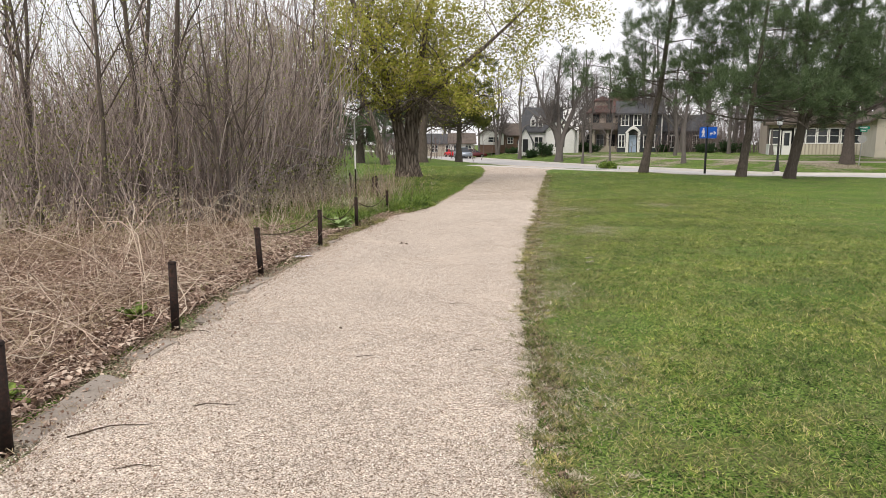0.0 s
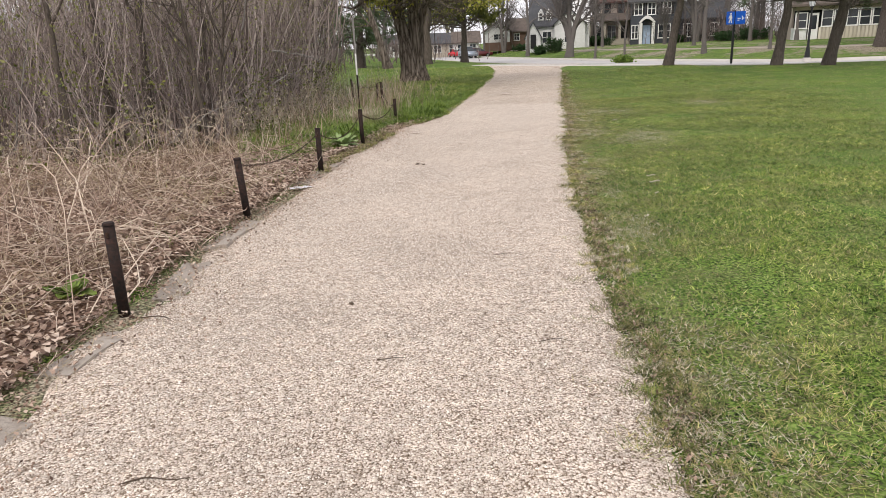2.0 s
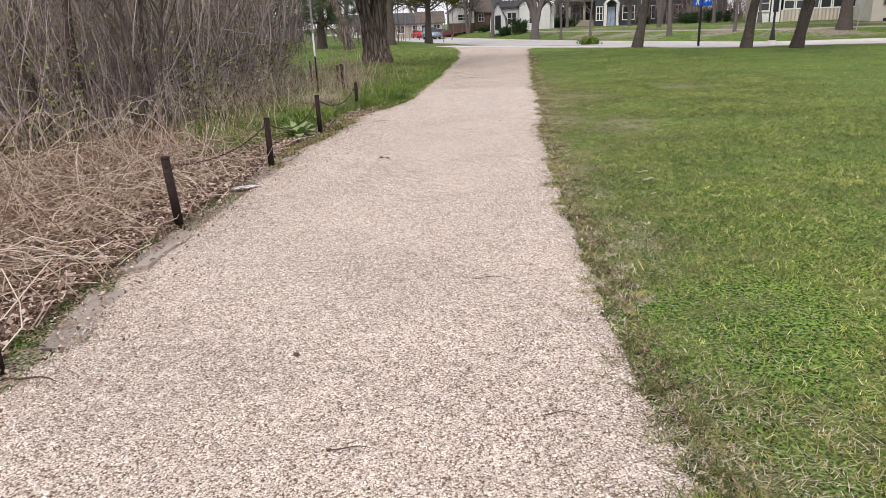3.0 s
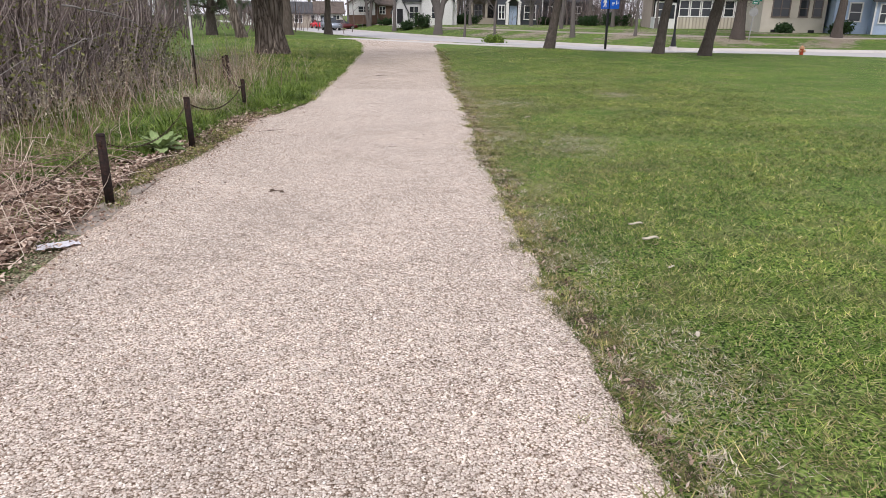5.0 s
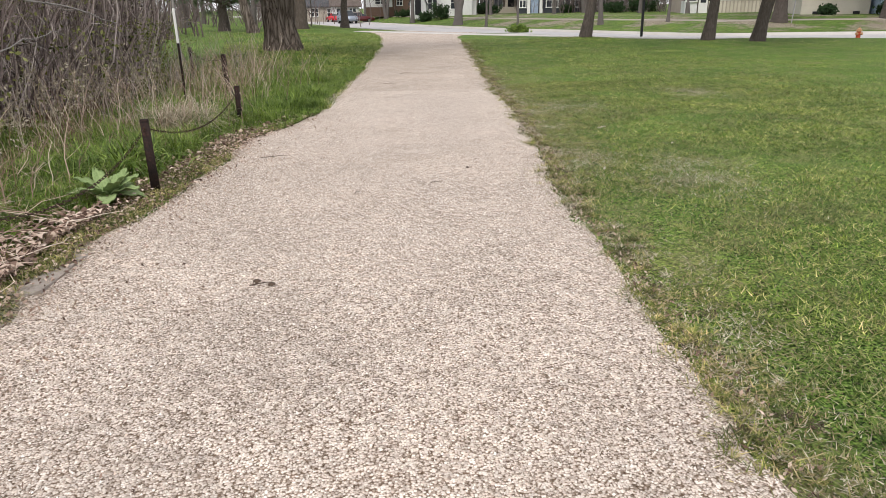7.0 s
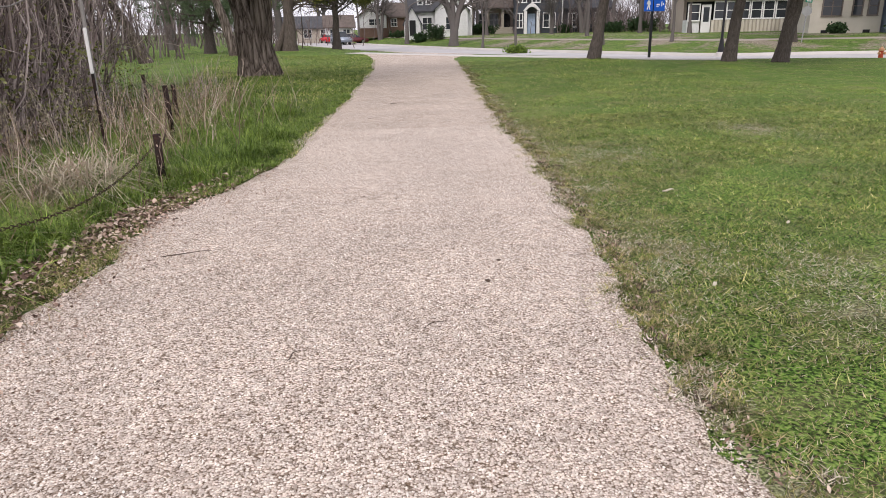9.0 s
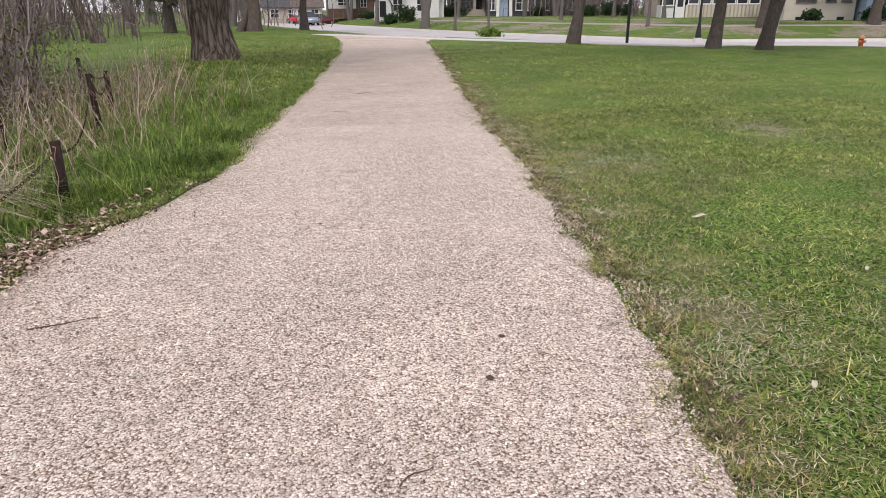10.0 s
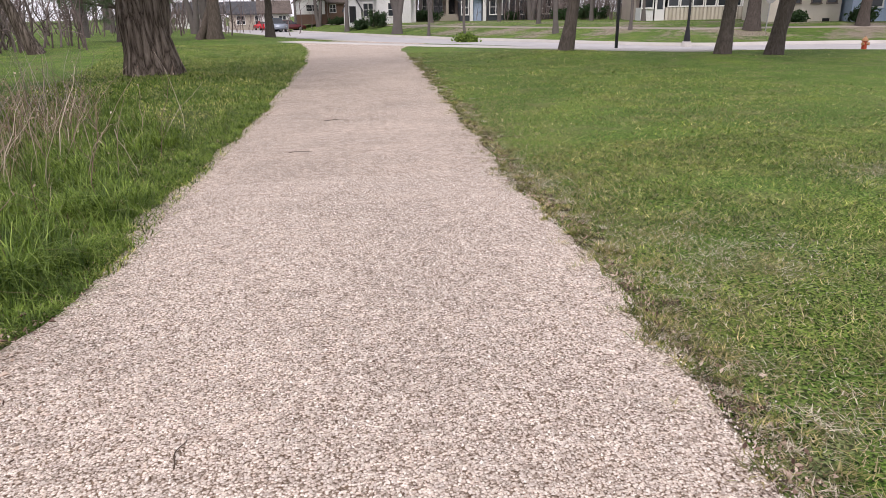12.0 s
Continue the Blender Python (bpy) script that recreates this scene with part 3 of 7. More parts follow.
def ground_material():
    m = bpy.data.materials.new("park_ground")
    m.use_nodes = True
    n, l = m.node_tree.nodes, m.node_tree.links
    b = n["Principled BSDF"]
    b.inputs["Roughness"].default_value = 0.95
    b.inputs["Specular IOR Level"].default_value = 0.15
    co = n.new("ShaderNodeTexCoord").outputs["Object"]

    def noisy(scale, detail, stops, pos):
        t = n.new("ShaderNodeTexNoise")
        t.inputs["Scale"].default_value, t.inputs["Detail"].default_value = scale, detail
        l.new(co, t.inputs["Vector"])
        r = n.new("ShaderNodeValToRGB")
        while len(r.color_ramp.elements) < len(stops):
            r.color_ramp.elements.new(0.5)
        for e, p, c in zip(r.color_ramp.elements, pos, stops):
            e.position, e.color = p, (*c, 1)
        l.new(t.outputs["Fac"], r.inputs[0])
        return t.outputs["Fac"], r.outputs[0]

    def blend(f, a, c, mode="MIX"):
        x = n.new("ShaderNodeMix")
        x.data_type, x.blend_type = "RGBA", mode
        if isinstance(f, float):
            x.inputs[0].default_value = f
        else:
            l.new(f, x.inputs[0])
        l.new(a, x.inputs[6])
        l.new(c, x.inputs[7])
        return x.outputs[2]

    fine, green = noisy(60, 8, [(0.012, 0.022, 0.006), (0.075, 0.145, 0.02), (0.23, 0.335, 0.075)], (0.39, 0.5, 0.62))
    patch, broad = noisy(0.55, 4, [(0.75, 0.8, 0.7), (1, 1, 1), (1.35, 1.18, 1.1)], (0.32, 0.5, 0.68))
    green = blend(1.0, green, broad, "MULTIPLY")
    _, dry = noisy(55, 6, [(0.06, 0.065, 0.025), (0.17, 0.165, 0.07), (0.32, 0.29, 0.15)], (0.3, 0.5, 0.7))
    _, soil = noisy(60, 9, [(0.045, 0.035, 0.024), (0.22, 0.185, 0.135), (0.50, 0.44, 0.345)], (0.36, 0.5, 0.64))
    _, litter = noisy(28, 7, [(0.05, 0.028, 0.02), (0.15, 0.09, 0.062), (0.31, 0.215, 0.15)], (0.3, 0.5, 0.7))
    _, under = noisy(20, 5, [(0.025, 0.05, 0.012), (0.07, 0.10, 0.03), (0.17, 0.15, 0.07)], (0.3, 0.5, 0.7))
    mid = n.new("ShaderNodeTexNoise")
    mid.inputs["Scale"].default_value, mid.inputs["Detail"].default_value = 1.7, 6
    l.new(co, mid.inputs["Vector"])
    dryfac = n.new("ShaderNodeMapRange")
    for k, v in ((1, 0.48), (2, 0.68), (3, 0.0), (4, 0.6)):
        dryfac.inputs[k].default_value = v
    l.new(mid.outputs["Fac"], dryfac.inputs[0])
    col = blend(dryfac.outputs[0], green, dry)
    zone = n.new("ShaderNodeVertexColor")
    zone.layer_name = "zone"
    sep = n.new("ShaderNodeSeparateColor")
    l.new(zone.outputs[0], sep.inputs[0])

    def ragged(sock):
        a = n.new("ShaderNodeMath")
        a.operation = "ADD"
        l.new(sock, a.inputs[0])
        l.new(mid.outputs["Fac"], a.inputs[1])
        r = n.new("ShaderNodeMapRange")
        for k, v in ((1, 0.82), (2, 1.15), (3, 0.0), (4, 1.0)):
            r.inputs[k].default_value = v
        l.new(a.outputs[0], r.inputs[0])
        return r.outputs[0]

    col = blend(ragged(sep.outputs[2]), col, under)
    col = blend(ragged(sep.outputs[0]), col, litter)
    col = blend(ragged(sep.outputs[1]), col, soil)
    l.new(col, b.inputs["Base Color"])
    bp = n.new("ShaderNodeBump")
    bp.inputs["Strength"].default_value, bp.inputs["Distance"].default_value = 0.5, 0.02
    l.new(fine, bp.inputs["Height"])
    l.new(bp.outputs[0], b.inputs["Normal"])
    return m


gme.materials.append(ground_material())
ground = tagged(new("ground", gme), "mown green park lawn with worn and dry patches", "ground", kind="structure")


def path_material():
    """Crushed limestone: packed fines with grit of several sizes."""
    m = bpy.data.materials.new("crushed_limestone")
    m.use_nodes = True
    n, l = m.node_tree.nodes, m.node_tree.links
    b = n["Principled BSDF"]
    b.inputs["Roughness"].default_value = 0.95
    b.inputs["Specular IOR Level"].default_value = 0.15
    co = n.new("ShaderNodeTexCoord").outputs["Object"]
    v = n.new("ShaderNodeTexVoronoi")
    v.inputs["Scale"].default_value = 115
    l.new(co, v.inputs["Vector"])
    r = n.new("ShaderNodeValToRGB")
    els = r.color_ramp.elements
    while len(els) < 4:
        els.new(0.5)
    for e, p, c in zip(els, (0.02, 0.25, 0.65, 0.95), ((0.24, 0.185, 0.14), (0.52, 0.445, 0.38), (0.66, 0.58, 0.505), (0.84, 0.775, 0.70))):
        e.position, e.color = p, (*c, 1)
    sp = n.new("ShaderNodeSeparateColor")
    l.new(v.outputs["Color"], sp.inputs[0])
    l.new(sp.outputs[0], r.inputs[0])
    t = n.new("ShaderNodeTexNoise")
    t.inputs["Scale"].default_value, t.inputs["Detail"].default_value = 0.9, 6
    l.new(co, t.inputs["Vector"])
    r2 = n.new("ShaderNodeValToRGB")
    r2.color_ramp.elements[0].position, r2.color_ramp.elements[0].color = 0.32, (0.86, 0.84, 0.82, 1)
    r2.color_ramp.elements[1].position, r2.color_ramp.elements[1].color = 0.68, (1.08, 1.05, 1.02, 1)
    l.new(t.outputs["Fac"], r2.inputs[0])
    x = n.new("ShaderNodeMix")
    x.data_type, x.blend_type = "RGBA", "MULTIPLY"
    x.inputs[0].default_value = 1.0
    l.new(r.outputs[0], x.inputs[6])
    l.new(r2.outputs[0], x.inputs[7])
    for scale, low, high in ((34, 0.84, 1.18), (9, 0.92, 1.10)):
        g = n.new("ShaderNodeTexNoise")
        g.inputs["Scale"].default_value, g.inputs["Detail"].default_value = scale, 4
        l.new(co, g.inputs["Vector"])
        gr = n.new("ShaderNodeMapRange")
        for k, val in ((1, 0.36), (2, 0.64), (3, low), (4, high)):
            gr.inputs[k].default_value = val
        l.new(g.outputs["Fac"], gr.inputs[0])
        gm = n.new("ShaderNodeMix")
        gm.data_type, gm.blend_type = "RGBA", "MULTIPLY"
        gm.inputs[0].default_value = 1.0
        l.new(x.outputs[2], gm.inputs[6])
        l.new(gr.outputs[0], gm.inputs[7])
        x = gm
    # Darkens gaps between grit cells: dirt plus crevice shade put into the colour.
    crev_shade = n.new("ShaderNodeValToRGB")
    crev_shade.color_ramp.elements[0].position, crev_shade.color_ramp.elements[0].color = 0.46, (1, 1, 1, 1)
    crev_shade.color_ramp.elements[1].position, crev_shade.color_ramp.elements[1].color = 0.82, (0.27, 0.215, 0.17, 1)
    l.new(v.outputs["Distance"], crev_shade.inputs[0])
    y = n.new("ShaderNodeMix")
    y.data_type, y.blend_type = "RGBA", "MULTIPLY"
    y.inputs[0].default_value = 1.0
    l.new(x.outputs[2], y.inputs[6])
    l.new(crev_shade.outputs[0], y.inputs[7])
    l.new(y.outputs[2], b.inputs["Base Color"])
    bp = n.new("ShaderNodeBump")
    bp.inputs["Strength"].default_value, bp.inputs["Distance"].default_value = 0.7, 0.008
    bp.invert = True
    l.new(v.outputs["Distance"], bp.inputs["Height"])
    l.new(bp.outputs[0], b.inputs["Normal"])
    return m


M_PATH = path_material()
py_ = np.concatenate([np.arange(-6, 24, 0.08), np.arange(24, 54.5, 0.3)])
cols = np.concatenate([np.linspace(0, 0.12, 7), np.linspace(0.16, 0.84, 16), np.linspace(0.88, 1, 7)])
edge_rng = np.random.default_rng(4)


def ragged_line(step, amp):
    k = np.arange(-8, 58, step)
    return np.interp(py_, k, edge_rng.normal(size=len(k)) * amp)


lx = left_x(py_) + ragged_line(0.9, 0.05) + ragged_line(0.2, 0.03) - 0.05
rx_ = right_x(py_) + ragged_line(1.1, 0.025) + ragged_line(0.35, 0.018) + ragged_line(0.17, 0.02) + 0.02
PX = lx[:, None] + (rx_ - lx)[:, None] * cols[None]
PY = np.repeat(py_[:, None], len(cols), 1)
rim = np.minimum(cols, 1 - cols)[None] * (rx_ - lx)[:, None]
PZ = ground_z(PX, PY) + 0.012 * ss(0, 0.28, rim) + 0.003 - 0.04 * ss(0.05, 0.0, rim) + 0.004 * wob(PX * 1.3, PY * 1.3) + 0.003 * wob(PX * 4, PY * 4)
ids = np.arange(PX.size).reshape(PX.shape)
pf = np.stack([ids[:-1, :-1], ids[:-1, 1:], ids[1:, 1:], ids[1:, :-1]], -1).reshape(-1, 4)
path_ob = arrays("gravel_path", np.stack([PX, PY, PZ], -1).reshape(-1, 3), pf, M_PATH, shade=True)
tagged(path_ob, "pale tan crushed limestone footpath beside the lawn", "path", kind="structure")


def right_edge(y):
    return np.interp(y, py_, rx_)


def left_edge(y):
    return np.interp(y, py_, lx)


def path_z(x, y):
    rim = np.minimum(x - left_x(y), right_x(y) - x)
    return ground_z(x, y) + 0.012 * ss(0, 0.28, rim) + 0.003 - 0.03 * ss(0.05, -0.05, rim)


# ---- road, kerbs and pavement ----
def offset_line(line, d):
    t = np.gradient(line, axis=0)
    t /= np.linalg.norm(t, axis=1, keepdims=True)
    return line + np.stack([-t[:, 1], t[:, 0]], 1) * d


def resample(line, step):
    s = np.concatenate([[0], np.cumsum(np.linalg.norm(np.diff(line, axis=0), axis=1))])
    q = np.linspace(0, s[-1], int(s[-1] / step) + 2)
    return np.stack([np.interp(q, s, line[:, 0]), np.interp(q, s, line[:, 1])], 1)


def strip(name, a, b, z, mat, label, category, thick=0.0):
    """A band between two lines of equal count, with an upright rim when it has a thickness."""
    n = len(a)
    za = z if np.isscalar(z) else z[0]
    A = np.column_stack([a, np.full(n, 0.0) + za])
    B = np.column_stack([b, np.full(n, 0.0) + (z if np.isscalar(z) else z[1])])
    rows = [A, B]
    if thick:
        rows = [A - [0, 0, thick], A, B, B - [0, 0, thick]]
    V = np.stack(rows, 1)
    ids = np.arange(V.shape[0] * V.shape[1]).reshape(V.shape[:2])
    f = np.stack([ids[:-1, :-1], ids[:-1, 1:], ids[1:, 1:], ids[1:, :-1]], -1).reshape(-1, 4)
    return tagged(arrays(name, V.reshape(-1, 3), f, mat), label, category, kind="structure")


def even(line, count):
    s = np.concatenate([[0], np.cumsum(np.linalg.norm(np.diff(line, axis=0), axis=1))])
    q = np.linspace(0, 1, count) ** 1.0 * s[-1]
    return np.stack([np.interp(q, s, line[:, 0]), np.interp(q, s, line[:, 1])], 1)


strip("road", even(ROAD_NEAR, 260), even(ROAD_FAR, 260), -0.43, M_ASPHALT, "worn pale grey asphalt residential street", "road")
for nm, line, sgn, top_z in (("kerb_near", ROAD_NEAR, 1, -0.33), ("kerb_far", ROAD_FAR, -1, -0.25)):
    rl = resample(line, 1.0)
    inner = offset_line(rl, -0.24 * -sgn)
    strip(nm, inner if sgn > 0 else rl, rl if sgn > 0 else inner, top_z, M_CONCRETE, "pale concrete street kerb", "kerb", 0.25)
sw = resample(SIDEWALK, 0.5)
sa, sb = offset_line(sw, 0.85), offset_line(sw, -0.85)
strip("pavement", sa, sb, (ground_z(sa[:, 0], sa[:, 1]) + 0.02, ground_z(sb[:, 0], sb[:, 1]) + 0.02), M_CONCRETE, "pale concrete pavement along the street", "pavement", 0.1)
fw = resample(offset_line(resample(ROAD_FAR, 2.0), 6.0)[18:], 0.5)
fa, fb = offset_line(fw, 0.25), offset_line(fw, -0.25)
strip("pavement_far", fa, fb, (ground_z(fa[:, 0], fa[:, 1]) + 0.03, ground_z(fb[:, 0], fb[:, 1]) + 0.03), M_STONE, "dull concrete pavement before the houses", "pavement", 0.1)
# ---- things, space by space ----
# ---- chain fence along the planting ----
def bollard(x, y, h, lean_x, lean_y, label):
    ob = empty("bollard", pose(x, y, gz(x, y) - 0.02, lean_y, lean_x, 0), label, "bollard", "chain fence posts")
    bm = cyl(bmesh.new(), Matrix.Identity(4), 0.034, 0.033, h - 0.012, 20)
    part("shaft", bm, M_POST, ob, "", True)
    bm = cyl(bmesh.new(), Matrix.Translation((0, 0, h - 0.012)), 0.037, 0.03, 0.014, 20)
    part("cap", bm, M_POST, ob)
    for sgn in (1, -1):
        bm = bmesh.new()
        box(bm, -0.008, 0.008, sgn * 0.03 - 0.012, sgn * 0.03 + 0.012, h - 0.085, h - 0.05, 0.003)
        part("chain_eye", bm, M_CHAIN, ob)
    return Matrix(ob.matrix_world) @ Vector((0, 0, h - 0.065))


POSTS = [(-1.97, 2.76, 0.60, 1, 1), (-2.0, 5.12, 0.60, 0, 0), (-1.9, 7.57, 0.60, -3, 1), (-1.6, 9.97, 0.59, 0, 0), (-1.33, 12.45, 0.60, -1, 0),
         (-1.0, 15.7, 0.52, 0, 0), (-1.52, 19.0, 0.72, -2, 1), (-1.82, 21.0, 0.60, -1, 0), (-2.9, 23.9, 0.62, -2, 0)]
tops = [bollard(x, y, h, a, b, "short dark painted steel post at the planting edge") for x, y, h, a, b in POSTS]


def chain(a, b, sag):
    """Linked chain hanging between two posts."""
    a, b = np.array(a), np.array(b)
    q = np.linspace(0, 1, 200)
    line = a + (b - a) * q[:, None]
    line[:, 2] -= sag * 4 * q * (1 - q)
    s = np.concatenate([[0], np.cumsum(np.linalg.norm(np.diff(line, axis=0), axis=1))])
    n = int(s[-1] / 0.042)
    u = (np.arange(n) + 0.5) / n * s[-1]
    C = np.stack([np.interp(u, s, line[:, k]) for k in range(3)], 1)
    D = unit(np.gradient(C, axis=0))
    up = np.array([0.0, 0, 1])
    S = unit(np.cross(D, up))
    N = np.cross(S, D)
    odd = (np.arange(n) % 2 == 1)[:, None]
    W = np.where(odd, S, N)
    th = np.linspace(0, 2 * np.pi, 10, endpoint=False)
    oval = C[:, None] + D[:, None] * (0.027 * np.cos(th))[None, :, None] + W[:, None] * (0.0105 * np.sin(th))[None, :, None]
    oval = np.concatenate([oval, oval[:, :1]], 1)
    v, f = tubes(oval, np.full(oval.shape[:2], 0.0026), 4)
    return tagged(arrays("chain", v, f, M_CHAIN, shade=True), "rusty dark chain hanging between short posts", "chain", "chains of the fence")


for a, b, sag in zip(tops[2:-1], tops[3:], (0.12, 0.2, 0.2, 0.24, 0.2, 0.12)):
    chain(a, b, sag)

# ---- edging stones half sunk beside the posts ----
for x, y, ln, turn, tilt in ((-2.02, 2.25, 0.55, -3, 1), (-1.95, 3.35, 0.95, -4, 2), (-1.95, 4.55, 0.55, -8, -1), (-1.86, 5.75, 0.75, 3, 1), (-1.86, 7.0, 0.95, -3, -1.5), (-1.63, 9.6, 0.75, -8, 1), (-1.5, 10.75, 0.85, -6, -1)):
    bm = bmesh.new()
    box(bm, -0.1, 0.1, -ln / 2, ln / 2, -0.09, 0.025)
    bmesh.ops.subdivide_edges(bm, edges=list(bm.edges), cuts=3, use_grid_fill=True)
    for v in bm.verts:
        v.co += Vector((noise.noise(v.co * 9 + Vector((x * 7, y * 3, 0))), noise.noise(v.co * 7 + Vector((5, y, x))), noise.noise(v.co * 8 + Vector((y * 5, 0, 9))))) * 0.026
    ob = part("edging_stone", bm, M_STONE)
    ob.matrix_world = pose(x, y, -0.017, tilt, tilt * 3, turn)
    tagged(ob, "worn grey concrete edging stone half sunk beside gravel", "edging stone", "edging stones")

# ---- litter beside the path ----
bm = bmesh.new()
bmesh.ops.create_grid(bm, x_segments=18, y_segments=10, size=0.5)
for v in bm.verts:
    a = noise.noise(v.co * 6) * 0.5 + noise.noise(v.co * 14) * 0.25
    v.co = Vector((v.co.x * 0.40 + 0.02 * noise.noise(v.co * 5 + Vector((3, 0, 0))), v.co.y * 0.20 * (1 - 0.4 * abs(v.co.x)) + 0.03 * noise.noise(v.co * 4), 0.03 + 0.055 * abs(a)))
bmesh.ops.solidify(bm, geom=list(bm.faces), thickness=0.002)
ob = part("crumpled_paper", bm, M_PAPER)
ob.matrix_world = pose(-1.66, 8.92, 0.0, 0, 0, 22) @ Matrix.Scale(0.62, 4)
tagged(ob, "crumpled white paper litter at the gravel edge", "litter")


def stick(x, y, ln, turn, r=0.006, name="twig", label="dark fallen twig lying on the gravel"):
    n = 7
    q = np.linspace(-0.5, 0.5, n)
    r = r * 0.7
    P = np.stack([q * ln, 0.05 * ln * np.sin(q * 7 + x * 3), 0.004 + 0.006 * np.cos(q * 5)], 1)[None]
    v, f = tubes(P, (r * np.linspace(1, 0.4, n))[None], 5)
    ob = arrays(name, v, f, M_TWIGDARK)
    ob.matrix_world = pose(x, y, float(path_z(np.array(x), np.array(y))) + r * 0.6, 0, 0, turn)
    return tagged(ob, label, "twig", "fallen twigs")


for a in ((-1.55, 3.0, 0.42, 25, 0.008), (-1.2, 2.55, 0.2, 10, 0.006), (-1.1, 3.35, 0.25, 5, 0.006), (-1.75, 5.0, 0.28, -15, 0.008), (0.55, 4.45, 0.18, -8, 0.004), (-0.3, 4.3, 0.16, 3, 0.005),
          (0.45, 6.0, 0.25, -10, 0.004), (-0.33, 10.2, 0.13, 8, 0.006), (0.9, 12.2, 0.14, 30, 0.005), (-0.45, 13.6, 0.3, 15, 0.006), (0.25, 12.0, 0.12, 60, 0.005), (0.6, 15.2, 0.16, 80, 0.004), (1.3, 20.3, 0.25, 0, 0.006), (1.9, 22.5, 0.3, 10, 0.008)):
    stick(*a)


def clod(x, y, r):
    bm = bmesh.new()
    bmesh.ops.create_icosphere(bm, subdivisions=2, radius=r)
    for v in bm.verts:
        v.co = Vector((v.co.x * 1.3, v.co.y, v.co.z * 0.6)) + v.normal * noise.noise(v.co * 60 + Vector((x, y, 0))) * r * 0.5
    ob = part("clod", bm, M_TWIGDARK)
    ob.matrix_world = pose(x, y, float(path_z(np.array(x), np.array(y))) + r * 0.35, 0, 0, x * 90)
    tagged(ob, "small dark crumb of bark on the gravel", "debris", "dark crumbs on the gravel")


for a in ((1.43, 13.05, 0.013), (-0.36, 10.24, 0.018), (-0.28, 10.18, 0.016), (1.28, 12.72, 0.014), (-0.6, 5.1, 0.014), (0.75, 14.9, 0.012), (1.0, 14.75, 0.01)):
    clod(*a)


def fallen_leaf(x, y, s, turn):
    bm = bmesh.new()
    bmesh.ops.create_grid(bm, x_segments=8, y_segments=4, size=0.5)
    for v in bm.verts:
        w = max(0.05, 1 - (2 * v.co.x) ** 2) ** 0.6
        v.co = Vector((v.co.x * s, v.co.y * s * 0.42 * w, 0.03 + 0.2 * s * v.co.y ** 2 * 2 + 0.08 * s * math.sin(v.co.x * 5)))
    bmesh.ops.solidify(bm, geom=list(bm.faces), thickness=0.0015)
    ob = part("fallen_leaf", bm, M_DRYLEAF_PALE)
    ob.matrix_world = pose(x, y, gz(x, y) - 0.012, 0, 0, turn)
    tagged(ob, "pale dry fallen leaf lying on the lawn", "leaf", "pale leaves on the lawn")


for a in ((2.3, 8.8, 0.10, -25), (2.24, 8.45, 0.11, -20), (3.27, 14.5, 0.10, -10), (2.45, 12.4, 0.05, 50), (1.75, 7.0, 0.05, 60), (2.1, 7.9, 0.05, 10), (3.6, 13.4, 0.05, 40)):
    fallen_leaf(*a)


# ---- mullein rosette and dock ----
def broad_leaf(ln, wd, rise, curl, fold=0.25):
    bm = bmesh.new()
    bmesh.ops.create_grid(bm, x_segments=10, y_segments=6, size=0.5)
    for v in bm.verts:
        q = v.co.x + 0.5
        w = math.sin(math.pi * min(1, 0.12 + 0.86 * q)) ** 0.8
        yy = v.co.y * wd * w
        v.co = Vector((q * ln * (1 - 0.25 * curl * q), yy, rise * ln * q - curl * ln * q * q * 0.7 + fold * abs(yy) + 0.01 * math.sin(q * 17 + v.co.y * 9)))
    bmesh.ops.solidify(bm, geom=list(bm.faces), thickness=0.003)
    return bm


def rosette(x, y, count, ln, wd, mat, name, label, category, rise=(0.3, 1.1)):
    ob = empty(name, pose(x, y, 0.02), label, category)
    r = random.Random(5)
    for i in range(count):
        inner = i / count
        lf = part("leaf", broad_leaf(ln * (1 - 0.45 * inner), wd * (1 - 0.3 * inner), rise[0] + (rise[1] - rise[0]) * inner, 0.55 - 0.3 * inner), mat, ob, "", True)
        lf.matrix_local = pose(0, 0, 0.01 + 0.03 * inner, 0, 0, i * 137.5 + r.uniform(-15, 15))


rosette(-1.62, 12.2, 15, 0.36, 0.15, M_MULLEIN, "mullein", "pale felted green mullein rosette beside the path", "plant")
cl = rng.normal(size=(260, 2)) * 0.2
v, f = tall_blades(np.column_stack([-1.72 + cl[:, 0], 13.25 + cl[:, 1], np.zeros(260)]), 0.44, 0.011, 1.25, 6)
tagged(arrays("daylily", v, f, M_TALLGRASS, shade=True), "lush green clump of long arching strap leaves", "plant")
cl = rng.normal(size=(90, 2)) * 0.14
v, f = tall_blades(np.column_stack([-1.25 + cl[:, 0], 16.9 + cl[:, 1], np.zeros(90)]), 0.36, 0.010, 1.3, 7)
tagged(arrays("daylily", v, f, M_TALLGRASS, shade=True), "lush green clump of long arching strap leaves", "plant")
rosette(-2.45, 5.35, 9, 0.2, 0.12, M_TALLGRASS, "burdock", "low green broad-leaved weed among dry leaves", "plant", (0.5, 1.2))
rosette(-2.35, 3.35, 8, 0.18, 0.11, M_TALLGRASS, "burdock", "low green broad-leaved weed among dry leaves", "plant", (0.4, 1.0))

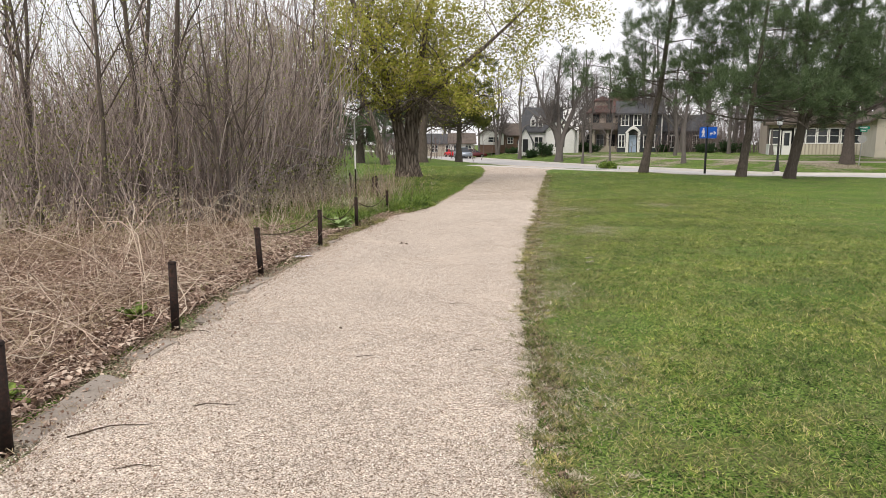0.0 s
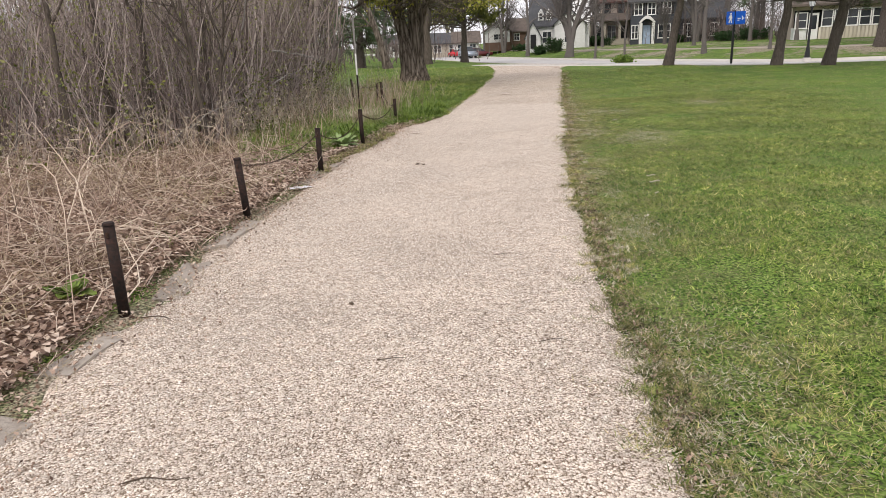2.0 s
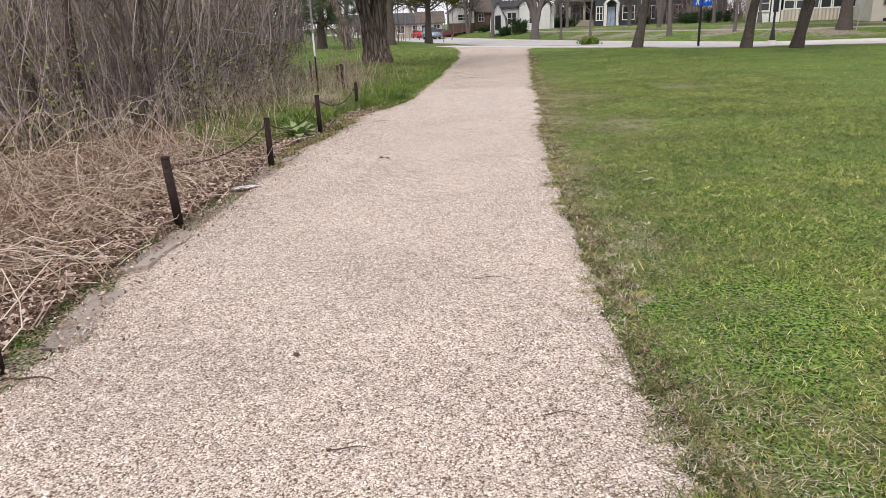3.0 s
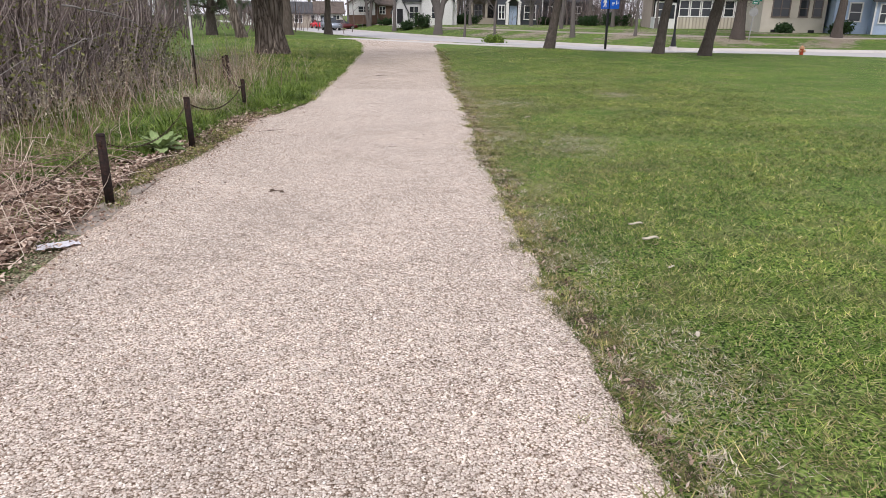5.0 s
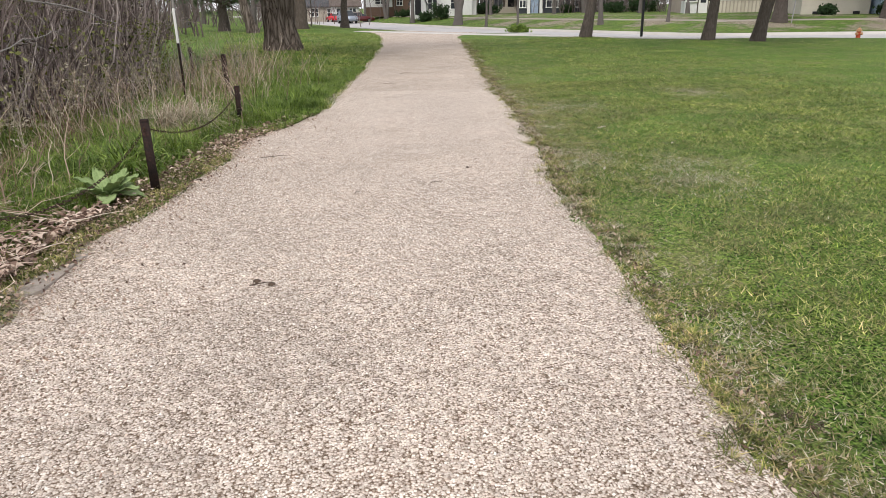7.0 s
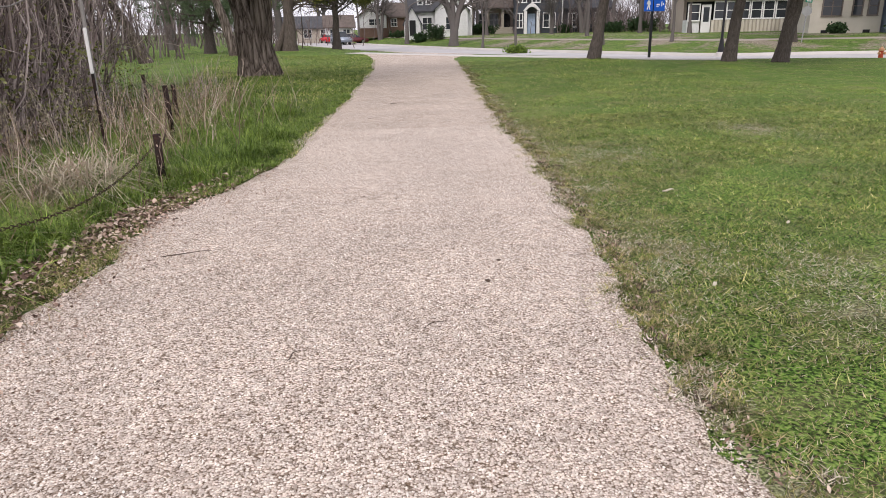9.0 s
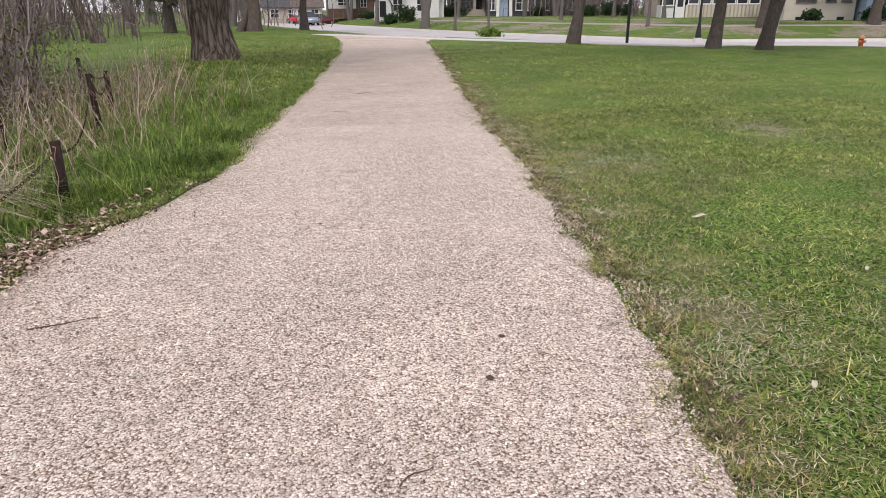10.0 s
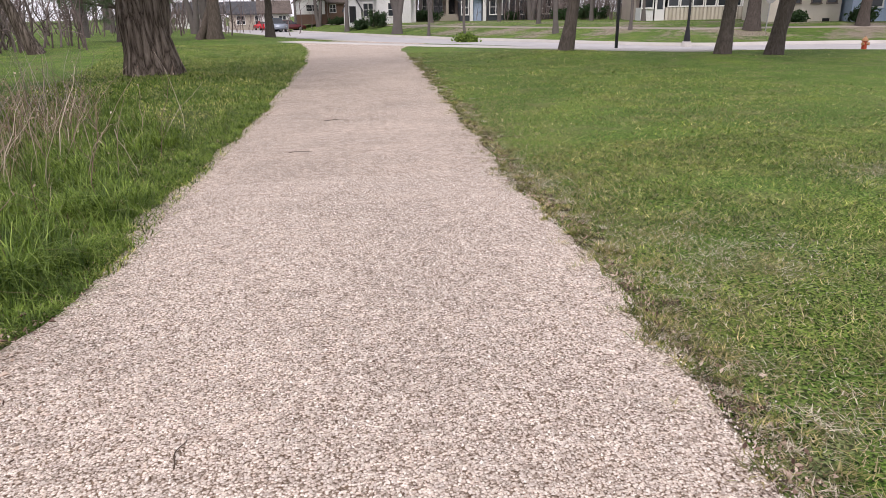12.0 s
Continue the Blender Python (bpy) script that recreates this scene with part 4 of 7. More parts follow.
# ---- marker pole ----
pole = empty("marker_pole", pose(-1.93, 17.4, 0, 0, -0.5, 0), "thin grey pole with a white sleeve and dark stake", "pole")
part("stake", cyl(bmesh.new(), Matrix.Identity(4), 0.016, 0.016, 1.1, 10), M_POST, pole)
bm = box(bmesh.new(), -0.016, 0.016, -0.02, 0.006, 0.95, 1.42, 0.004)
part("sleeve", bm, M_WHITE, pole, "white plastic sleeve")
part("shaft", cyl(bmesh.new(), Matrix.Translation((0, 0.02, 0.7)), 0.024, 0.02, 1.5, 12), M_POLE_WOOD, pole, "weathered grey wooden shaft")

# ---- blue trail sign ----
SX, SY = 16.85, 42.7
trail = empty("trail_sign", pose(SX, SY, gz(SX, SY)), "two blue trail sign panels on a black pole", "sign")
part("pole", box(bmesh.new(), -0.055, 0.055, -0.055, 0.055, 0, 3.05, 0.008), M_BLACK, trail)
part("base_plate", box(bmesh.new(), -0.13, 0.13, -0.13, 0.13, -0.02, 0.03, 0.006), M_BLACK, trail)
for sgn, turn in ((-1, 14), (1, -24)):
    pn = part("panel", box(bmesh.new(), 0 if sgn > 0 else -0.52, 0.52 if sgn > 0 else 0, -0.02, 0.02, 2.28, 2.98, 0.006), M_BLUE, trail, "blue sign panel")
    pn.matrix_local = pose(sgn * 0.03, -0.075, 0, 0, 0, turn)
    if sgn < 0:
        bm = bmesh.new()
        bmesh.ops.create_cone(bm, cap_ends=True, segments=14, radius1=0.055, radius2=0.055, depth=0.006, matrix=pose(-0.26, -0.024, 2.86, 90, 0, 0))
        prism(bm, [(-0.33, 2.78), (-0.2, 2.78), (-0.15, 2.6), (-0.2, 2.58), (-0.22, 2.64), (-0.16, 2.36), (-0.21, 2.35), (-0.26, 2.52), (-0.33, 2.35), (-0.38, 2.37), (-0.31, 2.58), (-0.32, 2.64), (-0.37, 2.58), (-0.4, 2.62)], -0.028, -0.022)
        part("emblem", bm, M_WHITE, pn, "white painted emblem")
    else:
        bm = bmesh.new()
        for bx, bz, bw, bh in ((0.12, 2.55, 0.16, 0.07), (0.34, 2.5, 0.05, 0.22), (0.42, 2.55, 0.04, 0.1), (0.12, 2.47, 0.1, 0.04)):
            box(bm, bx, bx + bw, -0.027, -0.021, bz, bz + bh)
        part("emblem", bm, M_WHITE, pn, "white painted bars")

# ---- street lamp ----
LX, LY = 23.9, 47.9
lamp = empty("street_lamp", pose(LX, LY, gz(LX, LY)), "black lantern street lamp on a pale concrete base", "lamp")
part("footing", cyl(bmesh.new(), Matrix.Translation((0, 0, -0.1)), 0.30, 0.24, 0.4, 16), M_CONCRETE, lamp, "pale concrete footing")
part("base", cyl(bmesh.new(), Matrix.Translation((0, 0, 0.3)), 0.19, 0.09, 0.75, 14), M_BLACK, lamp)
part("post", cyl(bmesh.new(), Matrix.Translation((0, 0, 1.0)), 0.075, 0.055, 2.4, 12), M_BLACK, lamp)
part("collar", cyl(bmesh.new(), Matrix.Translation((0, 0, 3.35)), 0.07, 0.15, 0.12, 12), M_BLACK, lamp)
part("lantern", cyl(bmesh.new(), Matrix.Translation((0, 0, 3.47)), 0.15, 0.24, 0.42, 10), M_LAMPGLASS, lamp, "frosted lantern glass")
bm = cyl(bmesh.new(), Matrix.Translation((0, 0, 3.89)), 0.29, 0.07, 0.18, 12)
cyl(bm, Matrix.Translation((0, 0, 4.05)), 0.035, 0.01, 0.16, 8)
part("roof", bm, M_BLACK, lamp)
for i in range(5):
    rib = part("rib", cyl(bmesh.new(), pose(0.153, 0, 3.47, 0, 12.5, 0), 0.012, 0.012, 0.43, 6), M_BLACK, lamp)
    rib.matrix_local = pose(0, 0, 0, 0, 0, i * 72)

# ---- stop sign seen from behind, with a street name blade ----
TX, TY = 32.0, 51.8
stop = empty("stop_sign", pose(TX, TY, gz(TX, TY), 0, 3, 0), "grey back of a stop sign below a green street name blade", "sign")
part("post", box(bmesh.new(), -0.035, 0.035, -0.02, 0.02, 0, 2.75, 0.004), M_GALV, stop)
bm = bmesh.new()
bmesh.ops.create_cone(bm, cap_ends=True, segments=8, radius1=0.32, radius2=0.32, depth=0.012, matrix=pose(0, -0.04, 1.95, 90, 22.5, 0))
pl = part("plate", bm, M_GALV, stop, "bare grey octagonal plate")
pl.matrix_local = pose(0, 0, 0, 0, 0, -40)
for turn, z in ((25, 2.58), (-60, 2.78)):
    bl = part("name_blade", box(bmesh.new(), -0.42, 0.42, -0.008, 0.008, -0.1, 0.1, 0.004), M_GREEN_SIGN, stop, "green street name blade")
    bl.matrix_local = pose(0, -0.03, z, 0, 0, turn)
    part("lettering", box(bmesh.new(), -0.3, 0.26, -0.011, -0.0085, -0.04, 0.045), M_WHITE, bl, "unreadable white lettering")

# ---- hydrant ----
HX, HY = 26.0, 38.1
hyd = empty("fire_hydrant", pose(HX, HY, gz(HX, HY) - 0.02), "orange-red fire hydrant with pale caps on the verge", "hydrant")
bm = cyl(bmesh.new(), Matrix.Identity(4), 0.15, 0.15, 0.05, 16)
cyl(bm, Matrix.Translation((0, 0, 0.05)), 0.105, 0.10, 0.42, 16)
part("barrel", bm, M_HYDRANT, hyd)
bm = cyl(bmesh.new(), Matrix.Translation((0, 0, 0.47)), 0.145, 0.145, 0.04, 16)
bmesh.ops.create_uvsphere(bm, u_segments=16, v_segments=8, radius=0.115, matrix=Matrix.Translation((0, 0, 0.51)))
cyl(bm, Matrix.Translation((0, 0, 0.61)), 0.03, 0.03, 0.05, 6)
part("bonnet", bm, M_HYDRANT_CAP, hyd, "faded orange bonnet")
for turn in (0, 90, 180):
    c = part("outlet_cap", cyl(bmesh.new(), pose(0.09, 0, 0.36, 0, 90, 0), 0.055, 0.065, 0.1, 8), M_HYDRANT_CAP, hyd)
    c.matrix_local = pose(0, 0, 0, 0, 0, turn + 200)


# ---- trees ----
def line_up(points, n):
    pts = np.array(points, float)
    s = np.linspace(0, len(pts) - 1, n)
    i = np.minimum(s.astype(int), len(pts) - 2)
    f = (s - i)[:, None]
    return pts[i] * (1 - f) + pts[i + 1] * f


def furrowed(P, R, sides=28, depth=0.07, ridges=11, flare=0.5):
    """A trunk with bark ridges and a flared, buttressed foot."""
    v, f = tubes(P, R, sides)
    m, n, _ = P.shape
    V = v.reshape(m, n, sides, 3)
    a = np.arange(sides) * 2 * np.pi / sides
    hgt = P[:, :, 2] - P[:, :1, 2]
    rid = depth * (np.sin(a[None, None] * ridges + hgt[..., None] * 1.6 + 2 * np.sin(hgt[..., None] * 0.9)) + 0.6 * np.sin(a[None, None] * (ridges * 2 - 3) - hgt[..., None] * 2.3))
    foot = flare * np.exp(-hgt[..., None] / (2.0 * R[:, :1, None])) * (1 + 0.35 * np.sin(a[None, None] * 5 + 1))
    C = P[:, :, None]
    V = C + (V - C) * (1 + rid + foot)[..., None]
    return V.reshape(-1, 3), f


def tree(name, x, y, trunks, radius, levels, leaf, label, bark, crown_label, sides=12, group="", seed=1, z0=None, flare=0.35, low=0.0):
    """trunks: lists of points from the foot; levels: rows for grow(); leaf: function of the last twigs that gives the crown."""
    global rng
    keep = rng
    rng = np.random.default_rng(seed)
    ob = empty(name, pose(x, y, gz(x, y) - 0.06 if z0 is None else z0), label, "tree", group)
    P = np.stack([line_up(t, 12) for t in trunks])
    P[:, 2:] += rng.normal(size=P[:, 2:].shape) * np.max(radius) * 0.12
    R = np.stack([r * np.linspace(1, 0.10, 12) ** 0.85 for r in ([radius] * len(trunks) if np.isscalar(radius) else radius)])
    for i in range(len(P)):
        tv, tf = furrowed(P[i:i + 1], R[i:i + 1], sides, 0.05 if sides > 12 else 0.03, 19 if sides > 40 else 9, flare)
        arrays("trunk", tv, tf, bark, ob, "", True)
    limbs = []
    Q, S = P, R
    tips = []
    for i, row in enumerate(levels):
        Q, S = grow(Q, S, **row)
        if low:
            Q[..., 2] = np.maximum(Q[..., 2], low + 0.25 * np.sin(Q[..., 0] * 3) + 0.25 * np.sin(Q[..., 1] * 2.3))
        limbs.append(tubes(Q, S, 6 if i == 0 else (4 if i == 1 else 3)))
        tips.append(Q)
    v, f = merged(limbs)
    arrays("branchwork", v, f, bark, ob, "", True)
    if leaf:
        got = leaf(tips)
        if got:
            v, f, mat = got
            arrays("crown", v, f, mat, ob, crown_label)
    rng = keep
    return ob


def along(Q, k, lo=0.2):
    """k places along each line of Q."""
    m, n, _ = Q.shape
    t = rng.uniform(lo, 1, (m, k)) * (n - 1)
    i = np.minimum(t.astype(int), n - 2)
    f = (t - i)[..., None]
    r = np.arange(m)[:, None]
    C = Q[r, i] * (1 - f) + Q[r, i + 1] * f
    D = unit(Q[r, i + 1] - Q[r, i])
    return C.reshape(-1, 3), D.reshape(-1, 3)


def spring_crown(k, size, jitter, mat, low=2.6):
    def f(tips):
        C, D = along(tips[-1], k)
        C = C + rng.normal(size=C.shape) * jitter
        C = C[C[:, 2] > low + 0.5 * np.sin(C[:, 0] * 1.7) + 0.4 * np.sin(C[:, 1] * 2.1)]
        v, fc = flakes(C, size)
        return v, fc, mat
    return f


def needle_crown(k, size, mat, low=2.5, count=10, width=0.06):
    def f(tips):
        C, D = along(tips[-1], k, 0.3)
        ok = C[:, 2] > low + 0.45 * np.sin(C[:, 0] * 1.9) + 0.45 * np.sin(C[:, 1] * 1.6 + C[:, 0])
        C, D = C[ok], D[ok]
        v, fc = tufts(C, D + np.array([0, 0, 0.4]), size, count, width, 0.75)
        return v, fc, mat
    return f


# large old tree by the thicket, two stems grown together, with opening yellow-green leaves
tree("old_willow", -1.05, 28.6,
     [[(-0.12, 0, 0), (-0.2, 0, 0.9), (-0.38, 0.05, 1.9), (-0.72, 0.1, 3.2), (-1.1, 0.2, 4.6), (-2.2, 0, 7), (-3.8, 0, 10.5)],
      [(0.16, 0.05, 0), (0.1, 0.05, 0.9), (0.08, 0.1, 1.9), (0.12, 0.1, 3.2), (0.5, 0, 4.8), (1.1, -0.3, 7.5), (1.4, -0.5, 12)],
      [(0.1, 0.3, 0), (0.2, 0.35, 1.2), (0.3, 0.4, 2.4), (1.0, 0.4, 3.6), (2.4, 0.4, 4.8), (4.2, 0.4, 6.3), (6.0, 0.2, 8)],
      [(-0.1, 0.1, 0), (-0.25, 0.1, 1.2), (-0.6, 0.1, 2.6), (-1.8, 0, 4.2), (-3.4, -0.3, 5.4), (-5.4, -0.6, 6.8)]],
     (0.30, 0.27, 0.18, 0.17),
     [dict(k=11, lo=0.36, hi=0.97, length=6.0, n=11, out=0.88, lift=0.05, thin=0.36, wander=0.27),
      dict(k=10, lo=0.12, hi=1.0, length=2.3, n=6, out=0.75, lift=0.0, thin=0.5, wander=0.3),
      dict(k=7, lo=0.12, hi=1.0, length=0.9, n=4, out=0.7, lift=-0.2, thin=0.5, wander=0.3)],
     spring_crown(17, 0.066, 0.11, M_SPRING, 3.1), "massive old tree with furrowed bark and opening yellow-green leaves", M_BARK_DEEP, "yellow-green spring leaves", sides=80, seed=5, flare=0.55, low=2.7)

# pines on the lawn by the street
PINE = [dict(k=22, lo=0.33, hi=0.99, length=5.2, n=8, out=0.97, lift=0.03, thin=0.30, wander=0.13),
        dict(k=13, lo=0.2, hi=1.0, length=1.5, n=5, out=0.75, lift=0.12, thin=0.42, wander=0.22),
        dict(k=5, lo=0.25, hi=1.0, length=0.55, n=3, out=0.65, lift=0.15, thin=0.5, wander=0.25)]
for i, (x, y, r, t) in enumerate(((10.47, 34.1, 0.2, [[(0, 0, 0), (0.32, 0, 2.2), (0.68, 0, 4.4), (1.12, 0, 8.6), (1.2, 0, 12.5)]]),
                                  (14.2, 31.4, 0.2, [[(0, 0, 0), (0.2, 0, 2), (0.32, 0, 3.6), (0.65, 0, 6.4), (0.9, 0, 12)]]),
                                  (17.2, 32.9, (0.24, 0.2), [[(0, 0, 0), (0.22, 0, 1.4), (0.4, 0, 2.6), (0.45, 0, 4.4), (0.3, 0, 7.5), (0.4, 0, 12.5)], [(0.05, 0, 0), (0.25, 0, 1.4), (0.5, 0, 2.6), (1.45, 0, 4.6), (2.3, 0, 7.5), (2.6, 0, 11.5)]]))):
    tree("pine_tree", x, y, t, r, PINE, needle_crown(7 if len(t) == 1 else 5, 0.2, M_NEEDLE, 3.3 + 0.6 * (i == 0), 9, 0.045), "tall pine with dark needles and a bare brown trunk", M_BARK_PINE, "dark green needle clusters", sides=18, group="pines by the street", seed=20 + i, flare=0.3, low=2.5 + 1.0 * (i == 0))
tree("pine_tree", 31.5, 52.5, [[(0, 0, 0), (0.1, 0, 3), (0.2, 0, 7), (0.2, 0, 15)]], 0.42, PINE, needle_crown(7, 0.22, M_NEEDLE, 4.4, 10, 0.055), "stout pine beside a porch with reddish-brown trunk", M_BARK_PINE, "dark green needle clusters", sides=18, group="pines by the street", seed=31, low=3.6)
tree("pine_tree", 39.0, 51.5, [[(0, 0, 0), (0.1, 0, 3), (0.5, 0, 7), (0.6, 0, 13)]], 0.33, PINE, needle_crown(7, 0.22, M_NEEDLE, 4.2, 10, 0.055), "pine on the bank before a pale blue house", M_BARK_PINE, "dark green needle clusters", sides=18, group="pines by the street", seed=33, low=3.6)

tree("pine_tree", -6.9, 62, [[(0, 0, 0), (0.1, 0, 3), (0.3, 0, 7), (0.4, 0, 14)]], 0.35, [dict(PINE[0], lo=0.12)] + PINE[1:], needle_crown(6, 0.2, M_NEEDLE, 1.8, 10, 0.055), "dark pine with low boughs behind the old tree", M_BARK_PINE, "dark green needle clusters", sides=14, group="pines by the street", seed=35)
LIMB = [dict(k=9, lo=0.3, hi=0.98, length=4, n=7, out=0.6, lift=0.2, thin=0.5, wander=0.2), dict(k=7, lo=0.2, hi=1, length=1.8, n=5, out=0.6, lift=0.1, thin=0.5, wander=0.2), dict(k=6, lo=0.2, hi=1, length=0.8, n=3, out=0.6, lift=0, thin=0.6, wander=0.2)]
tree("leaning_tree", -3.2, 43.7, [[(0, 0, 0), (-0.35, 0, 1.5), (-0.9, 0, 3.2), (-1.9, 0, 6), (-2.4, 0, 11)]], 0.25, LIMB, spring_crown(3, 0.06, 0.06, M_SPRING), "dark leaning tree at the thicket with few opening leaves", M_BARK_DEEP, "few yellow-green leaves", sides=14, seed=36)
tree("leaning_tree", -7.6, 45.5, [[(0, 0, 0), (-0.7, 0, 1.8), (-1.6, 0, 4), (-2.2, 0, 7), (-2.4, 0, 10)]], 0.26, LIMB, None, "dark bare tree leaning over the rough grass", M_BARK_DEEP, "", sides=14, seed=37)
tree("grey_tree", -1.3, 57.0, [[(0.1, 0, 0), (0.12, 0, 1.5), (0.3, 0, 4), (0.5, 0, 7), (0.6, 0, 12)], [(-0.75, 0, 0), (-0.35, 0, 1.0), (0.1, 0.3, 2.6), (1.0, 0.4, 6), (1.8, 0, 10)]], (0.42, 0.22), LIMB, spring_crown(3, 0.06, 0.06, M_SPRING), "stout grey tree with a second stem leaning against it", M_BARK_GREY, "few yellow-green leaves", sides=20, seed=38, flare=0.3)
# dark trunks with olive crowns near the street
for i, (x, y, r, t, lo) in enumerate(((2.3, 72.5, 0.34, [(0, 0, 0), (0, 0, 3), (0.1, 0, 6), (0.2, 0, 11)], 3.9),)):
    tree("yew_tree", x, y, [t], r,
         [dict(k=26, lo=0.3, hi=0.98, length=5.6, n=6, out=0.9, lift=0.05, thin=0.35), dict(k=9, lo=0.25, hi=1, length=1.7, n=4, out=0.7, lift=0.05, thin=0.5), dict(k=5, lo=0.2, hi=1, length=0.7, n=3, out=0.6, lift=0, thin=0.5)],
         needle_crown(5, 0.26, M_OLIVE, lo, 9, 0.1), "dark evergreen with an olive-green crown near the street", M_BARK_PINE, "olive-green foliage", group="evergreens at the corner", seed=40 + i)

# bare trees: one build each of three kinds, then copies
BARE = [dict(k=10, lo=0.3, hi=0.98, length=4.5, n=7, out=0.55, lift=0.25, thin=0.5, wander=0.16), dict(k=8, lo=0.2, hi=1, length=2.4, n=5, out=0.6, lift=0.15, thin=0.6, wander=0.2),
        dict(k=7, lo=0.2, hi=1, length=1.35, n=4, out=0.6, lift=0.1, thin=0.7, wander=0.22)]
FORK = [[(0, 0, 0), (0.1, 0, 2.0), (-0.9, 0, 4.4), (-2.4, 0, 7.5), (-3.2, 0, 11)], [(0, 0, 0), (0.1, 0, 2.0), (0.9, 0.2, 4.2), (2.2, 0, 7.5), (2.6, 0, 11.5)], [(0, 0, 0), (0, 0.1, 2.4), (-0.1, 0.2, 5), (-0.4, 0, 9), (0.1, 0, 13)]]
tree("bare_tree", 14.1, 80, FORK, (0.42, 0.4, 0.36), BARE, None, "forked leafless tree with spreading grey limbs", M_BARK_FAR, "", seed=50, group="bare street trees")
kinds = [tree("bare_tree", 11.3, 95, [[(0, 0, 0), (0.1, 0, 4), (-0.2, 0, 8), (0.3, 0, 14)]], 0.24, BARE, None, "leafless grey-barked street tree with fine twigs", M_BARK_FAR, "", seed=51, group="bare street trees"),
         tree("bare_tree", 22.3, 62, [[(0, 0, 0), (-0.1, 0, 3), (0.2, 0, 7), (0.1, 0, 11)]], 0.2, BARE, None, "slim leafless street tree with fine twigs", M_BARK_FAR, "", seed=52, group="bare street trees"),
         tree("bare_tree", -1.9, 66, [[(0, 0, 0), (0.5, 0, 3), (0.9, 0, 6), (0.6, 0, 13)], [(0, 0, 0), (-0.3, 0, 3), (-0.9, 0, 7), (-1.2, 0, 12)]], 0.34, BARE, None, "leafless tree with two leaning grey stems", M_BARK_FAR, "", seed=53, group="bare street trees")]
r = random.Random(11)
for i, x, y, s in ((1, 6.8, 116, 1.0), (1, 15.2, 72, 0.62), (1, 17.0, 67.5, 0.62), (2, -4.2, 84, 0.9), (2, -7.5, 92, 1.1), (1, 25.8, 57.5, 0.6), (2, 26.6, 118, 1.0), (0, 33.0, 78, 0.8), (0, 22, 104, 1.0), (2, 16.5, 112, 1.0),
                   (0, 8.5, 130, 1.1), (2, 30, 100, 1.2), (0, 36, 92, 1.1), (2, 42, 84, 1.1), (0, 47, 74, 1.1), (2, 52, 66, 1.0), (0, 39, 80, 1.2), (2, 24, 118, 1.3), (0, 12, 140, 1.3), (2, 2, 150, 1.3), (0, -8, 140, 1.2), (2, 34, 112, 1.4), (0, 44, 100, 1.4), (2, 56, 88, 1.3), (0, 62, 74, 1.2), (2, -18, 120, 1.2), (0, -6, 110, 1.0), (0, 20.5, 92.5, 0.8), (2, 31.5, 90, 0.9), (1, 34, 70, 0.9), (2, 37, 76, 0.9), (0, 41, 70, 0.95), (1, 24.2, 70, 0.8), (2, 46, 66, 0.9), (0, 50, 60, 0.9), (2, 18, 106, 0.9), (0, -14, 100, 1.1), (2, -22, 90, 1.1), (0, -30, 110, 1.2), (2, -12, 76, 0.9), (0, -17, 62, 0.9), (2, -24, 70, 1.0), (0, 26.5, 108, 1.1), (2, 10, 116, 0.9), (0, 38, 98, 1.2), (2, 50, 80, 1.2),
                   (0, 19, 118, 0.8), (2, 29, 116, 0.8), (0, 33, 106, 0.7), (2, 40, 104, 0.8), (0, 46, 92, 0.75), (2, 38, 88, 0.7), (0, 43, 80, 0.7), (2, 54, 74, 0.7), (1, 36, 84, 0.7), (1, 32, 96, 0.7), (0, 58, 66, 0.8), (2, 27, 88, 0.55), (0, 60, 82, 0.9), (2, 66, 66, 0.9), (0, 24.5, 124, 0.9), (2, 15.5, 124, 0.8)):
    copy_thing(kinds[i], pose(x, y, gz(x, y) - 0.06, 0, 0, r.uniform(0, 360)) @ Matrix.Scale(s, 4))


# tangle of bare far trees and scrub that closes the view behind the houses and the rough grass
M_FARTWIG = material("far_twig", [(0.10, 0.075, 0.068), (0.19, 0.15, 0.14), (0.27, 0.225, 0.21)], 2, 0.95, 0.1, 10, island=0.9)
wood_groups = []
for n_f, ends, spread, hlo, hhi in ((420, ((20, 128), (36, 116), (50, 98), (72, 72)), 5.0, 3.0, 8.0), (240, ((31, 100), (36, 94), (41, 84)), 3.0, 1.5, 4.5), (420, ((-55, 66), (-26, 74), (-9, 92), (-4, 140)), 6.0, 2.0, 6.5), (360, ((-34, 40), (-17, 43), (-10, 54)), 2.5, 1.8, 6.0)):
    base = line_up(ends, n_f)
    P = np.zeros((n_f, 7, 3))
    P[:, 0, :2] = base + rng.normal(size=(n_f, 2)) * spread
    P[:, 0, 2] = ground_z(P[:, 0, 0], P[:, 0, 1]) - 0.05
    hf = rng.uniform(hlo, hhi, n_f)
    d = np.column_stack([rng.normal(size=(n_f, 2)) * 0.12, np.ones(n_f)])
    for j in range(1, 7):
        d = d * np.array([0.7, 0.7, 1]) + np.column_stack([rng.normal(size=(n_f, 2)) * 0.2, np.zeros(n_f)])
        P[:, j] = P[:, j - 1] + unit(d) * (hf / 6)[:, None]
    R = rng.uniform(0.03, 0.07, n_f)[:, None] * np.linspace(1, 0.3, 7)
    Q, S = grow(P, R, 7, 0.15, 1.0, 1.7, 5, 0.55, 0.2, 0.6, 0.3)
    T, U = grow(Q, S, 2, 0.2, 1.0, 1.0, 3, 0.6, 0.15, 0.8, 0.3)
    wood_groups += [tubes(P, R, 4), tubes(Q, S, 3), tubes(T, U, 3)]
v, f = merged(wood_groups)
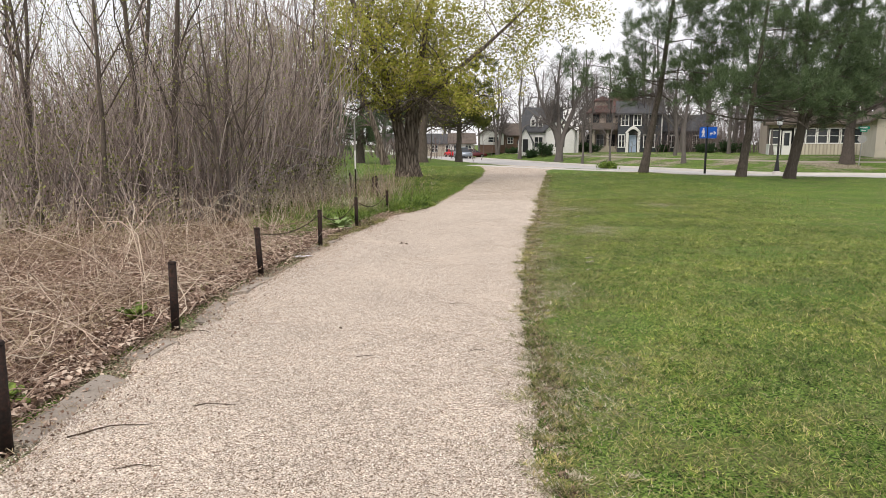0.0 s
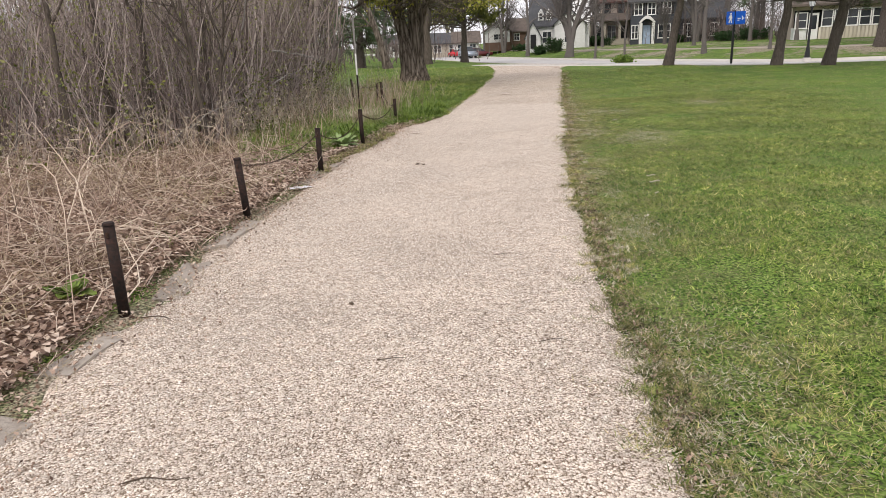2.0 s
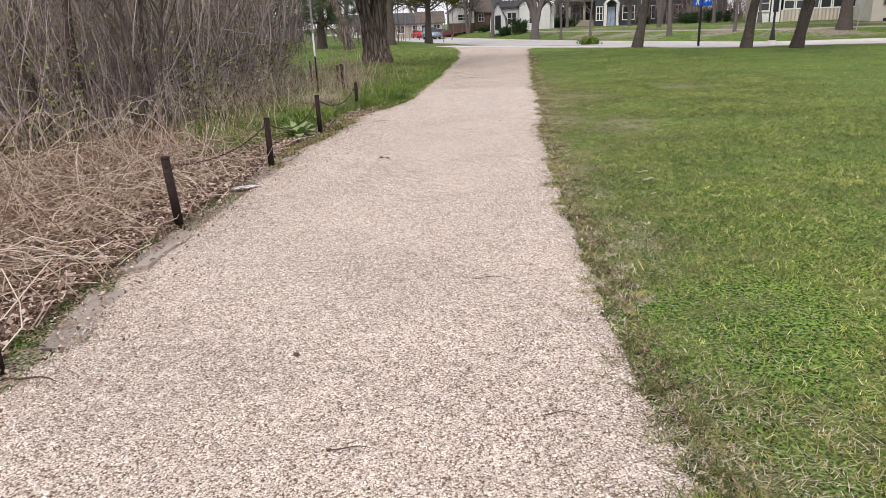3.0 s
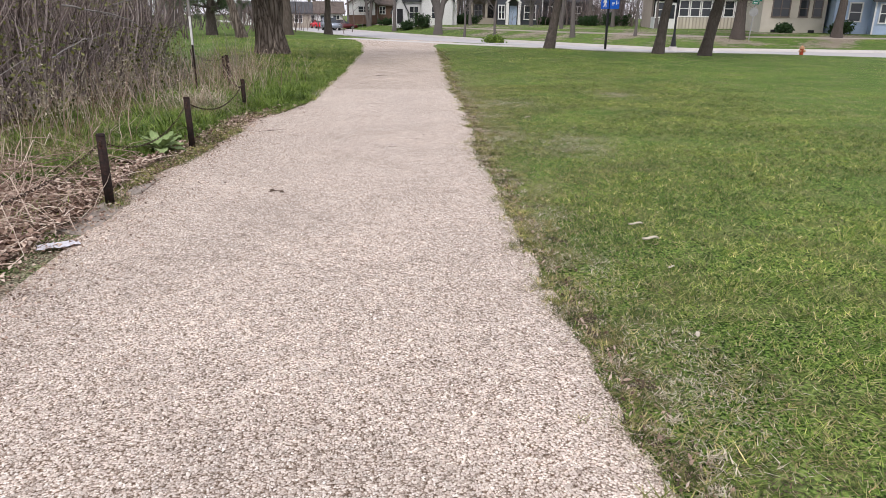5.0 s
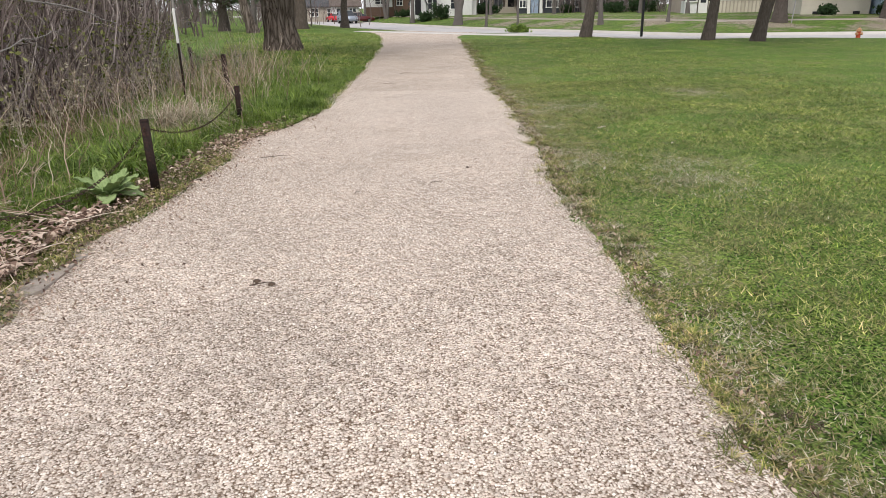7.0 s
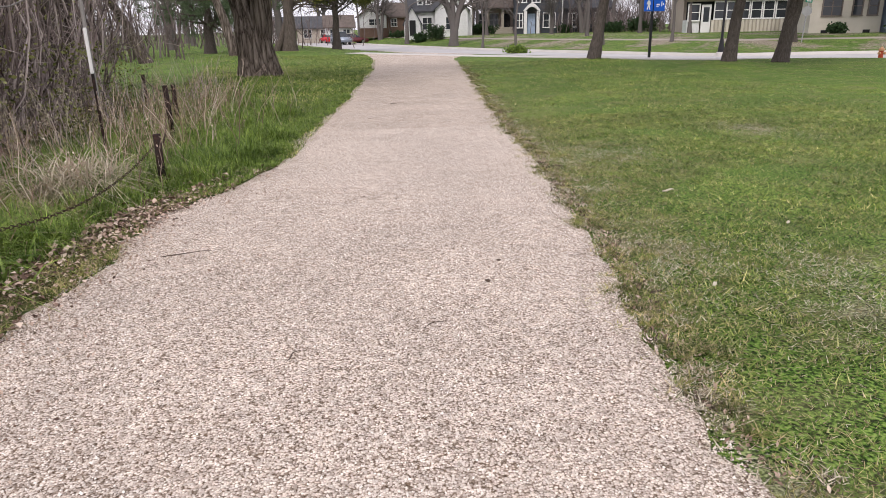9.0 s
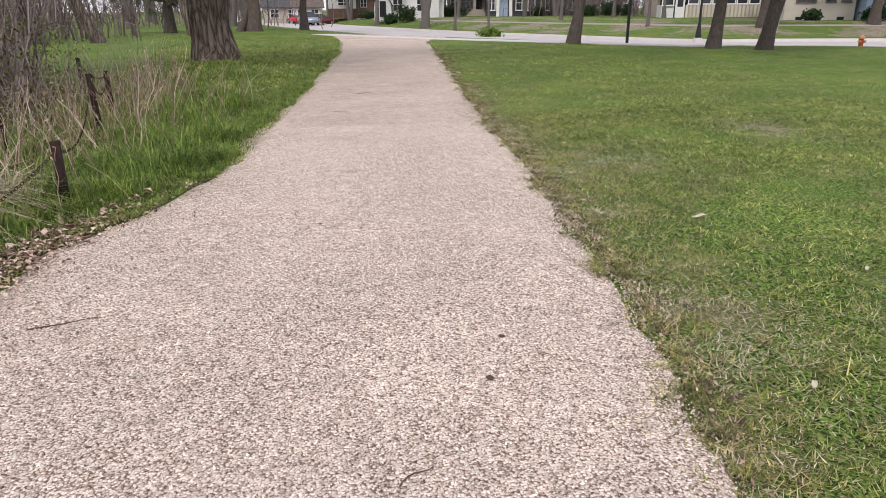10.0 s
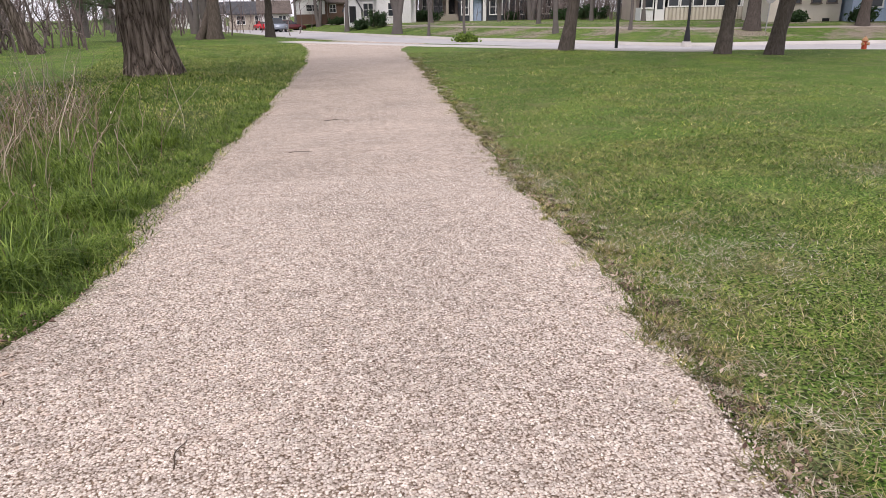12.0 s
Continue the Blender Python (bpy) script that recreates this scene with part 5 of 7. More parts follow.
tagged(arrays("far_scrub", v, f, M_FARTWIG, shade=True), "distant tangle of bare grey-brown trees and scrub", "scrub", kind="stuff")


# ---- houses across the street ----
def window(parent, x, z, w, h, y=0.0, bars=1, mat=M_WHITE):
    """A framed window on a wall that faces -y."""
    fr = bmesh.new()
    t = 0.09
    ring = []
    for yy in (y - 0.07, y + 0.02):
        for g in (t, 0.0):
            ring.append([fr.verts.new((x + sx * (w / 2 + g), yy, z + (h + g if sz > 0 else -g))) for sx, sz in ((-1, -1), (1, -1), (1, 1), (-1, 1))])
    for k in range(4):
        j = (k + 1) % 4
        for p, q in ((0, 1), (1, 3), (3, 2), (2, 0)):
            fr.faces.new((ring[p][k], ring[p][j], ring[q][j], ring[q][k]))
    bmesh.ops.recalc_face_normals(fr, faces=list(fr.faces))
    win = part("window", fr, mat, parent, "white window frame" if mat is M_WHITE else "")
    part("sill", box(bmesh.new(), x - w / 2 - t * 1.4, x + w / 2 + t * 1.4, y - 0.11, y - 0.072, z - t - 0.01, z - t + 0.05), mat, win)
    part("glazing_bar", box(bmesh.new(), x - w / 2, x + w / 2, y - 0.05, y + 0.01, z + h * 0.5 - 0.025, z + h * 0.5 + 0.025), mat, win)
    for b in range(1, bars):
        bx = x - w / 2 + w * b / bars
        part("glazing_bar", box(bmesh.new(), bx - 0.04, bx + 0.04, y - 0.06, y + 0.013, z, z + h), mat, win)
    part("pane", box(bmesh.new(), x - w / 2, x + w / 2, y - 0.03, y - 0.012, z, z + h), M_GLASS, win, "dark window glass")
    return win


def gable_roof(x0, x1, y0, y1, ze, zr, over=0.4, ridge="x", thick=0.18):
    bm = bmesh.new()
    if ridge == "x":
        ym = (y0 + y1) / 2
        sl = (zr - ze) / (ym - y0)
        e = ze - over * sl
        out = [(y0 - over, e), (ym, zr), (y1 + over, e), (y1 + over, e + thick), (ym, zr + thick), (y0 - over, e + thick)]
        a = [bm.verts.new((x0 - over, p, q)) for p, q in out]
        b = [bm.verts.new((x1 + over, p, q)) for p, q in out]
    else:
        xm = (x0 + x1) / 2
        sl = (zr - ze) / (xm - x0)
        e = ze - over * sl
        out = [(x0 - over, e), (xm, zr), (x1 + over, e), (x1 + over, e + thick), (xm, zr + thick), (x0 - over, e + thick)]
        a = [bm.verts.new((p, y0 - over, q)) for p, q in out]
        b = [bm.verts.new((p, y1 + over, q)) for p, q in out]
    n = len(out)
    for tri in ((0, 1, 4, 5), (1, 2, 3, 4)):
        bm.faces.new([a[i] for i in tri])
        bm.faces.new([b[i] for i in tri][::-1])
    for i in range(n):
        bm.faces.new((a[i], b[i], b[(i + 1) % n], a[(i + 1) % n]))
    bmesh.ops.recalc_face_normals(bm, faces=bm.faces)
    return bm


def hip_roof(x0, x1, y0, y1, ze, zr, over=0.5, flat=0.15):
    bm = bmesh.new()
    xa, xb, ya, yb = x0 - over, x1 + over, y0 - over, y1 + over
    low = [bm.verts.new(p) for p in ((xa, ya, ze - 0.15), (xb, ya, ze - 0.15), (xb, yb, ze - 0.15), (xa, yb, ze - 0.15))]
    mid = [bm.verts.new(p) for p in ((xa, ya, ze), (xb, ya, ze), (xb, yb, ze), (xa, yb, ze))]
    xm, ym = (x0 + x1) / 2, (y0 + y1) / 2
    fx, fy = (x1 - x0) * flat, (y1 - y0) * 0.02
    top = [bm.verts.new(p) for p in ((xm - fx, ym - fy, zr), (xm + fx, ym - fy, zr), (xm + fx, ym + fy, zr), (xm - fx, ym + fy, zr))]
    bm.faces.new(low)
    bm.faces.new(top)
    for ring, nxt in ((low, mid), (mid, top)):
        for i in range(4):
            bm.faces.new((ring[i], ring[(i + 1) % 4], nxt[(i + 1) % 4], nxt[i]))
    bmesh.ops.recalc_face_normals(bm, faces=bm.faces)
    return bm


def shell(bm, x0, x1, y0, y1, z0, z1, gable=None, ridge="x"):
    """House walls: a solid block, with gable ends up to the ridge."""
    if gable is None:
        return box(bm, x0, x1, y0, y1, z0, z1)
    if ridge == "y":
        return prism(bm, [(x0, z0), (x1, z0), (x1, z1), ((x0 + x1) / 2, gable), (x0, z1)], y0, y1)
    ym = (y0 + y1) / 2
    out = [(y0, z0), (y1, z0), (y1, z1), (ym, gable), (y0, z1)]
    a = [bm.verts.new((x0, p, q)) for p, q in out]
    b = [bm.verts.new((x1, p, q)) for p, q in out]
    bm.faces.new(a)
    bm.faces.new(b[::-1])
    for i in range(5):
        bm.faces.new((a[i], b[i], b[(i + 1) % 5], a[(i + 1) % 5]))
    bmesh.ops.recalc_face_normals(bm, faces=bm.faces)
    return bm


def house(x, y, turn, label, size=1.0, z=0.0):
    return empty("house", pose(x, y, z, 0, 0, turn) @ Matrix.Scale(size, 4), label, "house", "houses across the street")


# dark grey colonial
h4 = house(25.3, 97.3, -14, "dark slate-grey two-storey house with white trim and arched entry", 1.2, -0.15)
part("wall", shell(bmesh.new(), 0, 4.9, 0, 8.5, 0.0, 5.15, 6.7, "x"), M_SIDE_GREY, h4)
part("roof", gable_roof(0, 4.9, 0, 8.5, 5.15, 6.7, 0.35), M_ROOF_GREY, h4)
part("wing", shell(bmesh.new(), 4.9, 10.0, 1.5, 8, 0.0, 3.2, 5.0, "x"), M_SIDE_GREY, h4)
part("roof", gable_roof(4.95, 10.0, 1.5, 8, 3.2, 5.0, 0.3), M_ROOF_GREY, h4)
part("foundation", box(bmesh.new(), -0.05, 4.95, -0.05, 0, 0.2, 0.7), M_CONCRETE, h4)
for wx in (0.75, 2.15, 3.75):
    window(h4, wx, 3.85, 0.75, 1.15, 0, 2)
for wx, ww in ((0.45, 0.6), (3.55, 1.15)):
    window(h4, wx, 1.35, ww, 1.35, 0, 2)
for sx in (0.2, 1.3, 1.65, 2.7, 3.2, 4.35):
    part("shutter", box(bmesh.new(), sx - 0.13, sx + 0.13, -0.05, 0, 3.8, 5.05), M_BLACK, h4)
window(h4, 6.1, 1.35, 0.8, 1.3, 1.5, 2)
window(h4, 8.9, 1.35, 0.8, 1.3, 1.5, 2)
bm = bmesh.new()
for px in (1.05, 2.35):
    box(bm, px - 0.16, px + 0.16, -1.0, -0.7, 0.3, 2.95)
arch = [(0.8 + 1.8 * i / 12, 2.95 + 0.75 * math.sin(math.pi * i / 12)) for i in range(13)]
prism(bm, arch + [(2.35 - 1.3 * i / 8, 2.95 + 0.42 * math.sin(math.pi * i / 8)) for i in range(9)], -1.05, 0)
part("portico", bm, M_WHITE, h4, "white arched portico")
dr = part("door", box(bmesh.new(), 1.3, 2.1, -0.08, 0, 0.6, 2.7, 0.01), M_SIDE_BLUE, h4, "pale blue front door")
part("door_handle", box(bmesh.new(), 1.98, 2.03, -0.13, -0.08, 1.55, 1.68), M_GALV, dr)
part("step", box(bmesh.new(), 0.7, 2.7, -1.7, -0.02, 0.0, 0.55), M_CONCRETE, h4)
part("corner_board", box(bmesh.new(), 4.82, 4.94, -0.04, 0.02, 0.6, 5.1), M_WHITE, h4)

# beige house with hipped red-brown roof and porch
h3 = house(23.6, 108.5, -14, "pinkish-beige two-storey house with red-brown hipped roof and porch", 1.17, -0.15)
part("wall", box(bmesh.new(), 0, 8.4, 0, 9, 0.0, 5.9), M_SIDE_BEIGE, h3)
part("roof", hip_roof(0, 8.4, 0, 9, 5.9, 8.9, 0.6, 0.06), M_ROOF_RED, h3)
part("chimney", box(bmesh.new(), 3.0, 3.7, 3.0, 3.7, 7.5, 9.7, 0.02), M_SIDE_BROWN, h3, "brown brick chimney")
bm = prism(bmesh.new(), [(0.7, 6.3), (2.6, 6.3), (2.6, 7.5), (0.7, 7.5)], 0.9, 3.0)
dm = part("dormer", bm, M_SIDE_BEIGE, h3)
part("dormer_roof", hip_roof(0.7, 2.6, 0.9, 3.2, 7.5, 8.1, 0.25, 0.1), M_ROOF_RED, dm)
part("porch_roof", hip_roof(-1.4, 4.4, -2.6, 0.2, 3.7, 4.5, 0.3, 0.3), M_ROOF_BROWN, h3)
for px in (-1.1, 0.7, 2.5, 4.1):
    part("porch_post", box(bmesh.new(), px - 0.15, px + 0.15, -2.45, -2.15, 0.9, 3.7), M_SIDE_TAN, h3)
part("porch_rail", box(bmesh.new(), -1.2, 4.2, -2.5, -2.35, 0.5, 1.45), M_SIDE_TAN, h3)
part("porch_floor", box(bmesh.new(), -1.3, 4.3, -2.4, 0, 0.2, 0.95), M_CONCRETE, h3)
for wx in (0.9, 2.6, 5.0, 7.2):
    window(h3, wx, 4.4, 0.75, 1.2, 0, 1, M_ROOF_RED)
for wx in (0.2, 1.5):
    window(h3, wx, 1.6, 0.9, 1.4, 0, 2)
part("door", box(bmesh.new(), 2.5, 3.4, -0.06, 0, 0.95, 3.0, 0.01), M_BLACK, h3, "dark porch door")

# white house with grey roof and dormers
h2 = house(12.2, 99, -10, "white house with steep grey roof and two white dormers")
part("wall", shell(bmesh.new(), 0, 7.8, 0, 8, 0.2, 3.7, 7.0, "x"), M_SIDE_WHITE, h2)
part("roof", gable_roof(0, 5.2, 0, 8, 3.7, 7.0, 0.35), M_ROOF_GREY, h2)
part("wall", shell(bmesh.new(), 3.2, 7.2, -1.2, 3, 0.2, 3.7, 5.5, "y"), M_SIDE_WHITE, h2)
part("roof", gable_roof(3.2, 7.2, -1.2, 4, 3.7, 5.5, 0.3, "y"), M_ROOF_GREY, h2)
for dx in (1.35, 2.4):
    dm = part("dormer", prism(bmesh.new(), [(dx - 0.4, 4.2), (dx + 0.4, 4.2), (dx + 0.4, 5.2), (dx, 5.9), (dx - 0.4, 5.2)], 0.5, 3), M_SIDE_WHITE, h2)
    window(dm, dx, 4.45, 0.4, 0.75, 0.5)
bm = shell(bmesh.new(), -0.6, 1.4, -1.6, 0, 0.2, 2.2, 4.0, "y")
part("entry", bm, M_SIDE_WHITE, h2)
part("entry_roof", gable_roof(-0.6, 1.4, -1.6, 0, 2.2, 4.0, 0.2, "y"), M_ROOF_GREY, h2)
part("door", box(bmesh.new(), 0.05, 0.8, -1.66, -1.6, 0.7, 2.5, 0.01), M_BLACK, h2, "dark entry door")
window(h2, 2.2, 1.4, 1.1, 1.4, 0, 2)
window(h2, 5.2, 1.4, 1.3, 1.4, -1.2, 2)

# small white gabled house with brown brick wing
h1 = house(7.2, 118, 0, "small white gabled house with a brown brick wing")
part("wall", shell(bmesh.new(), 0, 4.0, 0, 7, 0.6, 3.5, 4.9, "y"), M_SIDE_WHITE, h1)
part("roof", gable_roof(0, 4.0, 0, 7, 3.5, 4.9, 0.3, "y"), M_ROOF_BROWN, h1)
part("brick_base", box(bmesh.new(), -0.05, 4.05, -0.08, 0, 0.4, 1.75), M_SIDE_BROWN, h1)
window(h1, 2.2, 2.2, 1.6, 0.8, 0, 2)
part("wing", box(bmesh.new(), 4.0, 8.6, 0.8, 7, 0.6, 3.4), M_SIDE_BROWN, h1)
part("roof", gable_roof(4.0, 8.6, 0.8, 7, 3.4, 5.3, 0.35), M_ROOF_BROWN, h1)
window(h1, 5.2, 2.0, 0.8, 1.0, 0.8, 2)
window(h1, 7.4, 2.0, 0.9, 1.0, 0.8, 2)

# far bungalows at the end of the street
for x, y, w, mat, rm in ((-2.5, 132, 6, M_SIDE_TAN, M_ROOF_GREY), (2.2, 126, 4.4, M_SIDE_WHITE, M_ROOF_BROWN), (-12, 150, 8, M_SIDE_WHITE, M_ROOF_GREY)):
    hb = house(x, y, 0, "small far bungalow with a low brown-grey roof")
    zb_ = gz(x, y)
    part("wall", shell(bmesh.new(), 0, w, 0, 7, zb_ - 0.2, zb_ + 2.5, zb_ + 4.2, "x"), mat, hb)
    part("roof", gable_roof(0, w, 0, 7, zb_ + 2.5, zb_ + 4.2, 0.4), rm, hb)
    window(hb, w * 0.3, zb_ + 0.9, 1.2, 1.2, 0, 2)
    window(hb, w * 0.75, zb_ + 0.9, 1.0, 1.2, 0, 2)

# white garage behind the grey house
h5 = house(37.0, 101.5, -16, "small white gabled garage behind bare shrubs", 1.18, -0.1)
part("wall", shell(bmesh.new(), 0, 3.2, 0, 5, 0.2, 2.5, 3.5, "y"), M_SIDE_WHITE, h5)
part("roof", gable_roof(0, 3.2, 0, 5, 2.5, 3.5, 0.2, "y"), M_ROOF_GREY, h5)
part("garage_door", box(bmesh.new(), 0.5, 2.7, -0.05, 0, 0.4, 2.3, 0.01), M_SIDE_TAN, h5)

# cream bungalow with a long glazed porch
h6 = house(33.7, 70.0, -20, "cream bungalow with brown roof and a long glazed porch", 1.09, -0.1)
part("wall", box(bmesh.new(), 0, 9.6, 2.4, 10, 0.0, 4.0), M_SIDE_BEIGE, h6)
part("upper_storey", shell(bmesh.new(), 1.2, 8.4, 1.9, 10, 3.6, 6.3, 8.3, "x"), M_SHINGLE, h6)
part("roof", gable_roof(1.2, 8.4, 1.9, 10, 6.3, 8.3, 0.5), M_ROOF_BROWN, h6)
bm = bmesh.new()
prism(bm, [(-0.4, 3.5), (10, 3.5), (10, 3.68), (-0.4, 3.68)], -0.5, 0.1)
a = [bm.verts.new(p) for p in ((-0.4, -0.5, 3.68), (10, -0.5, 3.68), (10, 2.3, 4.5), (-0.4, 2.3, 4.5), (-0.4, 2.3, 3.5), (10, 2.3, 3.5))]
for q in ((0, 1, 2, 3), (3, 2, 5, 4), (0, 3, 4), (1, 5, 2), (0, 4, 5, 1)):
    bm.faces.new([a[i] for i in q])
part("porch_roof", bm, M_ROOF_BROWN, h6)
part("porch_wall", box(bmesh.new(), 1.9, 9.6, 0, 2.4, 0.3, 1.75), M_SIDE_TAN, h6, "tan porch skirt behind pale pickets")
for i in range(26):
    part("picket", box(bmesh.new(), 1.92 + i * 0.296, 2.1 + i * 0.296, -0.06, 0, 0.35, 1.72, 0.01), M_PICKET, h6)
part("porch_lintel", box(bmesh.new(), 0, 9.6, 0, 0.2, 3.2, 3.5), M_SIDE_CREAM, h6)
# Black sheet added in place of the shade inside the glazed porch.
part("porch_dark_sheet", box(bmesh.new(), 0, 9.6, 0.8, 0.9, 1.7, 3.2), M_BLACK, h6, "black sheet standing in for the shaded porch interior")
for i in range(8):
    wx = 2.5 + i * 0.95
    window(h6, wx, 1.85, 0.72, 1.25, 0.04, 1)
window(h6, 0.5, 1.75, 0.8, 1.2, 0.1, 1)
part("entry_wall", box(bmesh.new(), 0.0, 1.0, 0.12, 2.4, 0.3, 1.75), M_SIDE_WHITE, h6)
sd = part("door", box(bmesh.new(), 1.1, 1.85, 0.05, 0.12, 0.6, 2.95, 0.01), M_WHITE, h6, "white storm door")
part("pane", box(bmesh.new(), 1.25, 1.7, 0.03, 0.05, 1.6, 2.75), M_GLASS, sd)
for wx in (2.6, 3.7, 6.0, 7.1):
    window(h6, wx, 4.85, 0.8, 1.1, 1.9, 1)
part("step", box(bmesh.new(), 1.0, 1.95, -0.9, 0.05, 0.0, 0.6), M_CONCRETE, h6)

# tan house with a gable
h7 = house(36.9, 57.8, -22, "pale cream stucco house with steep brown gable roof", 0.95, 0.1)
part("wall", shell(bmesh.new(), 0, 5.1, 0, 7, 0.2, 4.1, 5.9, "y"), M_STUCCO, h7)
part("roof", gable_roof(0, 5.1, 0, 7, 4.1, 5.9, 0.7, "y"), M_ROOF_BROWN, h7)
for wx, ww in ((1.5, 1.3), (3.3, 0.6), (4.4, 0.6)):
    window(h7, wx, 1.9, ww, 1.3, 0, 2 if ww > 1 else 1, M_SHINGLE)
for wx in (0.9, 2.2, 3.9):
    part("vent", box(bmesh.new(), wx, wx + 0.5, -0.03, 0, 0.55, 0.8), M_BLACK, h7)

# pale blue house
h8 = house(41.2, 54.8, -22, "pale blue sided house with white trim")
part("wall", shell(bmesh.new(), 0, 2.6, 0, 7, 0.0, 3.6, 4.8, "y"), M_SIDE_BLUE, h8)
part("roof", gable_roof(0, 2.6, 0, 7, 3.6, 4.8, 0.35, "y"), M_ROOF_GREY, h8)
part("porch", box(bmesh.new(), 2.6, 8.5, -1.0, 6, 0.0, 3.2), M_SIDE_BLUE, h8)
part("porch_roof", gable_roof(2.6, 8.5, -1.0, 6, 3.2, 5.0, 0.4), M_ROOF_GREY, h8)
for wx in (3.4, 4.5, 5.6, 6.7):
    window(h8, wx, 1.5, 0.9, 1.3, -1.0, 2)
window(h8, 1.5, 1.6, 0.8, 1.3, 0, 1)
part("corner_board", box(bmesh.new(), 2.5, 2.62, -1.05, -1.0, 0.2, 3.2), M_WHITE, h8)


# ---- shrubs ----
def shrub(x, y, w, h, label, mat=M_SHRUB, seed=1):
    global rng
    keep = rng
    rng = np.random.default_rng(seed)
    ob = empty("shrub", pose(x, y, gz(x, y) - 0.03), label, "shrub", "shrubs before the houses")
    n = 26
    base = rng.uniform(-0.35, 0.35, (n, 2)) * w
    top = np.column_stack([base * 1.35, rng.uniform(0.6, 1.0, n) * h])
    P = np.stack([np.column_stack([base, np.zeros(n)]), np.column_stack([base * 1.1, top[:, 2] * 0.5]), top], 1)
    R = np.full((n, 3), 0.015)
    Q, S = grow(P, R, 10, 0.1, 1, 0.5, 3, 0.7, 0.1)
    v, f = merged([tubes(P, R), tubes(Q, S)])
    arrays("twigwork", v, f, M_TWIGDARK, ob)
    C, D = along(Q, 9, 0.1)
    v, f = flakes(C + rng.normal(size=C.shape) * 0.08, 0.11)
    arrays("foliage", v, f, mat, ob)
    rng = keep


for i, (x, y, w, h) in enumerate(((14.6, 93.5, 2.0, 1.9), (13.0, 95, 1.6, 1.0), (20.6, 102.0, 3.8, 1.4), (22.6, 101.0, 2.6, 1.3), (30.6, 94.0, 1.5, 0.9), (35.6, 83, 3.4, 1.4), (33.2, 85, 2.8, 1.1), (41.0, 53.5, 1.3, 0.9), (37.5, 55.6, 0.9, 0.6), (12.2, 112, 2.2, 1.0))):
    shrub(x, y, w, h, "dark green clipped shrub before a house", seed=60 + i)
shrub(15.3, 61.5, 1.3, 0.4, "low green weed at the street kerb", M_TALLGRASS, 80)


# ---- cars ----
def car(x, y, turn, mat, profile, glasshouse, width, wheel_r, axles, label, name="car"):
    """profile and glasshouse: side outlines in length and height."""
    ob = empty(name, pose(x, y, gz(x, y) + 0.03 if abs(gz(x, y) + 0.46) < 0.02 else gz(x, y), 0, 0, turn), label, "car", "cars on the street")
    hw = width / 2
    bm = prism(bmesh.new(), profile, -hw, hw)
    bmesh.ops.bevel(bm, geom=[e for e in bm.edges if abs(e.verts[0].co.y) == hw and e.verts[0].co.y == e.verts[1].co.y], offset=0.09, segments=3, affect="EDGES")
    body = part("body", bm, mat, ob, "", True)
    bm = bmesh.new()
    n = len(glasshouse)
    zb = min(q for _, q in glasshouse)
    zt = max(q for _, q in glasshouse)
    ring = []
    for sgn in (-1, 1):
        ring.append([bm.verts.new((p, sgn * (hw - 0.09 - 0.2 * (q - zb) / (zt - zb)), q)) for p, q in glasshouse])
    bm.faces.new(ring[0])
    bm.faces.new(ring[1][::-1])
    for i in range(n):
        bm.faces.new((ring[0][i], ring[1][i], ring[1][(i + 1) % n], ring[0][(i + 1) % n]))
    bmesh.ops.recalc_face_normals(bm, faces=bm.faces)
    part("glasshouse", bm, M_GLASS, ob, "dark car windows")
    top = [p for p, q in glasshouse if q > zt - 0.08]
    bm = box(bmesh.new(), min(top) - 0.05, max(top) + 0.05, -hw + 0.26, hw - 0.26, zt - 0.03, zt + 0.03, 0.02)
    part("roof", bm, mat, ob)
    for p in (min(top), max(top), (min(top) + max(top)) / 2):
        for sgn in (-1, 1):
            bm = bmesh.new()
            cyl(bm, look((p, sgn * (hw - 0.29), zt), (p, sgn * (hw - 0.09), zb)) @ Matrix.Rotation(math.pi, 4, "X"), 0.03, 0.04, math.hypot(0.2, zt - zb), 6)
            part("pillar", bm, mat, ob)
    for ax in axles:
        for sgn in (-1, 1):
            w = part("wheel", cyl(bmesh.new(), pose(ax, sgn * (hw - 0.1) + 0.11, wheel_r, 90, 0, 0), wheel_r, wheel_r, 0.22, 20), M_TYRE, ob, "black tyre")
            part("rim", cyl(bmesh.new(), pose(ax, sgn * (hw + 0.015) + 0.01, wheel_r, 90, 0, 0), wheel_r * 0.62, wheel_r * 0.62, 0.02, 14), M_RIM, w, "alloy rim")
    x0, x1 = min(p for p, _ in profile), max(p for p, _ in profile)
    for sgn in (-1, 1):
        part("tail_light", box(bmesh.new(), x0 - 0.005, x0 + 0.06, sgn * hw * 0.75 - 0.15, sgn * hw * 0.75 + 0.15, 0.72, 0.86, 0.01), M_TAIL, ob, "red tail light")
        part("headlight", box(bmesh.new(), x1 - 0.1, x1 - 0.02, sgn * hw * 0.72 - 0.16, sgn * hw * 0.72 + 0.16, 0.58, 0.72, 0.01), M_LAMPGLASS, ob, "clear headlight")
    part("bumper", box(bmesh.new(), x0 - 0.03, x0 + 0.2, -hw + 0.12, hw - 0.12, 0.28, 0.5, 0.03), mat, ob)
    return ob


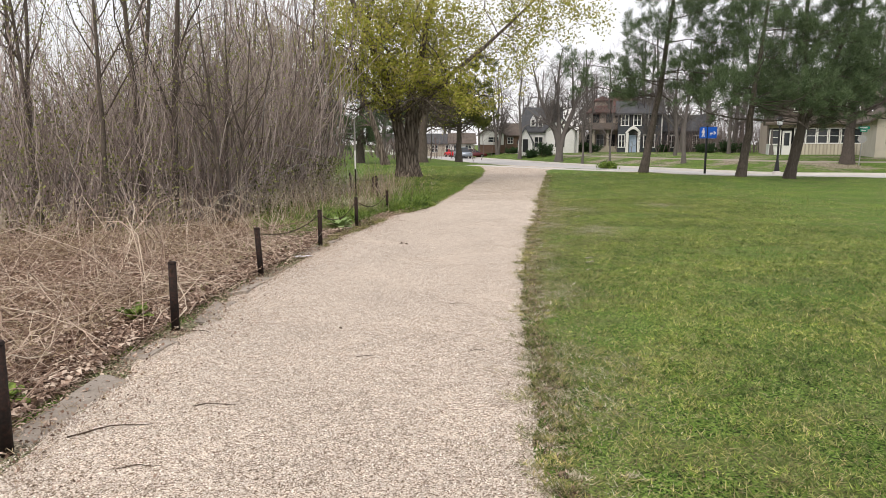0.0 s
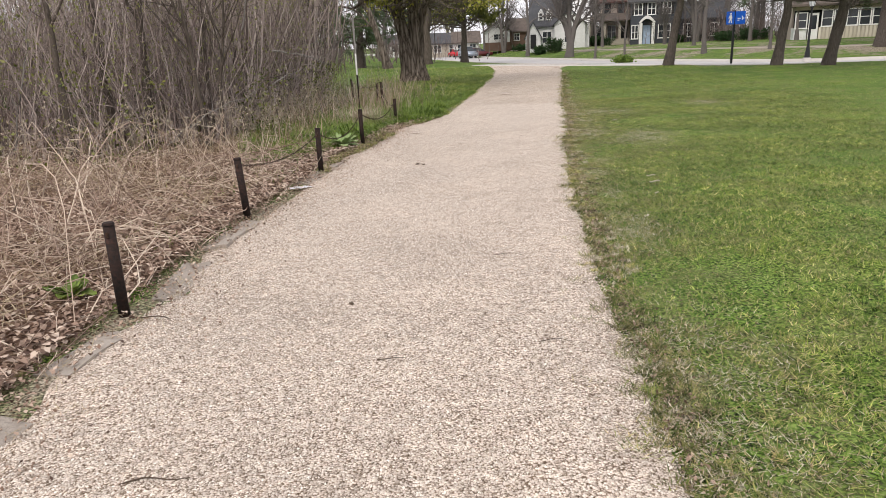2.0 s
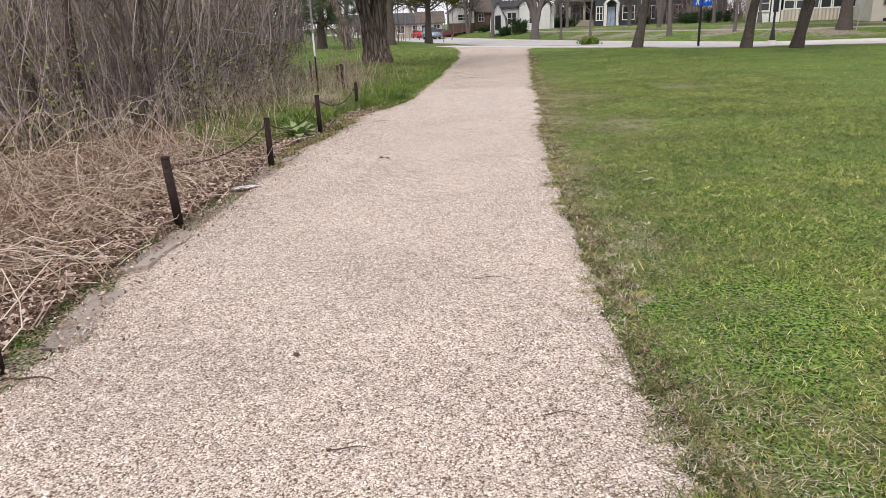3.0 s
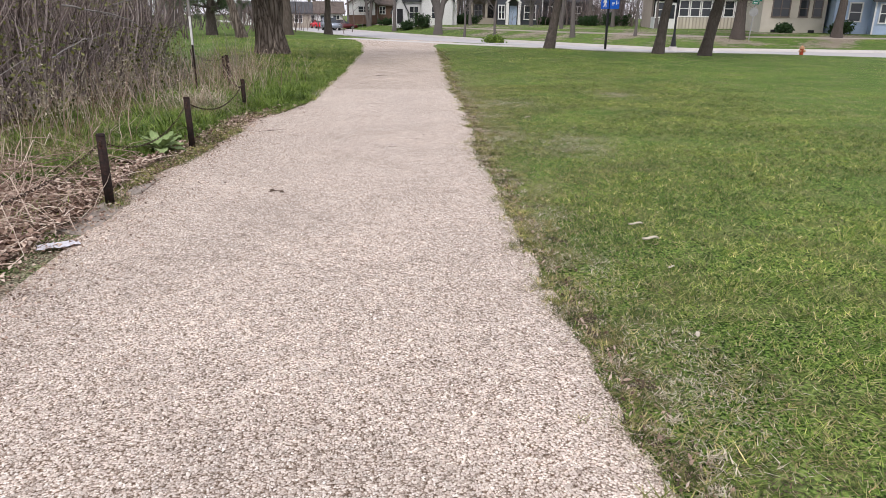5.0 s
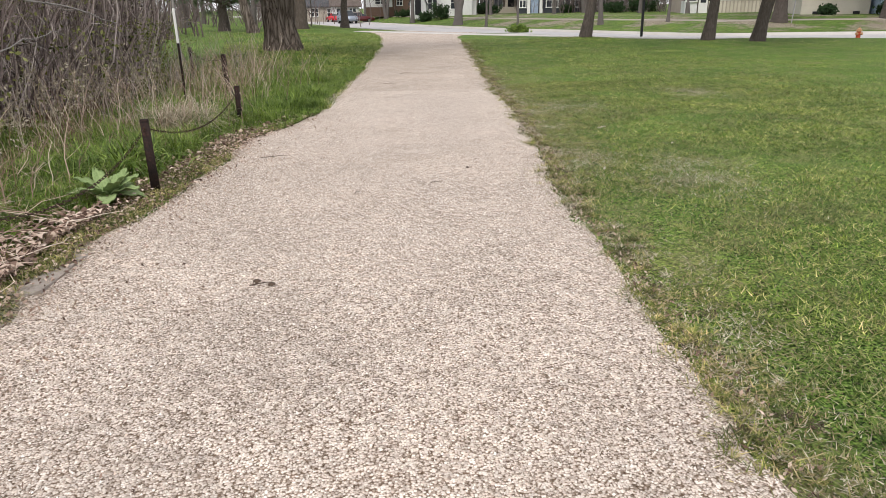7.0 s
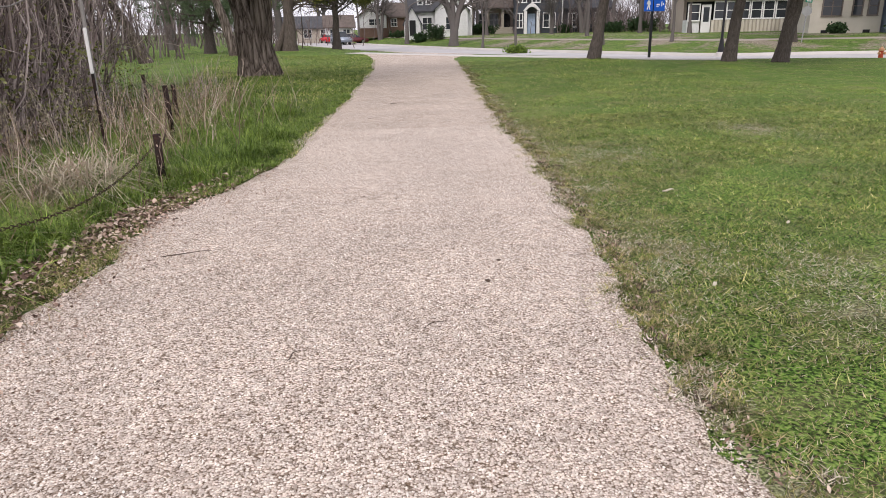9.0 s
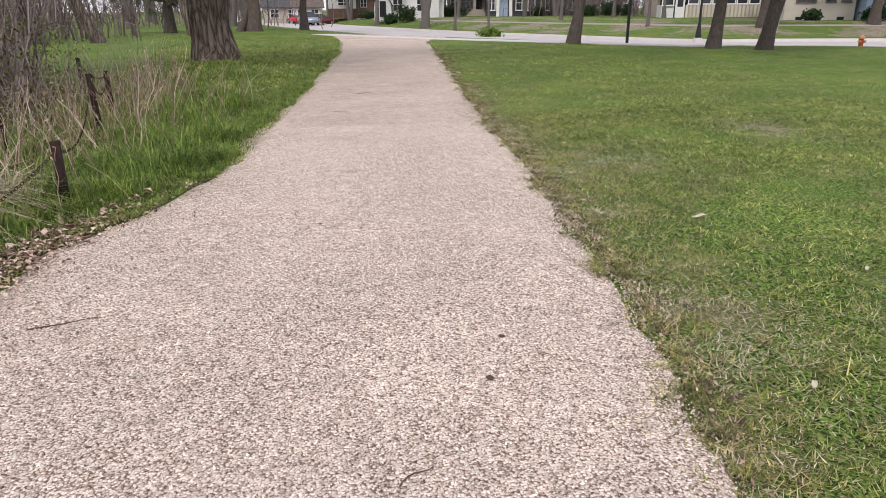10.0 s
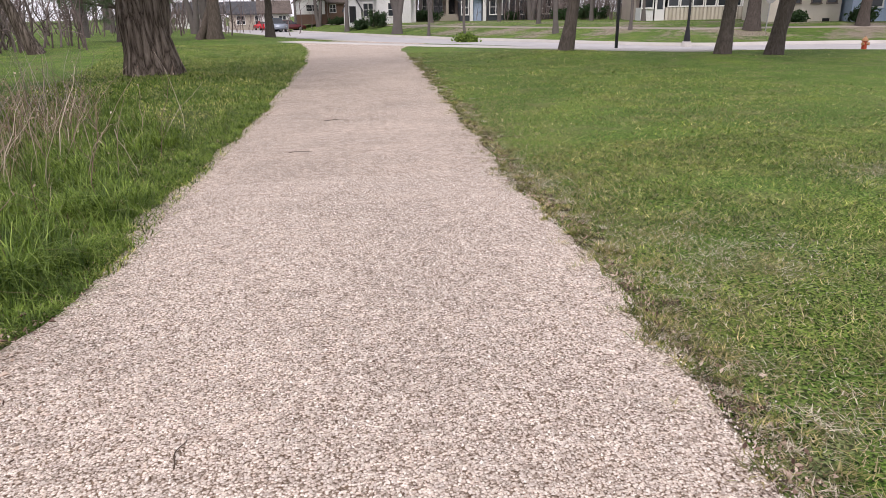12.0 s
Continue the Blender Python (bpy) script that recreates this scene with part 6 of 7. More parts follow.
COUPE = [(-2.2, 0.3), (2.2, 0.28), (2.3, 0.45), (2.2, 0.66), (1.3, 0.82), (0.7, 0.9), (-1.5, 0.95), (-2.15, 0.93), (-2.25, 0.6)]
COUPE_TOP = [(1.0, 0.85), (0.15, 1.3), (-0.7, 1.33), (-1.8, 0.92)]
SUV = [(-2.25, 0.38), (2.2, 0.36), (2.3, 0.6), (2.22, 0.9), (1.1, 1.05), (-2.2, 1.1), (-2.3, 0.7)]
SUV_TOP = [(1.15, 1.03), (0.4, 1.68), (-1.9, 1.72), (-2.15, 1.08)]
SEDAN = [(-2.3, 0.32), (2.2, 0.3), (2.3, 0.5), (2.2, 0.75), (1.1, 0.92), (-1.5, 0.97), (-2.25, 0.93), (-2.35, 0.6)]
SEDAN_TOP = [(1.1, 0.9), (0.3, 1.42), (-0.9, 1.44), (-1.75, 0.95)]
car(2.6, 127.0, 104, M_CAR_RED, COUPE, COUPE_TOP, 1.84, 0.33, (-1.35, 1.4), "bright red two-door coupe driving along the street")
car(4.0, 111.0, -76, M_CAR_SILVER, SUV, SUV_TOP, 1.86, 0.37, (-1.4, 1.4), "silver-blue sport utility car on the street")
car(5.6, 113.0, 95, M_CAR_MAROON, SEDAN, SEDAN_TOP, 1.8, 0.33, (-1.4, 1.4), "dark maroon parked sedan by the kerb").rotation_euler[2] = radians(20)
car(16.6, 101.0, 8, M_CAR_DARK, SEDAN, SEDAN_TOP, 1.8, 0.33, (-1.4, 1.4), "charcoal sedan parked in a driveway")


# ---- thicket of bare saplings ----
def front(y):
    return np.interp(y, [0, 10.5, 11.8, 13, 18, 22, 24.5, 26, 34, 46], [-8.5, -7, -5.0, -4.0, -3.75, -3.6, -3.7, -5.5, -8.5, -12])


def thicket(count, hlo, hhi, rlo, rhi, ylo, yhi, depth, k2=6):
    y = rng.uniform(ylo, yhi, count)
    x = front(y) - depth * rng.uniform(0, 1, count) ** 1.6
    h = rng.uniform(hlo, hhi, count) * (1 - 0.25 * ss(20, 34, y))
    n = 11
    lean = rng.normal(size=(count, 2)) * 0.09
    P = np.zeros((count, n, 3))
    P[:, 0, 0], P[:, 0, 1], P[:, 0, 2] = x, y, -0.03
    d = np.column_stack([lean, np.ones(count)])
    for j in range(1, n):
        d = d * np.array([0.6, 0.6, 1]) + np.column_stack([rng.normal(size=(count, 2)) * 0.27, np.zeros(count)])
        P[:, j] = P[:, j - 1] + unit(d) * (h / (n - 1))[:, None]
    R = rng.uniform(rlo, rhi, count)[:, None] * np.linspace(1, 0.25, n)
    Q, S = grow(P, R, k2, 0.12, 1.0, 0.85, 5, 0.6, 0.3, 0.6, 0.42)
    T, U = grow(Q, S, 2, 0.2, 1.0, 0.42, 3, 0.7, 0.15, 0.75, 0.35)
    return P, R, Q, S, T, U


groups = []
buds = []
for a in ((1400, 2.4, 4.3, 0.006, 0.015, 11.6, 20, 6.5), (380, 2.4, 4.2, 0.008, 0.018, 20, 36, 9), (90, 4.0, 6.5, 0.018, 0.034, 12, 34, 8), (520, 4.6, 7.4, 0.010, 0.024, 14, 28, 8), (240, 5.5, 8.6, 0.012, 0.026, 19, 26, 5), (420, 0.5, 1.7, 0.003, 0.007, 9.0, 26, 3.0), (420, 2.2, 4.0, 0.01, 0.022, 32, 52, 14), (180, 3.0, 6.0, 0.014, 0.03, 38, 70, 30, 3)):
    P, R, Q, S, T, U = thicket(*a)
    groups += [tubes(P, R, 4), tubes(Q, S, 3), tubes(T, U, 3)]
    buds.append(along(T, 1, 0.6)[0])
v, f = merged(groups)
tagged(arrays("thicket", v, f, M_STEM, shade=True), "dense thicket of bare grey-brown saplings", "thicket", kind="stuff")
C = np.concatenate(buds)
C = C[C[:, 2] > 1.0]
v, f = flakes(C, 0.03)
tagged(arrays("thicket_buds", v, f, M_BUD), "tiny pale green buds on the thicket twigs", "buds", kind="stuff")

# green-yellow undergrowth at the foot of the thicket
n_u = 44000
y = rng.uniform(10.5, 34, n_u)
x = front(y) + 0.9 - rng.uniform(0, 1, n_u) ** 1.4 * 6
ok = wob(x * 0.8 + 5, y * 0.8) + 0.6 * wob(x * 0.3, y * 0.35 + 1) > -0.15
C = np.column_stack([x, y, 0.03 + rng.uniform(0, 1, n_u) ** 2.0 * (1.2 + 1.2 * ss(-4.5, -7, x))])[ok]
v, f = flakes(C, 0.035)
half = len(v) // 8 * 4
tagged(arrays("budding_twigs", v[half:], f[:len(v[half:]) // 4], M_BUD), "first yellow-green leaves low in the thicket", "undergrowth", kind="stuff")
v, f = v[:half], f[:half // 4]
tagged(arrays("undergrowth", v, f, M_OLIVE), "sparse olive-green undergrowth at the thicket foot", "undergrowth", kind="stuff")

# saplings that stand out of the thicket
SAP = [dict(k=9, lo=0.3, hi=0.98, length=1.9, n=6, out=0.5, lift=0.3, thin=0.5, wander=0.14), dict(k=6, lo=0.2, hi=1, length=0.8, n=4, out=0.6, lift=0.15, thin=0.55, wander=0.2), dict(k=4, lo=0.2, hi=1, length=0.35, n=3, out=0.6, lift=0.1, thin=0.6, wander=0.2)]
for i, (x, y, h, rr, lean) in enumerate(((-4.85, 12.7, 7.5, 0.075, 0.4), (-5.3, 12.4, 7.2, 0.07, -0.3), (-3.9, 12.6, 4.4, 0.045, -0.35), (-4.05, 13.4, 4.6, 0.04, 0.1), (-5.6, 11.6, 6.0, 0.055, -0.1), (-7.4, 12.6, 6.5, 0.06, -0.4), (-8.6, 14.5, 7.5, 0.07, 0.2), (-6.6, 15.5, 8.0, 0.08, 0.5),
                                             (-3.75, 12.9, 3.6, 0.04, 0.4), (-10.5, 17.5, 8.5, 0.09, -0.4), (-9.2, 12.5, 6.0, 0.05, 0.5), (-4.0, 22.8, 6.5, 0.10, -0.5), (-4.4, 24.4, 7.5, 0.11, 0.3), (-7.6, 29.0, 8.0, 0.13, -0.6), (-4.1, 23.6, 6.0, 0.08, 0.5), (-9.4, 34, 9.0, 0.2, 0.9), (-11.5, 40, 9.0, 0.22, -0.9))):
    tree("sapling", x, y, [[(0, 0, 0), (lean * 0.2, 0, h * 0.3), (lean * 0.6, 0.1, h * 0.6), (lean, 0, h)]], rr, SAP, spring_crown(1, 0.035, 0.03, M_BUD), "tall bare grey sapling at the thicket edge", M_BARK_GREY, "first pale green buds", sides=10, group="saplings of the thicket", seed=100 + i, z0=-0.04, flare=0.2)

# pale dead branches leaning through the thicket
for i, (a, b, rr) in enumerate((((-3.3, 15.2, 1.55), (-2.35, 16.0, 1.25), 0.016), ((-4.6, 12.3, 0.1), (-3.0, 12.6, 0.95), 0.014), ((-3.3, 13.2, 1.9), (-2.9, 13.0, 3.0), 0.014), ((-3.2, 14.2, 0.9), (-2.6, 14.9, 1.15), 0.01), ((-6.5, 11.6, 0.2), (-5.6, 11.2, 2.2), 0.016), ((-3.4, 18.5, 1.6), (-2.2, 19.5, 1.9), 0.013))):
    P = line_up([a, ((a[0] + b[0]) / 2, (a[1] + b[1]) / 2, (a[2] + b[2]) / 2 + 0.08), b], 9)[None]
    P[:, 1:-1] += rng.normal(size=P[:, 1:-1].shape) * 0.02
    Rr = (rr * np.linspace(1, 0.35, 9))[None]
    Q, S = grow(P, Rr, 6, 0.2, 1.0, 0.4, 4, 0.5, 0.1, 0.5, 0.2)
    v, f = merged([tubes(P, Rr, 6), tubes(Q, S, 3)])
    tagged(arrays("dead_branch", v, f, M_POLE_WOOD, shade=True), "pale dead branch leaning through the thicket", "branch", "dead branches in the thicket")

# ---- dry brambles, leaf litter and weeds on the brush floor ----
n_c = 1400
y = rng.uniform(-1.5, 11.5, n_c)
x = left_x(y) - 0.35 - rng.uniform(0, 1, n_c) ** 1.5 * 7.5
n = 9
hd = rng.uniform(0, 2 * np.pi, n_c)
ln = rng.uniform(0.5, 2.3, n_c)
hi_ = (0.03 + rng.uniform(0, 1.0, n_c) ** 2.4 * 0.54) * (0.65 + 0.85 * (x < -2.9))
q = np.linspace(0, 1, n)
P = np.zeros((n_c, n, 3))
bend = rng.normal(size=n_c) * 0.25
P[..., 0] = x[:, None] + np.cos(hd)[:, None] * ln[:, None] * (q - 0.5) - np.sin(hd)[:, None] * (bend[:, None] * np.sin(q * 3.1))
P[..., 1] = y[:, None] + np.sin(hd)[:, None] * ln[:, None] * (q - 0.5) + np.cos(hd)[:, None] * (bend[:, None] * np.sin(q * 3.1))
P[..., 2] = 0.03 + hi_[:, None] * np.sin(np.pi * q) + rng.normal(size=(n_c, n)) * 0.035
lim = left_x(P[..., 1]) - 0.12
P[..., 0] = np.where(P[..., 0] > lim, lim - 0.3 * (P[..., 0] - lim), P[..., 0])
R = rng.uniform(0.0022, 0.0065, n_c)[:, None] * np.linspace(1, 0.5, n)
Q, S = grow(P, R, 2, 0.2, 0.9, 0.35, 4, 0.5, 0.2, 0.7, 0.2)
Q[..., 2] = np.maximum(Q[..., 2], 0.02)
v, f = merged([tubes(P, R, 3), tubes(Q, S, 3)])
tagged(arrays("brambles", v, f, M_CANE, shade=True), "tangle of dry straw-coloured bramble canes", "brambles", kind="stuff")


# upright dead stalks and flattened straw among the brambles
n_e = 460
y = rng.uniform(1.0, 24, n_e)
x = left_x(y) - np.interp(y, [0, 12, 18, 24], [0.5, 0.8, 1.1, 2.4]) - rng.uniform(0, 1, n_e) ** 1.2 * np.interp(y, [0, 12, 24], [5, 3, 2.5])
h = rng.uniform(0.2, 0.8, n_e)
ld = rng.normal(size=(n_e, 2)) * 0.35
q = np.linspace(0, 1, 6)
P = np.zeros((n_e, 6, 3))
P[..., :2] = np.stack([x, y], 1)[:, None] + ld[:, None] * (q[None, :, None] ** 1.4) * h[:, None, None] + rng.normal(size=(n_e, 6, 2)) * 0.012
P[..., 2] = q[None] * h[:, None]
R = rng.uniform(0.0025, 0.006, n_e)[:, None] * np.linspace(1, 0.45, 6)
Q, S = grow(P, R, 4, 0.3, 1.0, 0.22, 4, 0.55, 0.2, 0.6, 0.25)
stalk_parts = [tubes(P, R, 4), tubes(Q, S, 3)]
n_e = 190
y = rng.uniform(15.5, 26, n_e)
x = left_x(y) - np.interp(y, [15, 17, 19, 22, 26], [1.9, 2.0, 2.1, 2.2, 2.8]) - rng.uniform(0, 1, n_e) ** 1.1 * 2.2
h = rng.uniform(0.35, 1.15, n_e)
ld = rng.normal(size=(n_e, 2)) * 0.25
P = np.zeros((n_e, 6, 3))
P[..., :2] = np.stack([x, y], 1)[:, None] + ld[:, None] * (q[None, :, None] ** 1.4) * h[:, None, None] + rng.normal(size=(n_e, 6, 2)) * 0.015
P[..., 2] = q[None] * h[:, None]
R = rng.uniform(0.0022, 0.0048, n_e)[:, None] * np.linspace(1, 0.45, 6)
Q, S = grow(P, R, 5, 0.3, 1.0, 0.26, 4, 0.5, 0.25, 0.6, 0.25)
T, U = grow(Q, S, 2, 0.3, 1.0, 0.1, 3, 0.5, 0.3, 0.8, 0.25)
tagged(arrays("weed_stalks", *merged([tubes(P, R, 4), tubes(Q, S, 3), tubes(T, U, 3)]), M_STEM, shade=True), "branching grey-brown dead weed stalks in the rough grass", "stalks", kind="stuff")
v, f = merged(stalk_parts)
tagged(arrays("dead_stalks", v, f, M_CANE, shade=True), "upright dead brown weed stalks", "stalks", kind="stuff")
n_e = 300
y = rng.uniform(9.5, 19, n_e)
x = np.minimum(front(y) + 1.3, left_x(y) - 1.0) - rng.uniform(0, 1, n_e) * 1.8
h = rng.uniform(0.35, 1.05, n_e)
P = np.zeros((n_e, 6, 3))
P[..., :2] = np.stack([x, y], 1)[:, None] + (rng.normal(size=(n_e, 2)) * 0.22)[:, None] * (q[None, :, None] ** 1.5) * h[:, None, None] + rng.normal(size=(n_e, 6, 2)) * 0.012
P[..., 2] = q[None] * h[:, None]
R = rng.uniform(0.0025, 0.005, n_e)[:, None] * np.linspace(1, 0.5, 6)
Q, S = grow(P, R, 6, 0.3, 1.0, 0.14, 3, 0.6, 0.1, 0.6, 0.3)
leaf_at = along(Q, 3, 0.4)[0]
tagged(arrays("leafy_dead_stalks", *merged([tubes(P, R, 4), tubes(Q, S, 3), flakes(leaf_at, 0.016, -0.5, 2.2)]), M_PALE_STRAW), "bleached dead stalks with shrivelled leaves and seed heads", "stalks", kind="stuff")
n_h = 26000
y = rng.uniform(1.5, 16, n_h)
x = left_x(y) - 0.5 - rng.uniform(0, 1, n_h) * 5
ok = wob(x * 0.6 + 1, y * 0.6 + 2) + rng.normal(size=n_h) * 0.4 > -0.1
v, f = blades(np.column_stack([x, y, 0.06 + rng.uniform(0, 0.08, n_h)])[ok], 0.10, 0.004, 2.8)
tagged(arrays("flattened_straw", v, f, M_STRAW), "flattened pale straw over the brush floor", "straw", kind="stuff")


def curled(C, s):
    """Curled fallen leaves, two faces folded along the midrib."""
    m = len(C)
    a = rng.uniform(0, 2 * np.pi, m)
    t = rng.normal(size=m) * 0.8
    d = np.column_stack([np.cos(a) * np.cos(t), np.sin(a) * np.cos(t), np.sin(t) * 0.6])
    e = unit(np.cross(d, np.array([0, 0, 1.0])))
    u = np.cross(e, d)
    sz = (s * rng.uniform(0.6, 1.4, m))[:, None]
    fo = rng.uniform(0.2, 1.5, m)[:, None]
    w1 = e * 0.34 + u * fo * 0.3
    w2 = -e * 0.34 + u * fo * 0.3
    V = np.stack([C - d * sz * 0.5, C + w1 * sz - d * sz * 0.05, C + d * sz * 0.5 + u * sz * 0.12, C + w2 * sz - d * sz * 0.05], 1)
    idx = np.arange(m * 4).reshape(m, 4)
    f = np.concatenate([idx[:, [0, 1, 2]], idx[:, [0, 2, 3]]])
    return V.reshape(-1, 3), f


n_l = 40000
y = np.where(rng.uniform(0, 1, n_l) < 0.93, rng.uniform(-2.5, 11.8, n_l), rng.uniform(11.5, 16, n_l))
x = left_x(y) - 0.22 - rng.uniform(0, 1, n_l) ** 1.7 * 8
v1 = curled(np.column_stack([x, y, 0.03 + 0.05 * rng.uniform(0, 1, n_l) ** 2]), 0.052)
y = rng.uniform(0.8, 15, 2300)
x = left_x(y) - 0.16 + rng.normal(size=2300) * 0.13
v2 = curled(np.column_stack([x, y, 0.02 + 0.012 * rng.uniform(0, 1, 2300)]), 0.03)
y = np.concatenate([rng.uniform(10.5, 16.5, 900), rng.normal(14.6, 0.4, 900)])
x = left_x(y) - 0.2 + rng.normal(size=1800) * 0.14
v3 = curled(np.column_stack([x, y, 0.02 + 0.02 * rng.uniform(0, 1, 1800)]), 0.036)
v, f = merged([v1, v2, v3])
tagged(arrays("leaf_litter", v, f, M_LITTER), "carpet of curled brown fallen leaves", "leaf litter", kind="stuff")

# dry seeding stalks among the grass
n_s = 260
y = rng.uniform(11.5, 26, n_s)
x = left_x(y) - np.interp(y, [11, 17, 20, 26], [0.9, 1.1, 1.5, 2.5]) - rng.uniform(0, 1, n_s) * np.interp(y, [11, 14, 20, 26], [1.8, 2.4, 2.6, 2.6])
v, f = tall_blades(np.column_stack([x, y, np.full(n_s, 0.0)]), rng.uniform(0.3, 0.85, n_s), 0.005, 0.8, 5)
y2 = rng.normal(15.6, 0.24, 620)
x2 = rng.normal(-1.72, 0.15, 620)
g2 = tall_blades(np.column_stack([x2, y2, np.full(620, 0.0)]), 0.46, 0.011, 1.3, 5)
tagged(arrays("dead_grass_clump", g2[0], g2[1], M_PALE_STRAW), "bleached clump of arching dead grass", "dry grass")
y3 = rng.uniform(17, 24, 260)
x3 = left_x(y3) - np.interp(y3, [17, 20, 24], [0.9, 1.3, 2.2]) - rng.uniform(0, 1.4, 260)
C3 = np.column_stack([x3, y3, np.full(260, 0.0)])
g3 = tall_blades(C3, rng.uniform(0.35, 0.8, 260), 0.004, 0.5, 5)
tip = np.column_stack([x3, y3, rng.uniform(0.2, 0.6, 260)])[:110]
g4 = flakes(np.repeat(tip, 8, 0) + rng.normal(size=(880, 3)) * 0.03, 0.012, 0.5, 3.0)
bx = rng.uniform(-2.6, -0.9, 240)
by = rng.uniform(16.5, 23, 240)
kp = bx < left_x(by) - 1.0
g5 = tall_blades(np.column_stack([bx, by, np.zeros(240)])[kp], 0.55, 0.005, 1.4, 5)
v, f = merged([(v, f), g3, g4, g5])
tagged(arrays("dry_stalks", v, f, M_STRAW), "pale dry grass stalks and seed heads", "dry grass", kind="stuff")

# fresh green grass along the left edge of the path
n_g = 74000
y = rng.uniform(10.8, 27, n_g)
wd = np.interp(y, [10.8, 12.5, 15, 20, 27], [0.9, 1.9, 2.7, 2.7, 1.6])
u = rng.uniform(0, 1, n_g)
x = left_x(y) - np.interp(y, [10, 12, 14.5, 15.3, 17, 19, 21, 24, 27], [0.6, 0.38, 0.3, 0.28, 0.08, 0.15, 0.7, 1.7, 2.6]) - u * wd
clump = wob(x * 2.6, y * 2.6 + 1)
ok = 0.6 * wob(x * 1.2, y * 1.2) + 0.7 * clump + rng.normal(size=n_g) * 0.3 > -0.12 - 0.5 * ss(0.9, 0.2, u * wd) + 0.35 * ss(1.0, 1.8, u * wd)
hh = np.interp(y[ok], [11, 13, 16, 20, 27], [0.16, 0.24, 0.30, 0.22, 0.12]) * (1.0 + 0.45 * clump[ok]) * (0.45 + 0.55 * ss(0, 0.35, u[ok] * wd[ok]))
v, f = tall_blades(np.column_stack([x[ok], y[ok], np.full(ok.sum(), -0.01)]), hh, 0.005, 0.8, 4)
tagged(arrays("tall_grass", v, f, M_TALLGRASS), "fresh green unmown grass along the path edge", "grass", kind="stuff")
n_m = 3200
ym = rng.uniform(12.0, 23, n_m)
um = rng.uniform(0, 1, n_m) ** 0.8
xm = left_x(ym) - np.interp(ym, [12, 15.3, 17, 20, 23], [0.4, 0.4, 0.2, 0.35, 1.1]) - um * 2.0
ok = wob(xm * 2.2 + 4, ym * 2.2) + rng.normal(size=n_m) * 0.5 > 0.05 - 0.5 * um
v, f = tall_blades(np.column_stack([xm, ym, np.zeros(n_m)])[ok], 0.12 + 0.32 * rng.uniform(0, 1, ok.sum()) ** 2, 0.0038, 1.2, 5)
tagged(arrays("dead_blades", v, f, M_STRAW), "dry arching blades left over in the green grass", "dry grass", kind="stuff")
n_z = 78
yz = rng.uniform(14.5, 22.5, n_z)
xz = left_x(yz) - 0.45 - rng.uniform(0, 1, n_z) * np.interp(yz, [14, 18, 22], [0.9, 1.4, 1.9])
hz = rng.uniform(0.35, 0.95, n_z)
P = np.zeros((n_z, 6, 3))
qz = np.linspace(0, 1, 6)
P[..., :2] = np.stack([xz, yz], 1)[:, None] + (rng.normal(size=(n_z, 2)) * 0.28)[:, None] * (qz[None, :, None] ** 1.5) * hz[:, None, None] + rng.normal(size=(n_z, 6, 2)) * 0.012
P[..., 2] = qz[None] * hz[:, None]
R = rng.uniform(0.0025, 0.005, n_z)[:, None] * np.linspace(1, 0.45, 6)
Q, S = grow(P, R, 5, 0.35, 1.0, 0.24, 4, 0.5, 0.25, 0.6, 0.25)
seed_at = along(Q, 1, 0.85)[0]
tagged(arrays("seed_stalks", *merged([tubes(P, R, 4), tubes(Q, S, 3), flakes(seed_at, 0.012, 0.0, 2.0)]), M_CANE), "pale branching weed stalks with dry seed heads", "stalks", kind="stuff")
n_t = 90
yt = rng.uniform(13.5, 23, n_t)
xt = left_x(yt) - np.interp(yt, [13, 15.3, 17, 20, 23], [0.45, 0.4, 0.15, 0.25, 1.0]) - rng.uniform(0, 1, n_t) ** 1.3 * 1.5
ct = np.column_stack([xt, yt, np.zeros(n_t)])
pt = np.repeat(ct, 70, 0) + np.column_stack([rng.normal(size=(n_t * 70, 2)) * 0.055, np.zeros(n_t * 70)])
v, f = tall_blades(pt, np.repeat(rng.uniform(0.18, 0.40, n_t), 70), 0.0055, 1.0, 5)
tagged(arrays("grass_tussocks", v, f, M_TALLGRASS), "fresh green grass tussocks beside the gravel", "grass", kind="stuff")
n_q = 34000
y = 9.8 + rng.uniform(0, 1, n_q) * 15
x = left_edge(y) + 0.05 - np.abs(rng.normal(size=n_q)) * 0.3
ok = wob(x * 3, y * 3) + rng.normal(size=n_q) * 0.6 > -0.45 + 0.7 * ss(11.5, 9.8, y)
fresh = ok & (y + rng.normal(size=n_q) * 0.5 > 15.4)
tagged(arrays("fringe_grass", *tall_blades(np.column_stack([x, y, np.full(n_q, 0.0)])[fresh], 0.10, 0.0032, 1.2, 3), M_TALLGRASS), "fresh short grass fringe at the gravel edge", "grass", kind="stuff")
ok = ok & ~fresh
v, f = tall_blades(np.column_stack([x, y, np.full(n_q, 0.0)])[ok], 0.08, 0.0032, 1.3, 3)
tagged(arrays("edge_grass", v, f, M_OLDGRASS), "short trampled grass fringe at the gravel edge", "grass", kind="stuff")
n_q = 9000
y = rng.uniform(1.0, 24, n_q)
x = left_edge(y) - 0.12 + rng.normal(size=n_q) * 0.18
v, f = flakes(np.column_stack([x, y, 0.004 + 0.01 * rng.uniform(0, 1, n_q)]), 0.012, 0.0, 1.8)
y4 = rng.uniform(0.8, 16, 4200)
x4 = left_edge(y4) + np.abs(rng.normal(size=4200)) * 0.38
